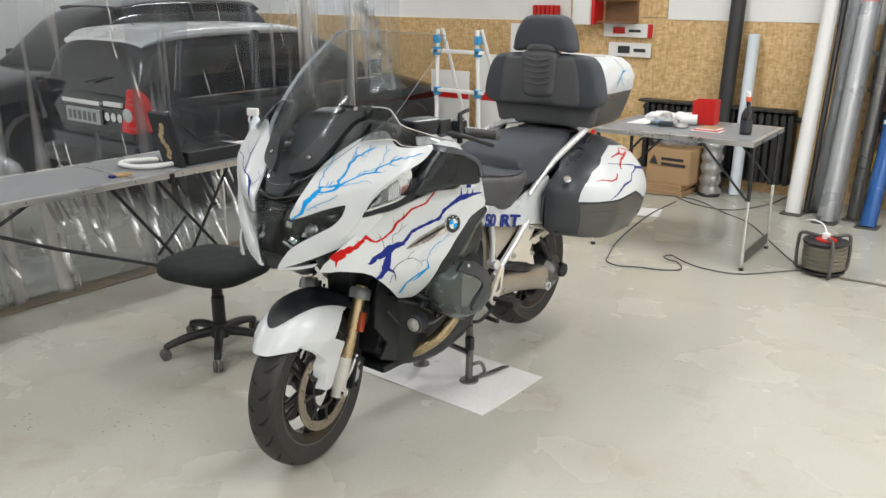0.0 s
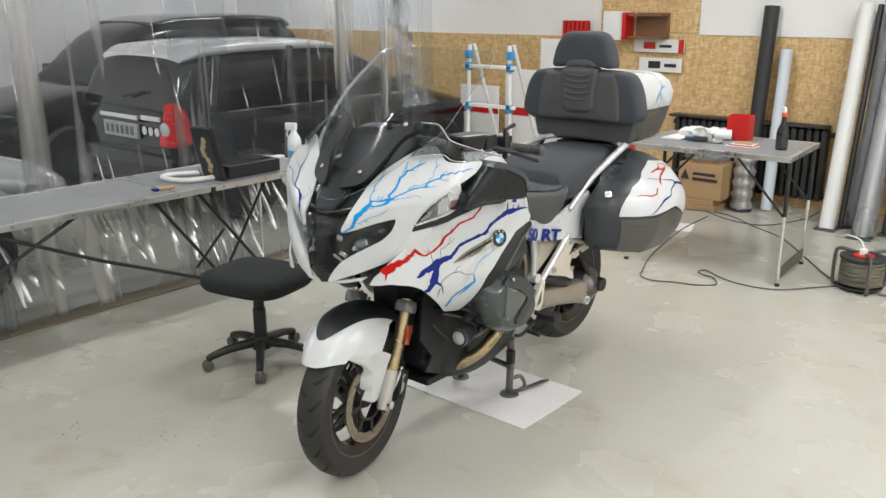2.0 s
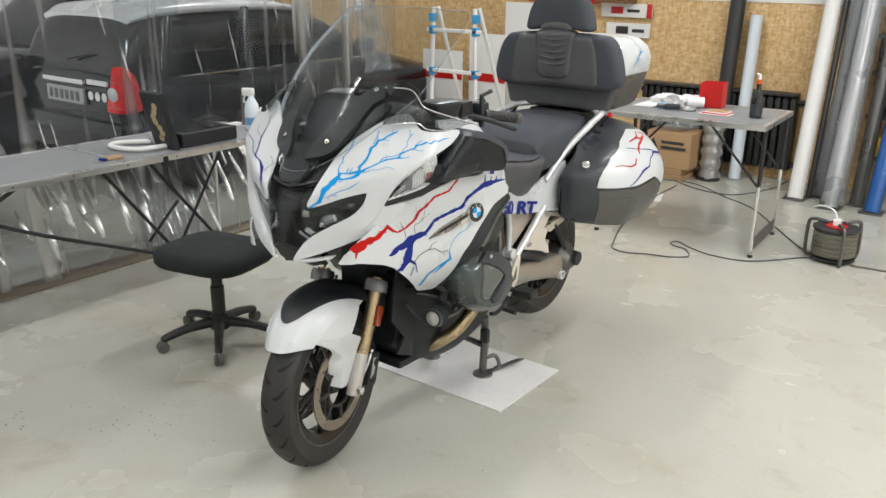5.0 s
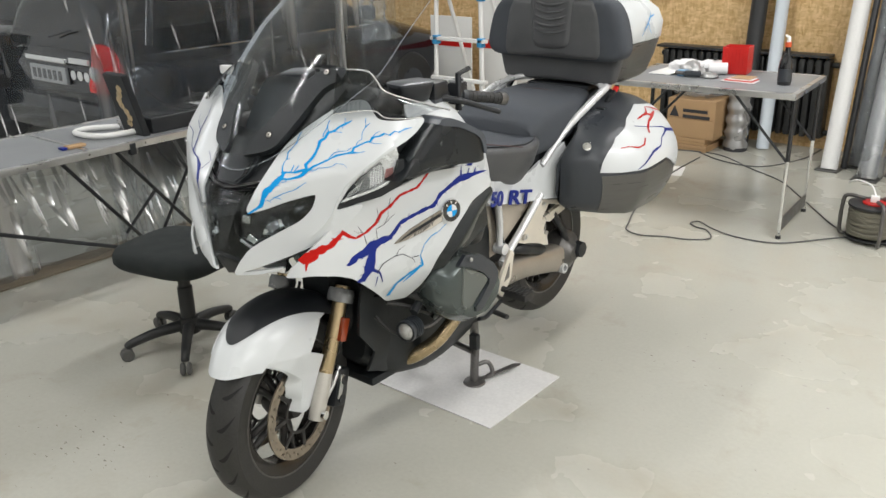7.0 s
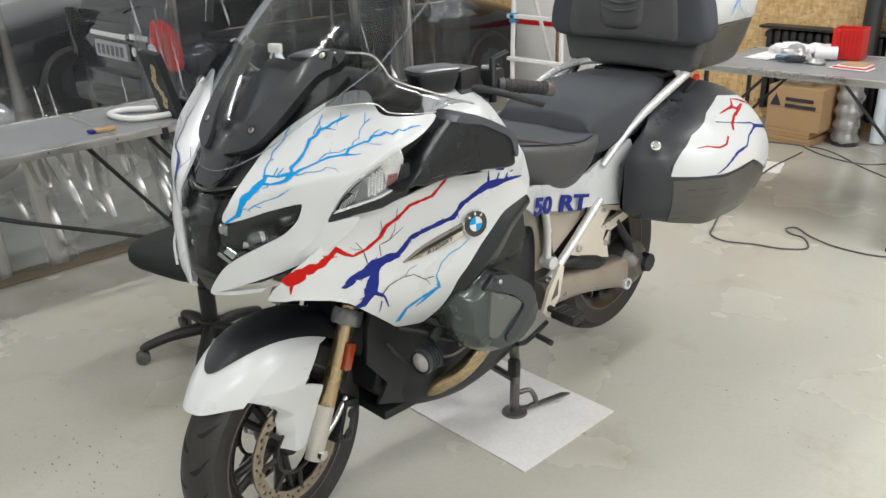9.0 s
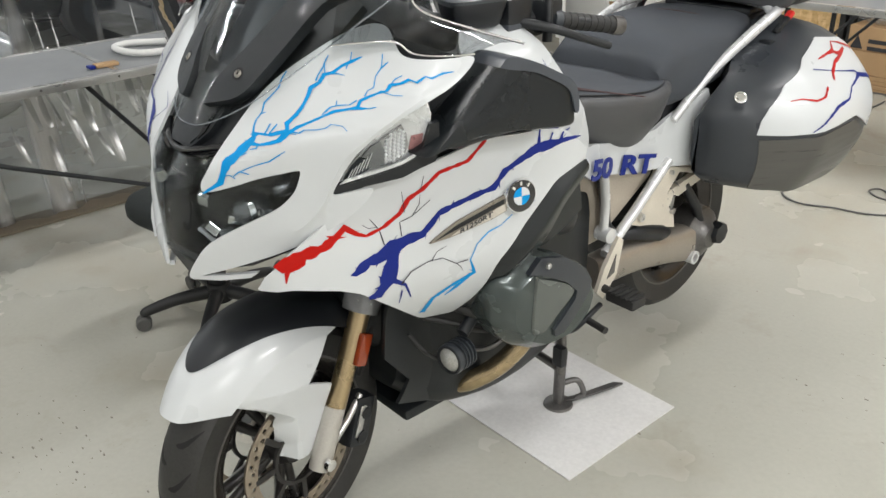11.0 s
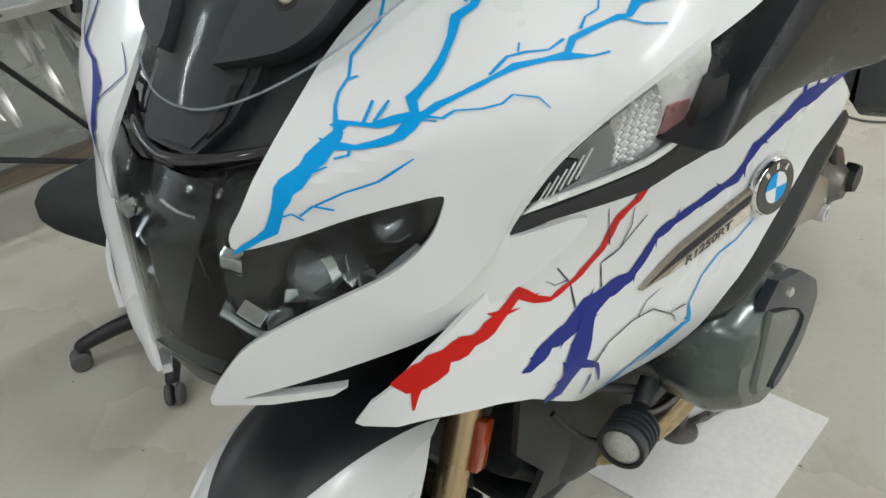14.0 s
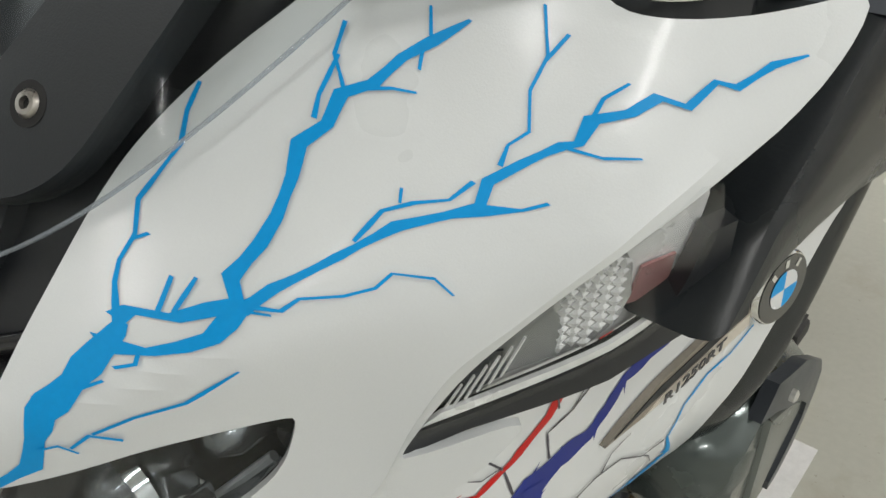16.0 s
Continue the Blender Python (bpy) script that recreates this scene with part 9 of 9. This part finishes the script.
# ---- crumpled film hanging at the end of the curtain ----
b = bmesh.new()
rg = random.Random(21)
vs = []
for i in range(26):
    z = 1.75 - 0.033 * i
    w = 0.05 + 0.07 * abs(math.sin(i * 0.42)) + 0.10 * max(0.0, (i - 12) / 14)
    mid = 2.84 + 0.011 * i + 0.02 * math.sin(i * 0.9)
    vs.append([b.verts.new((-2.49 + 0.05 * math.sin(k * 1.7 + i * 0.5) + rg.uniform(-0.015, 0.015), mid + w * (k / 4 - 1) + rg.uniform(-0.008, 0.008), z + rg.uniform(-0.01, 0.01))) for k in range(9)])
for r0, r1 in zip(vs, vs[1:]):
    for k in range(8):
        b.faces.new((r0[k], r0[k + 1], r1[k + 1], r1[k]))
simple("plastic_film", b, M_WRAP, "crumpled clear plastic film hanging beside the curtain", "film", 30)

# ---- ceiling fixtures ----
for lx, ly in LIGHT_ROWS:
    fx = thing("ceiling_light", "long white strip light fixture on the ceiling", "ceiling light", group="strip lights")
    part("housing", box((lx - 0.10, ly - 0.78, 3.44), (lx + 0.10, ly + 0.78, 3.60), 0.01), M_WALL, fx)

# ---- scuffs on the floor ----
b = bmesh.new()
rg = random.Random(12)


def fleck(x, y, s):
    n = rg.randint(4, 6)
    a0 = rg.uniform(0, 6)
    b.faces.new([b.verts.new((x + s * rg.uniform(0.4, 1.4) * math.cos(a0 + 6.28 * k / n), y + 0.5 * s * rg.uniform(0.4, 1.0) * math.sin(a0 + 6.28 * k / n), 0.0008)) for k in range(n)])


for k in range(46):
    fleck(rg.gauss(-0.72, 0.16), rg.gauss(-0.36, 0.10), rg.uniform(0.002, 0.009))
for k in range(10):
    fleck(rg.gauss(-1.15, 0.05), rg.gauss(-0.62, 0.03), rg.uniform(0.004, 0.012))
for k in range(120):
    fleck(rg.uniform(-2.2, 2.2), rg.uniform(-1.4, 3.0), rg.uniform(0.0015, 0.006))
for k in range(30):
    fleck(rg.gauss(0.75, 0.25), rg.gauss(1.6, 0.3), rg.uniform(0.003, 0.009))
part("floor_scuffs", b, M_SCUFF, floor, "small dark scuffs and specks")
floor.children[0]["kind"] = "stuff"
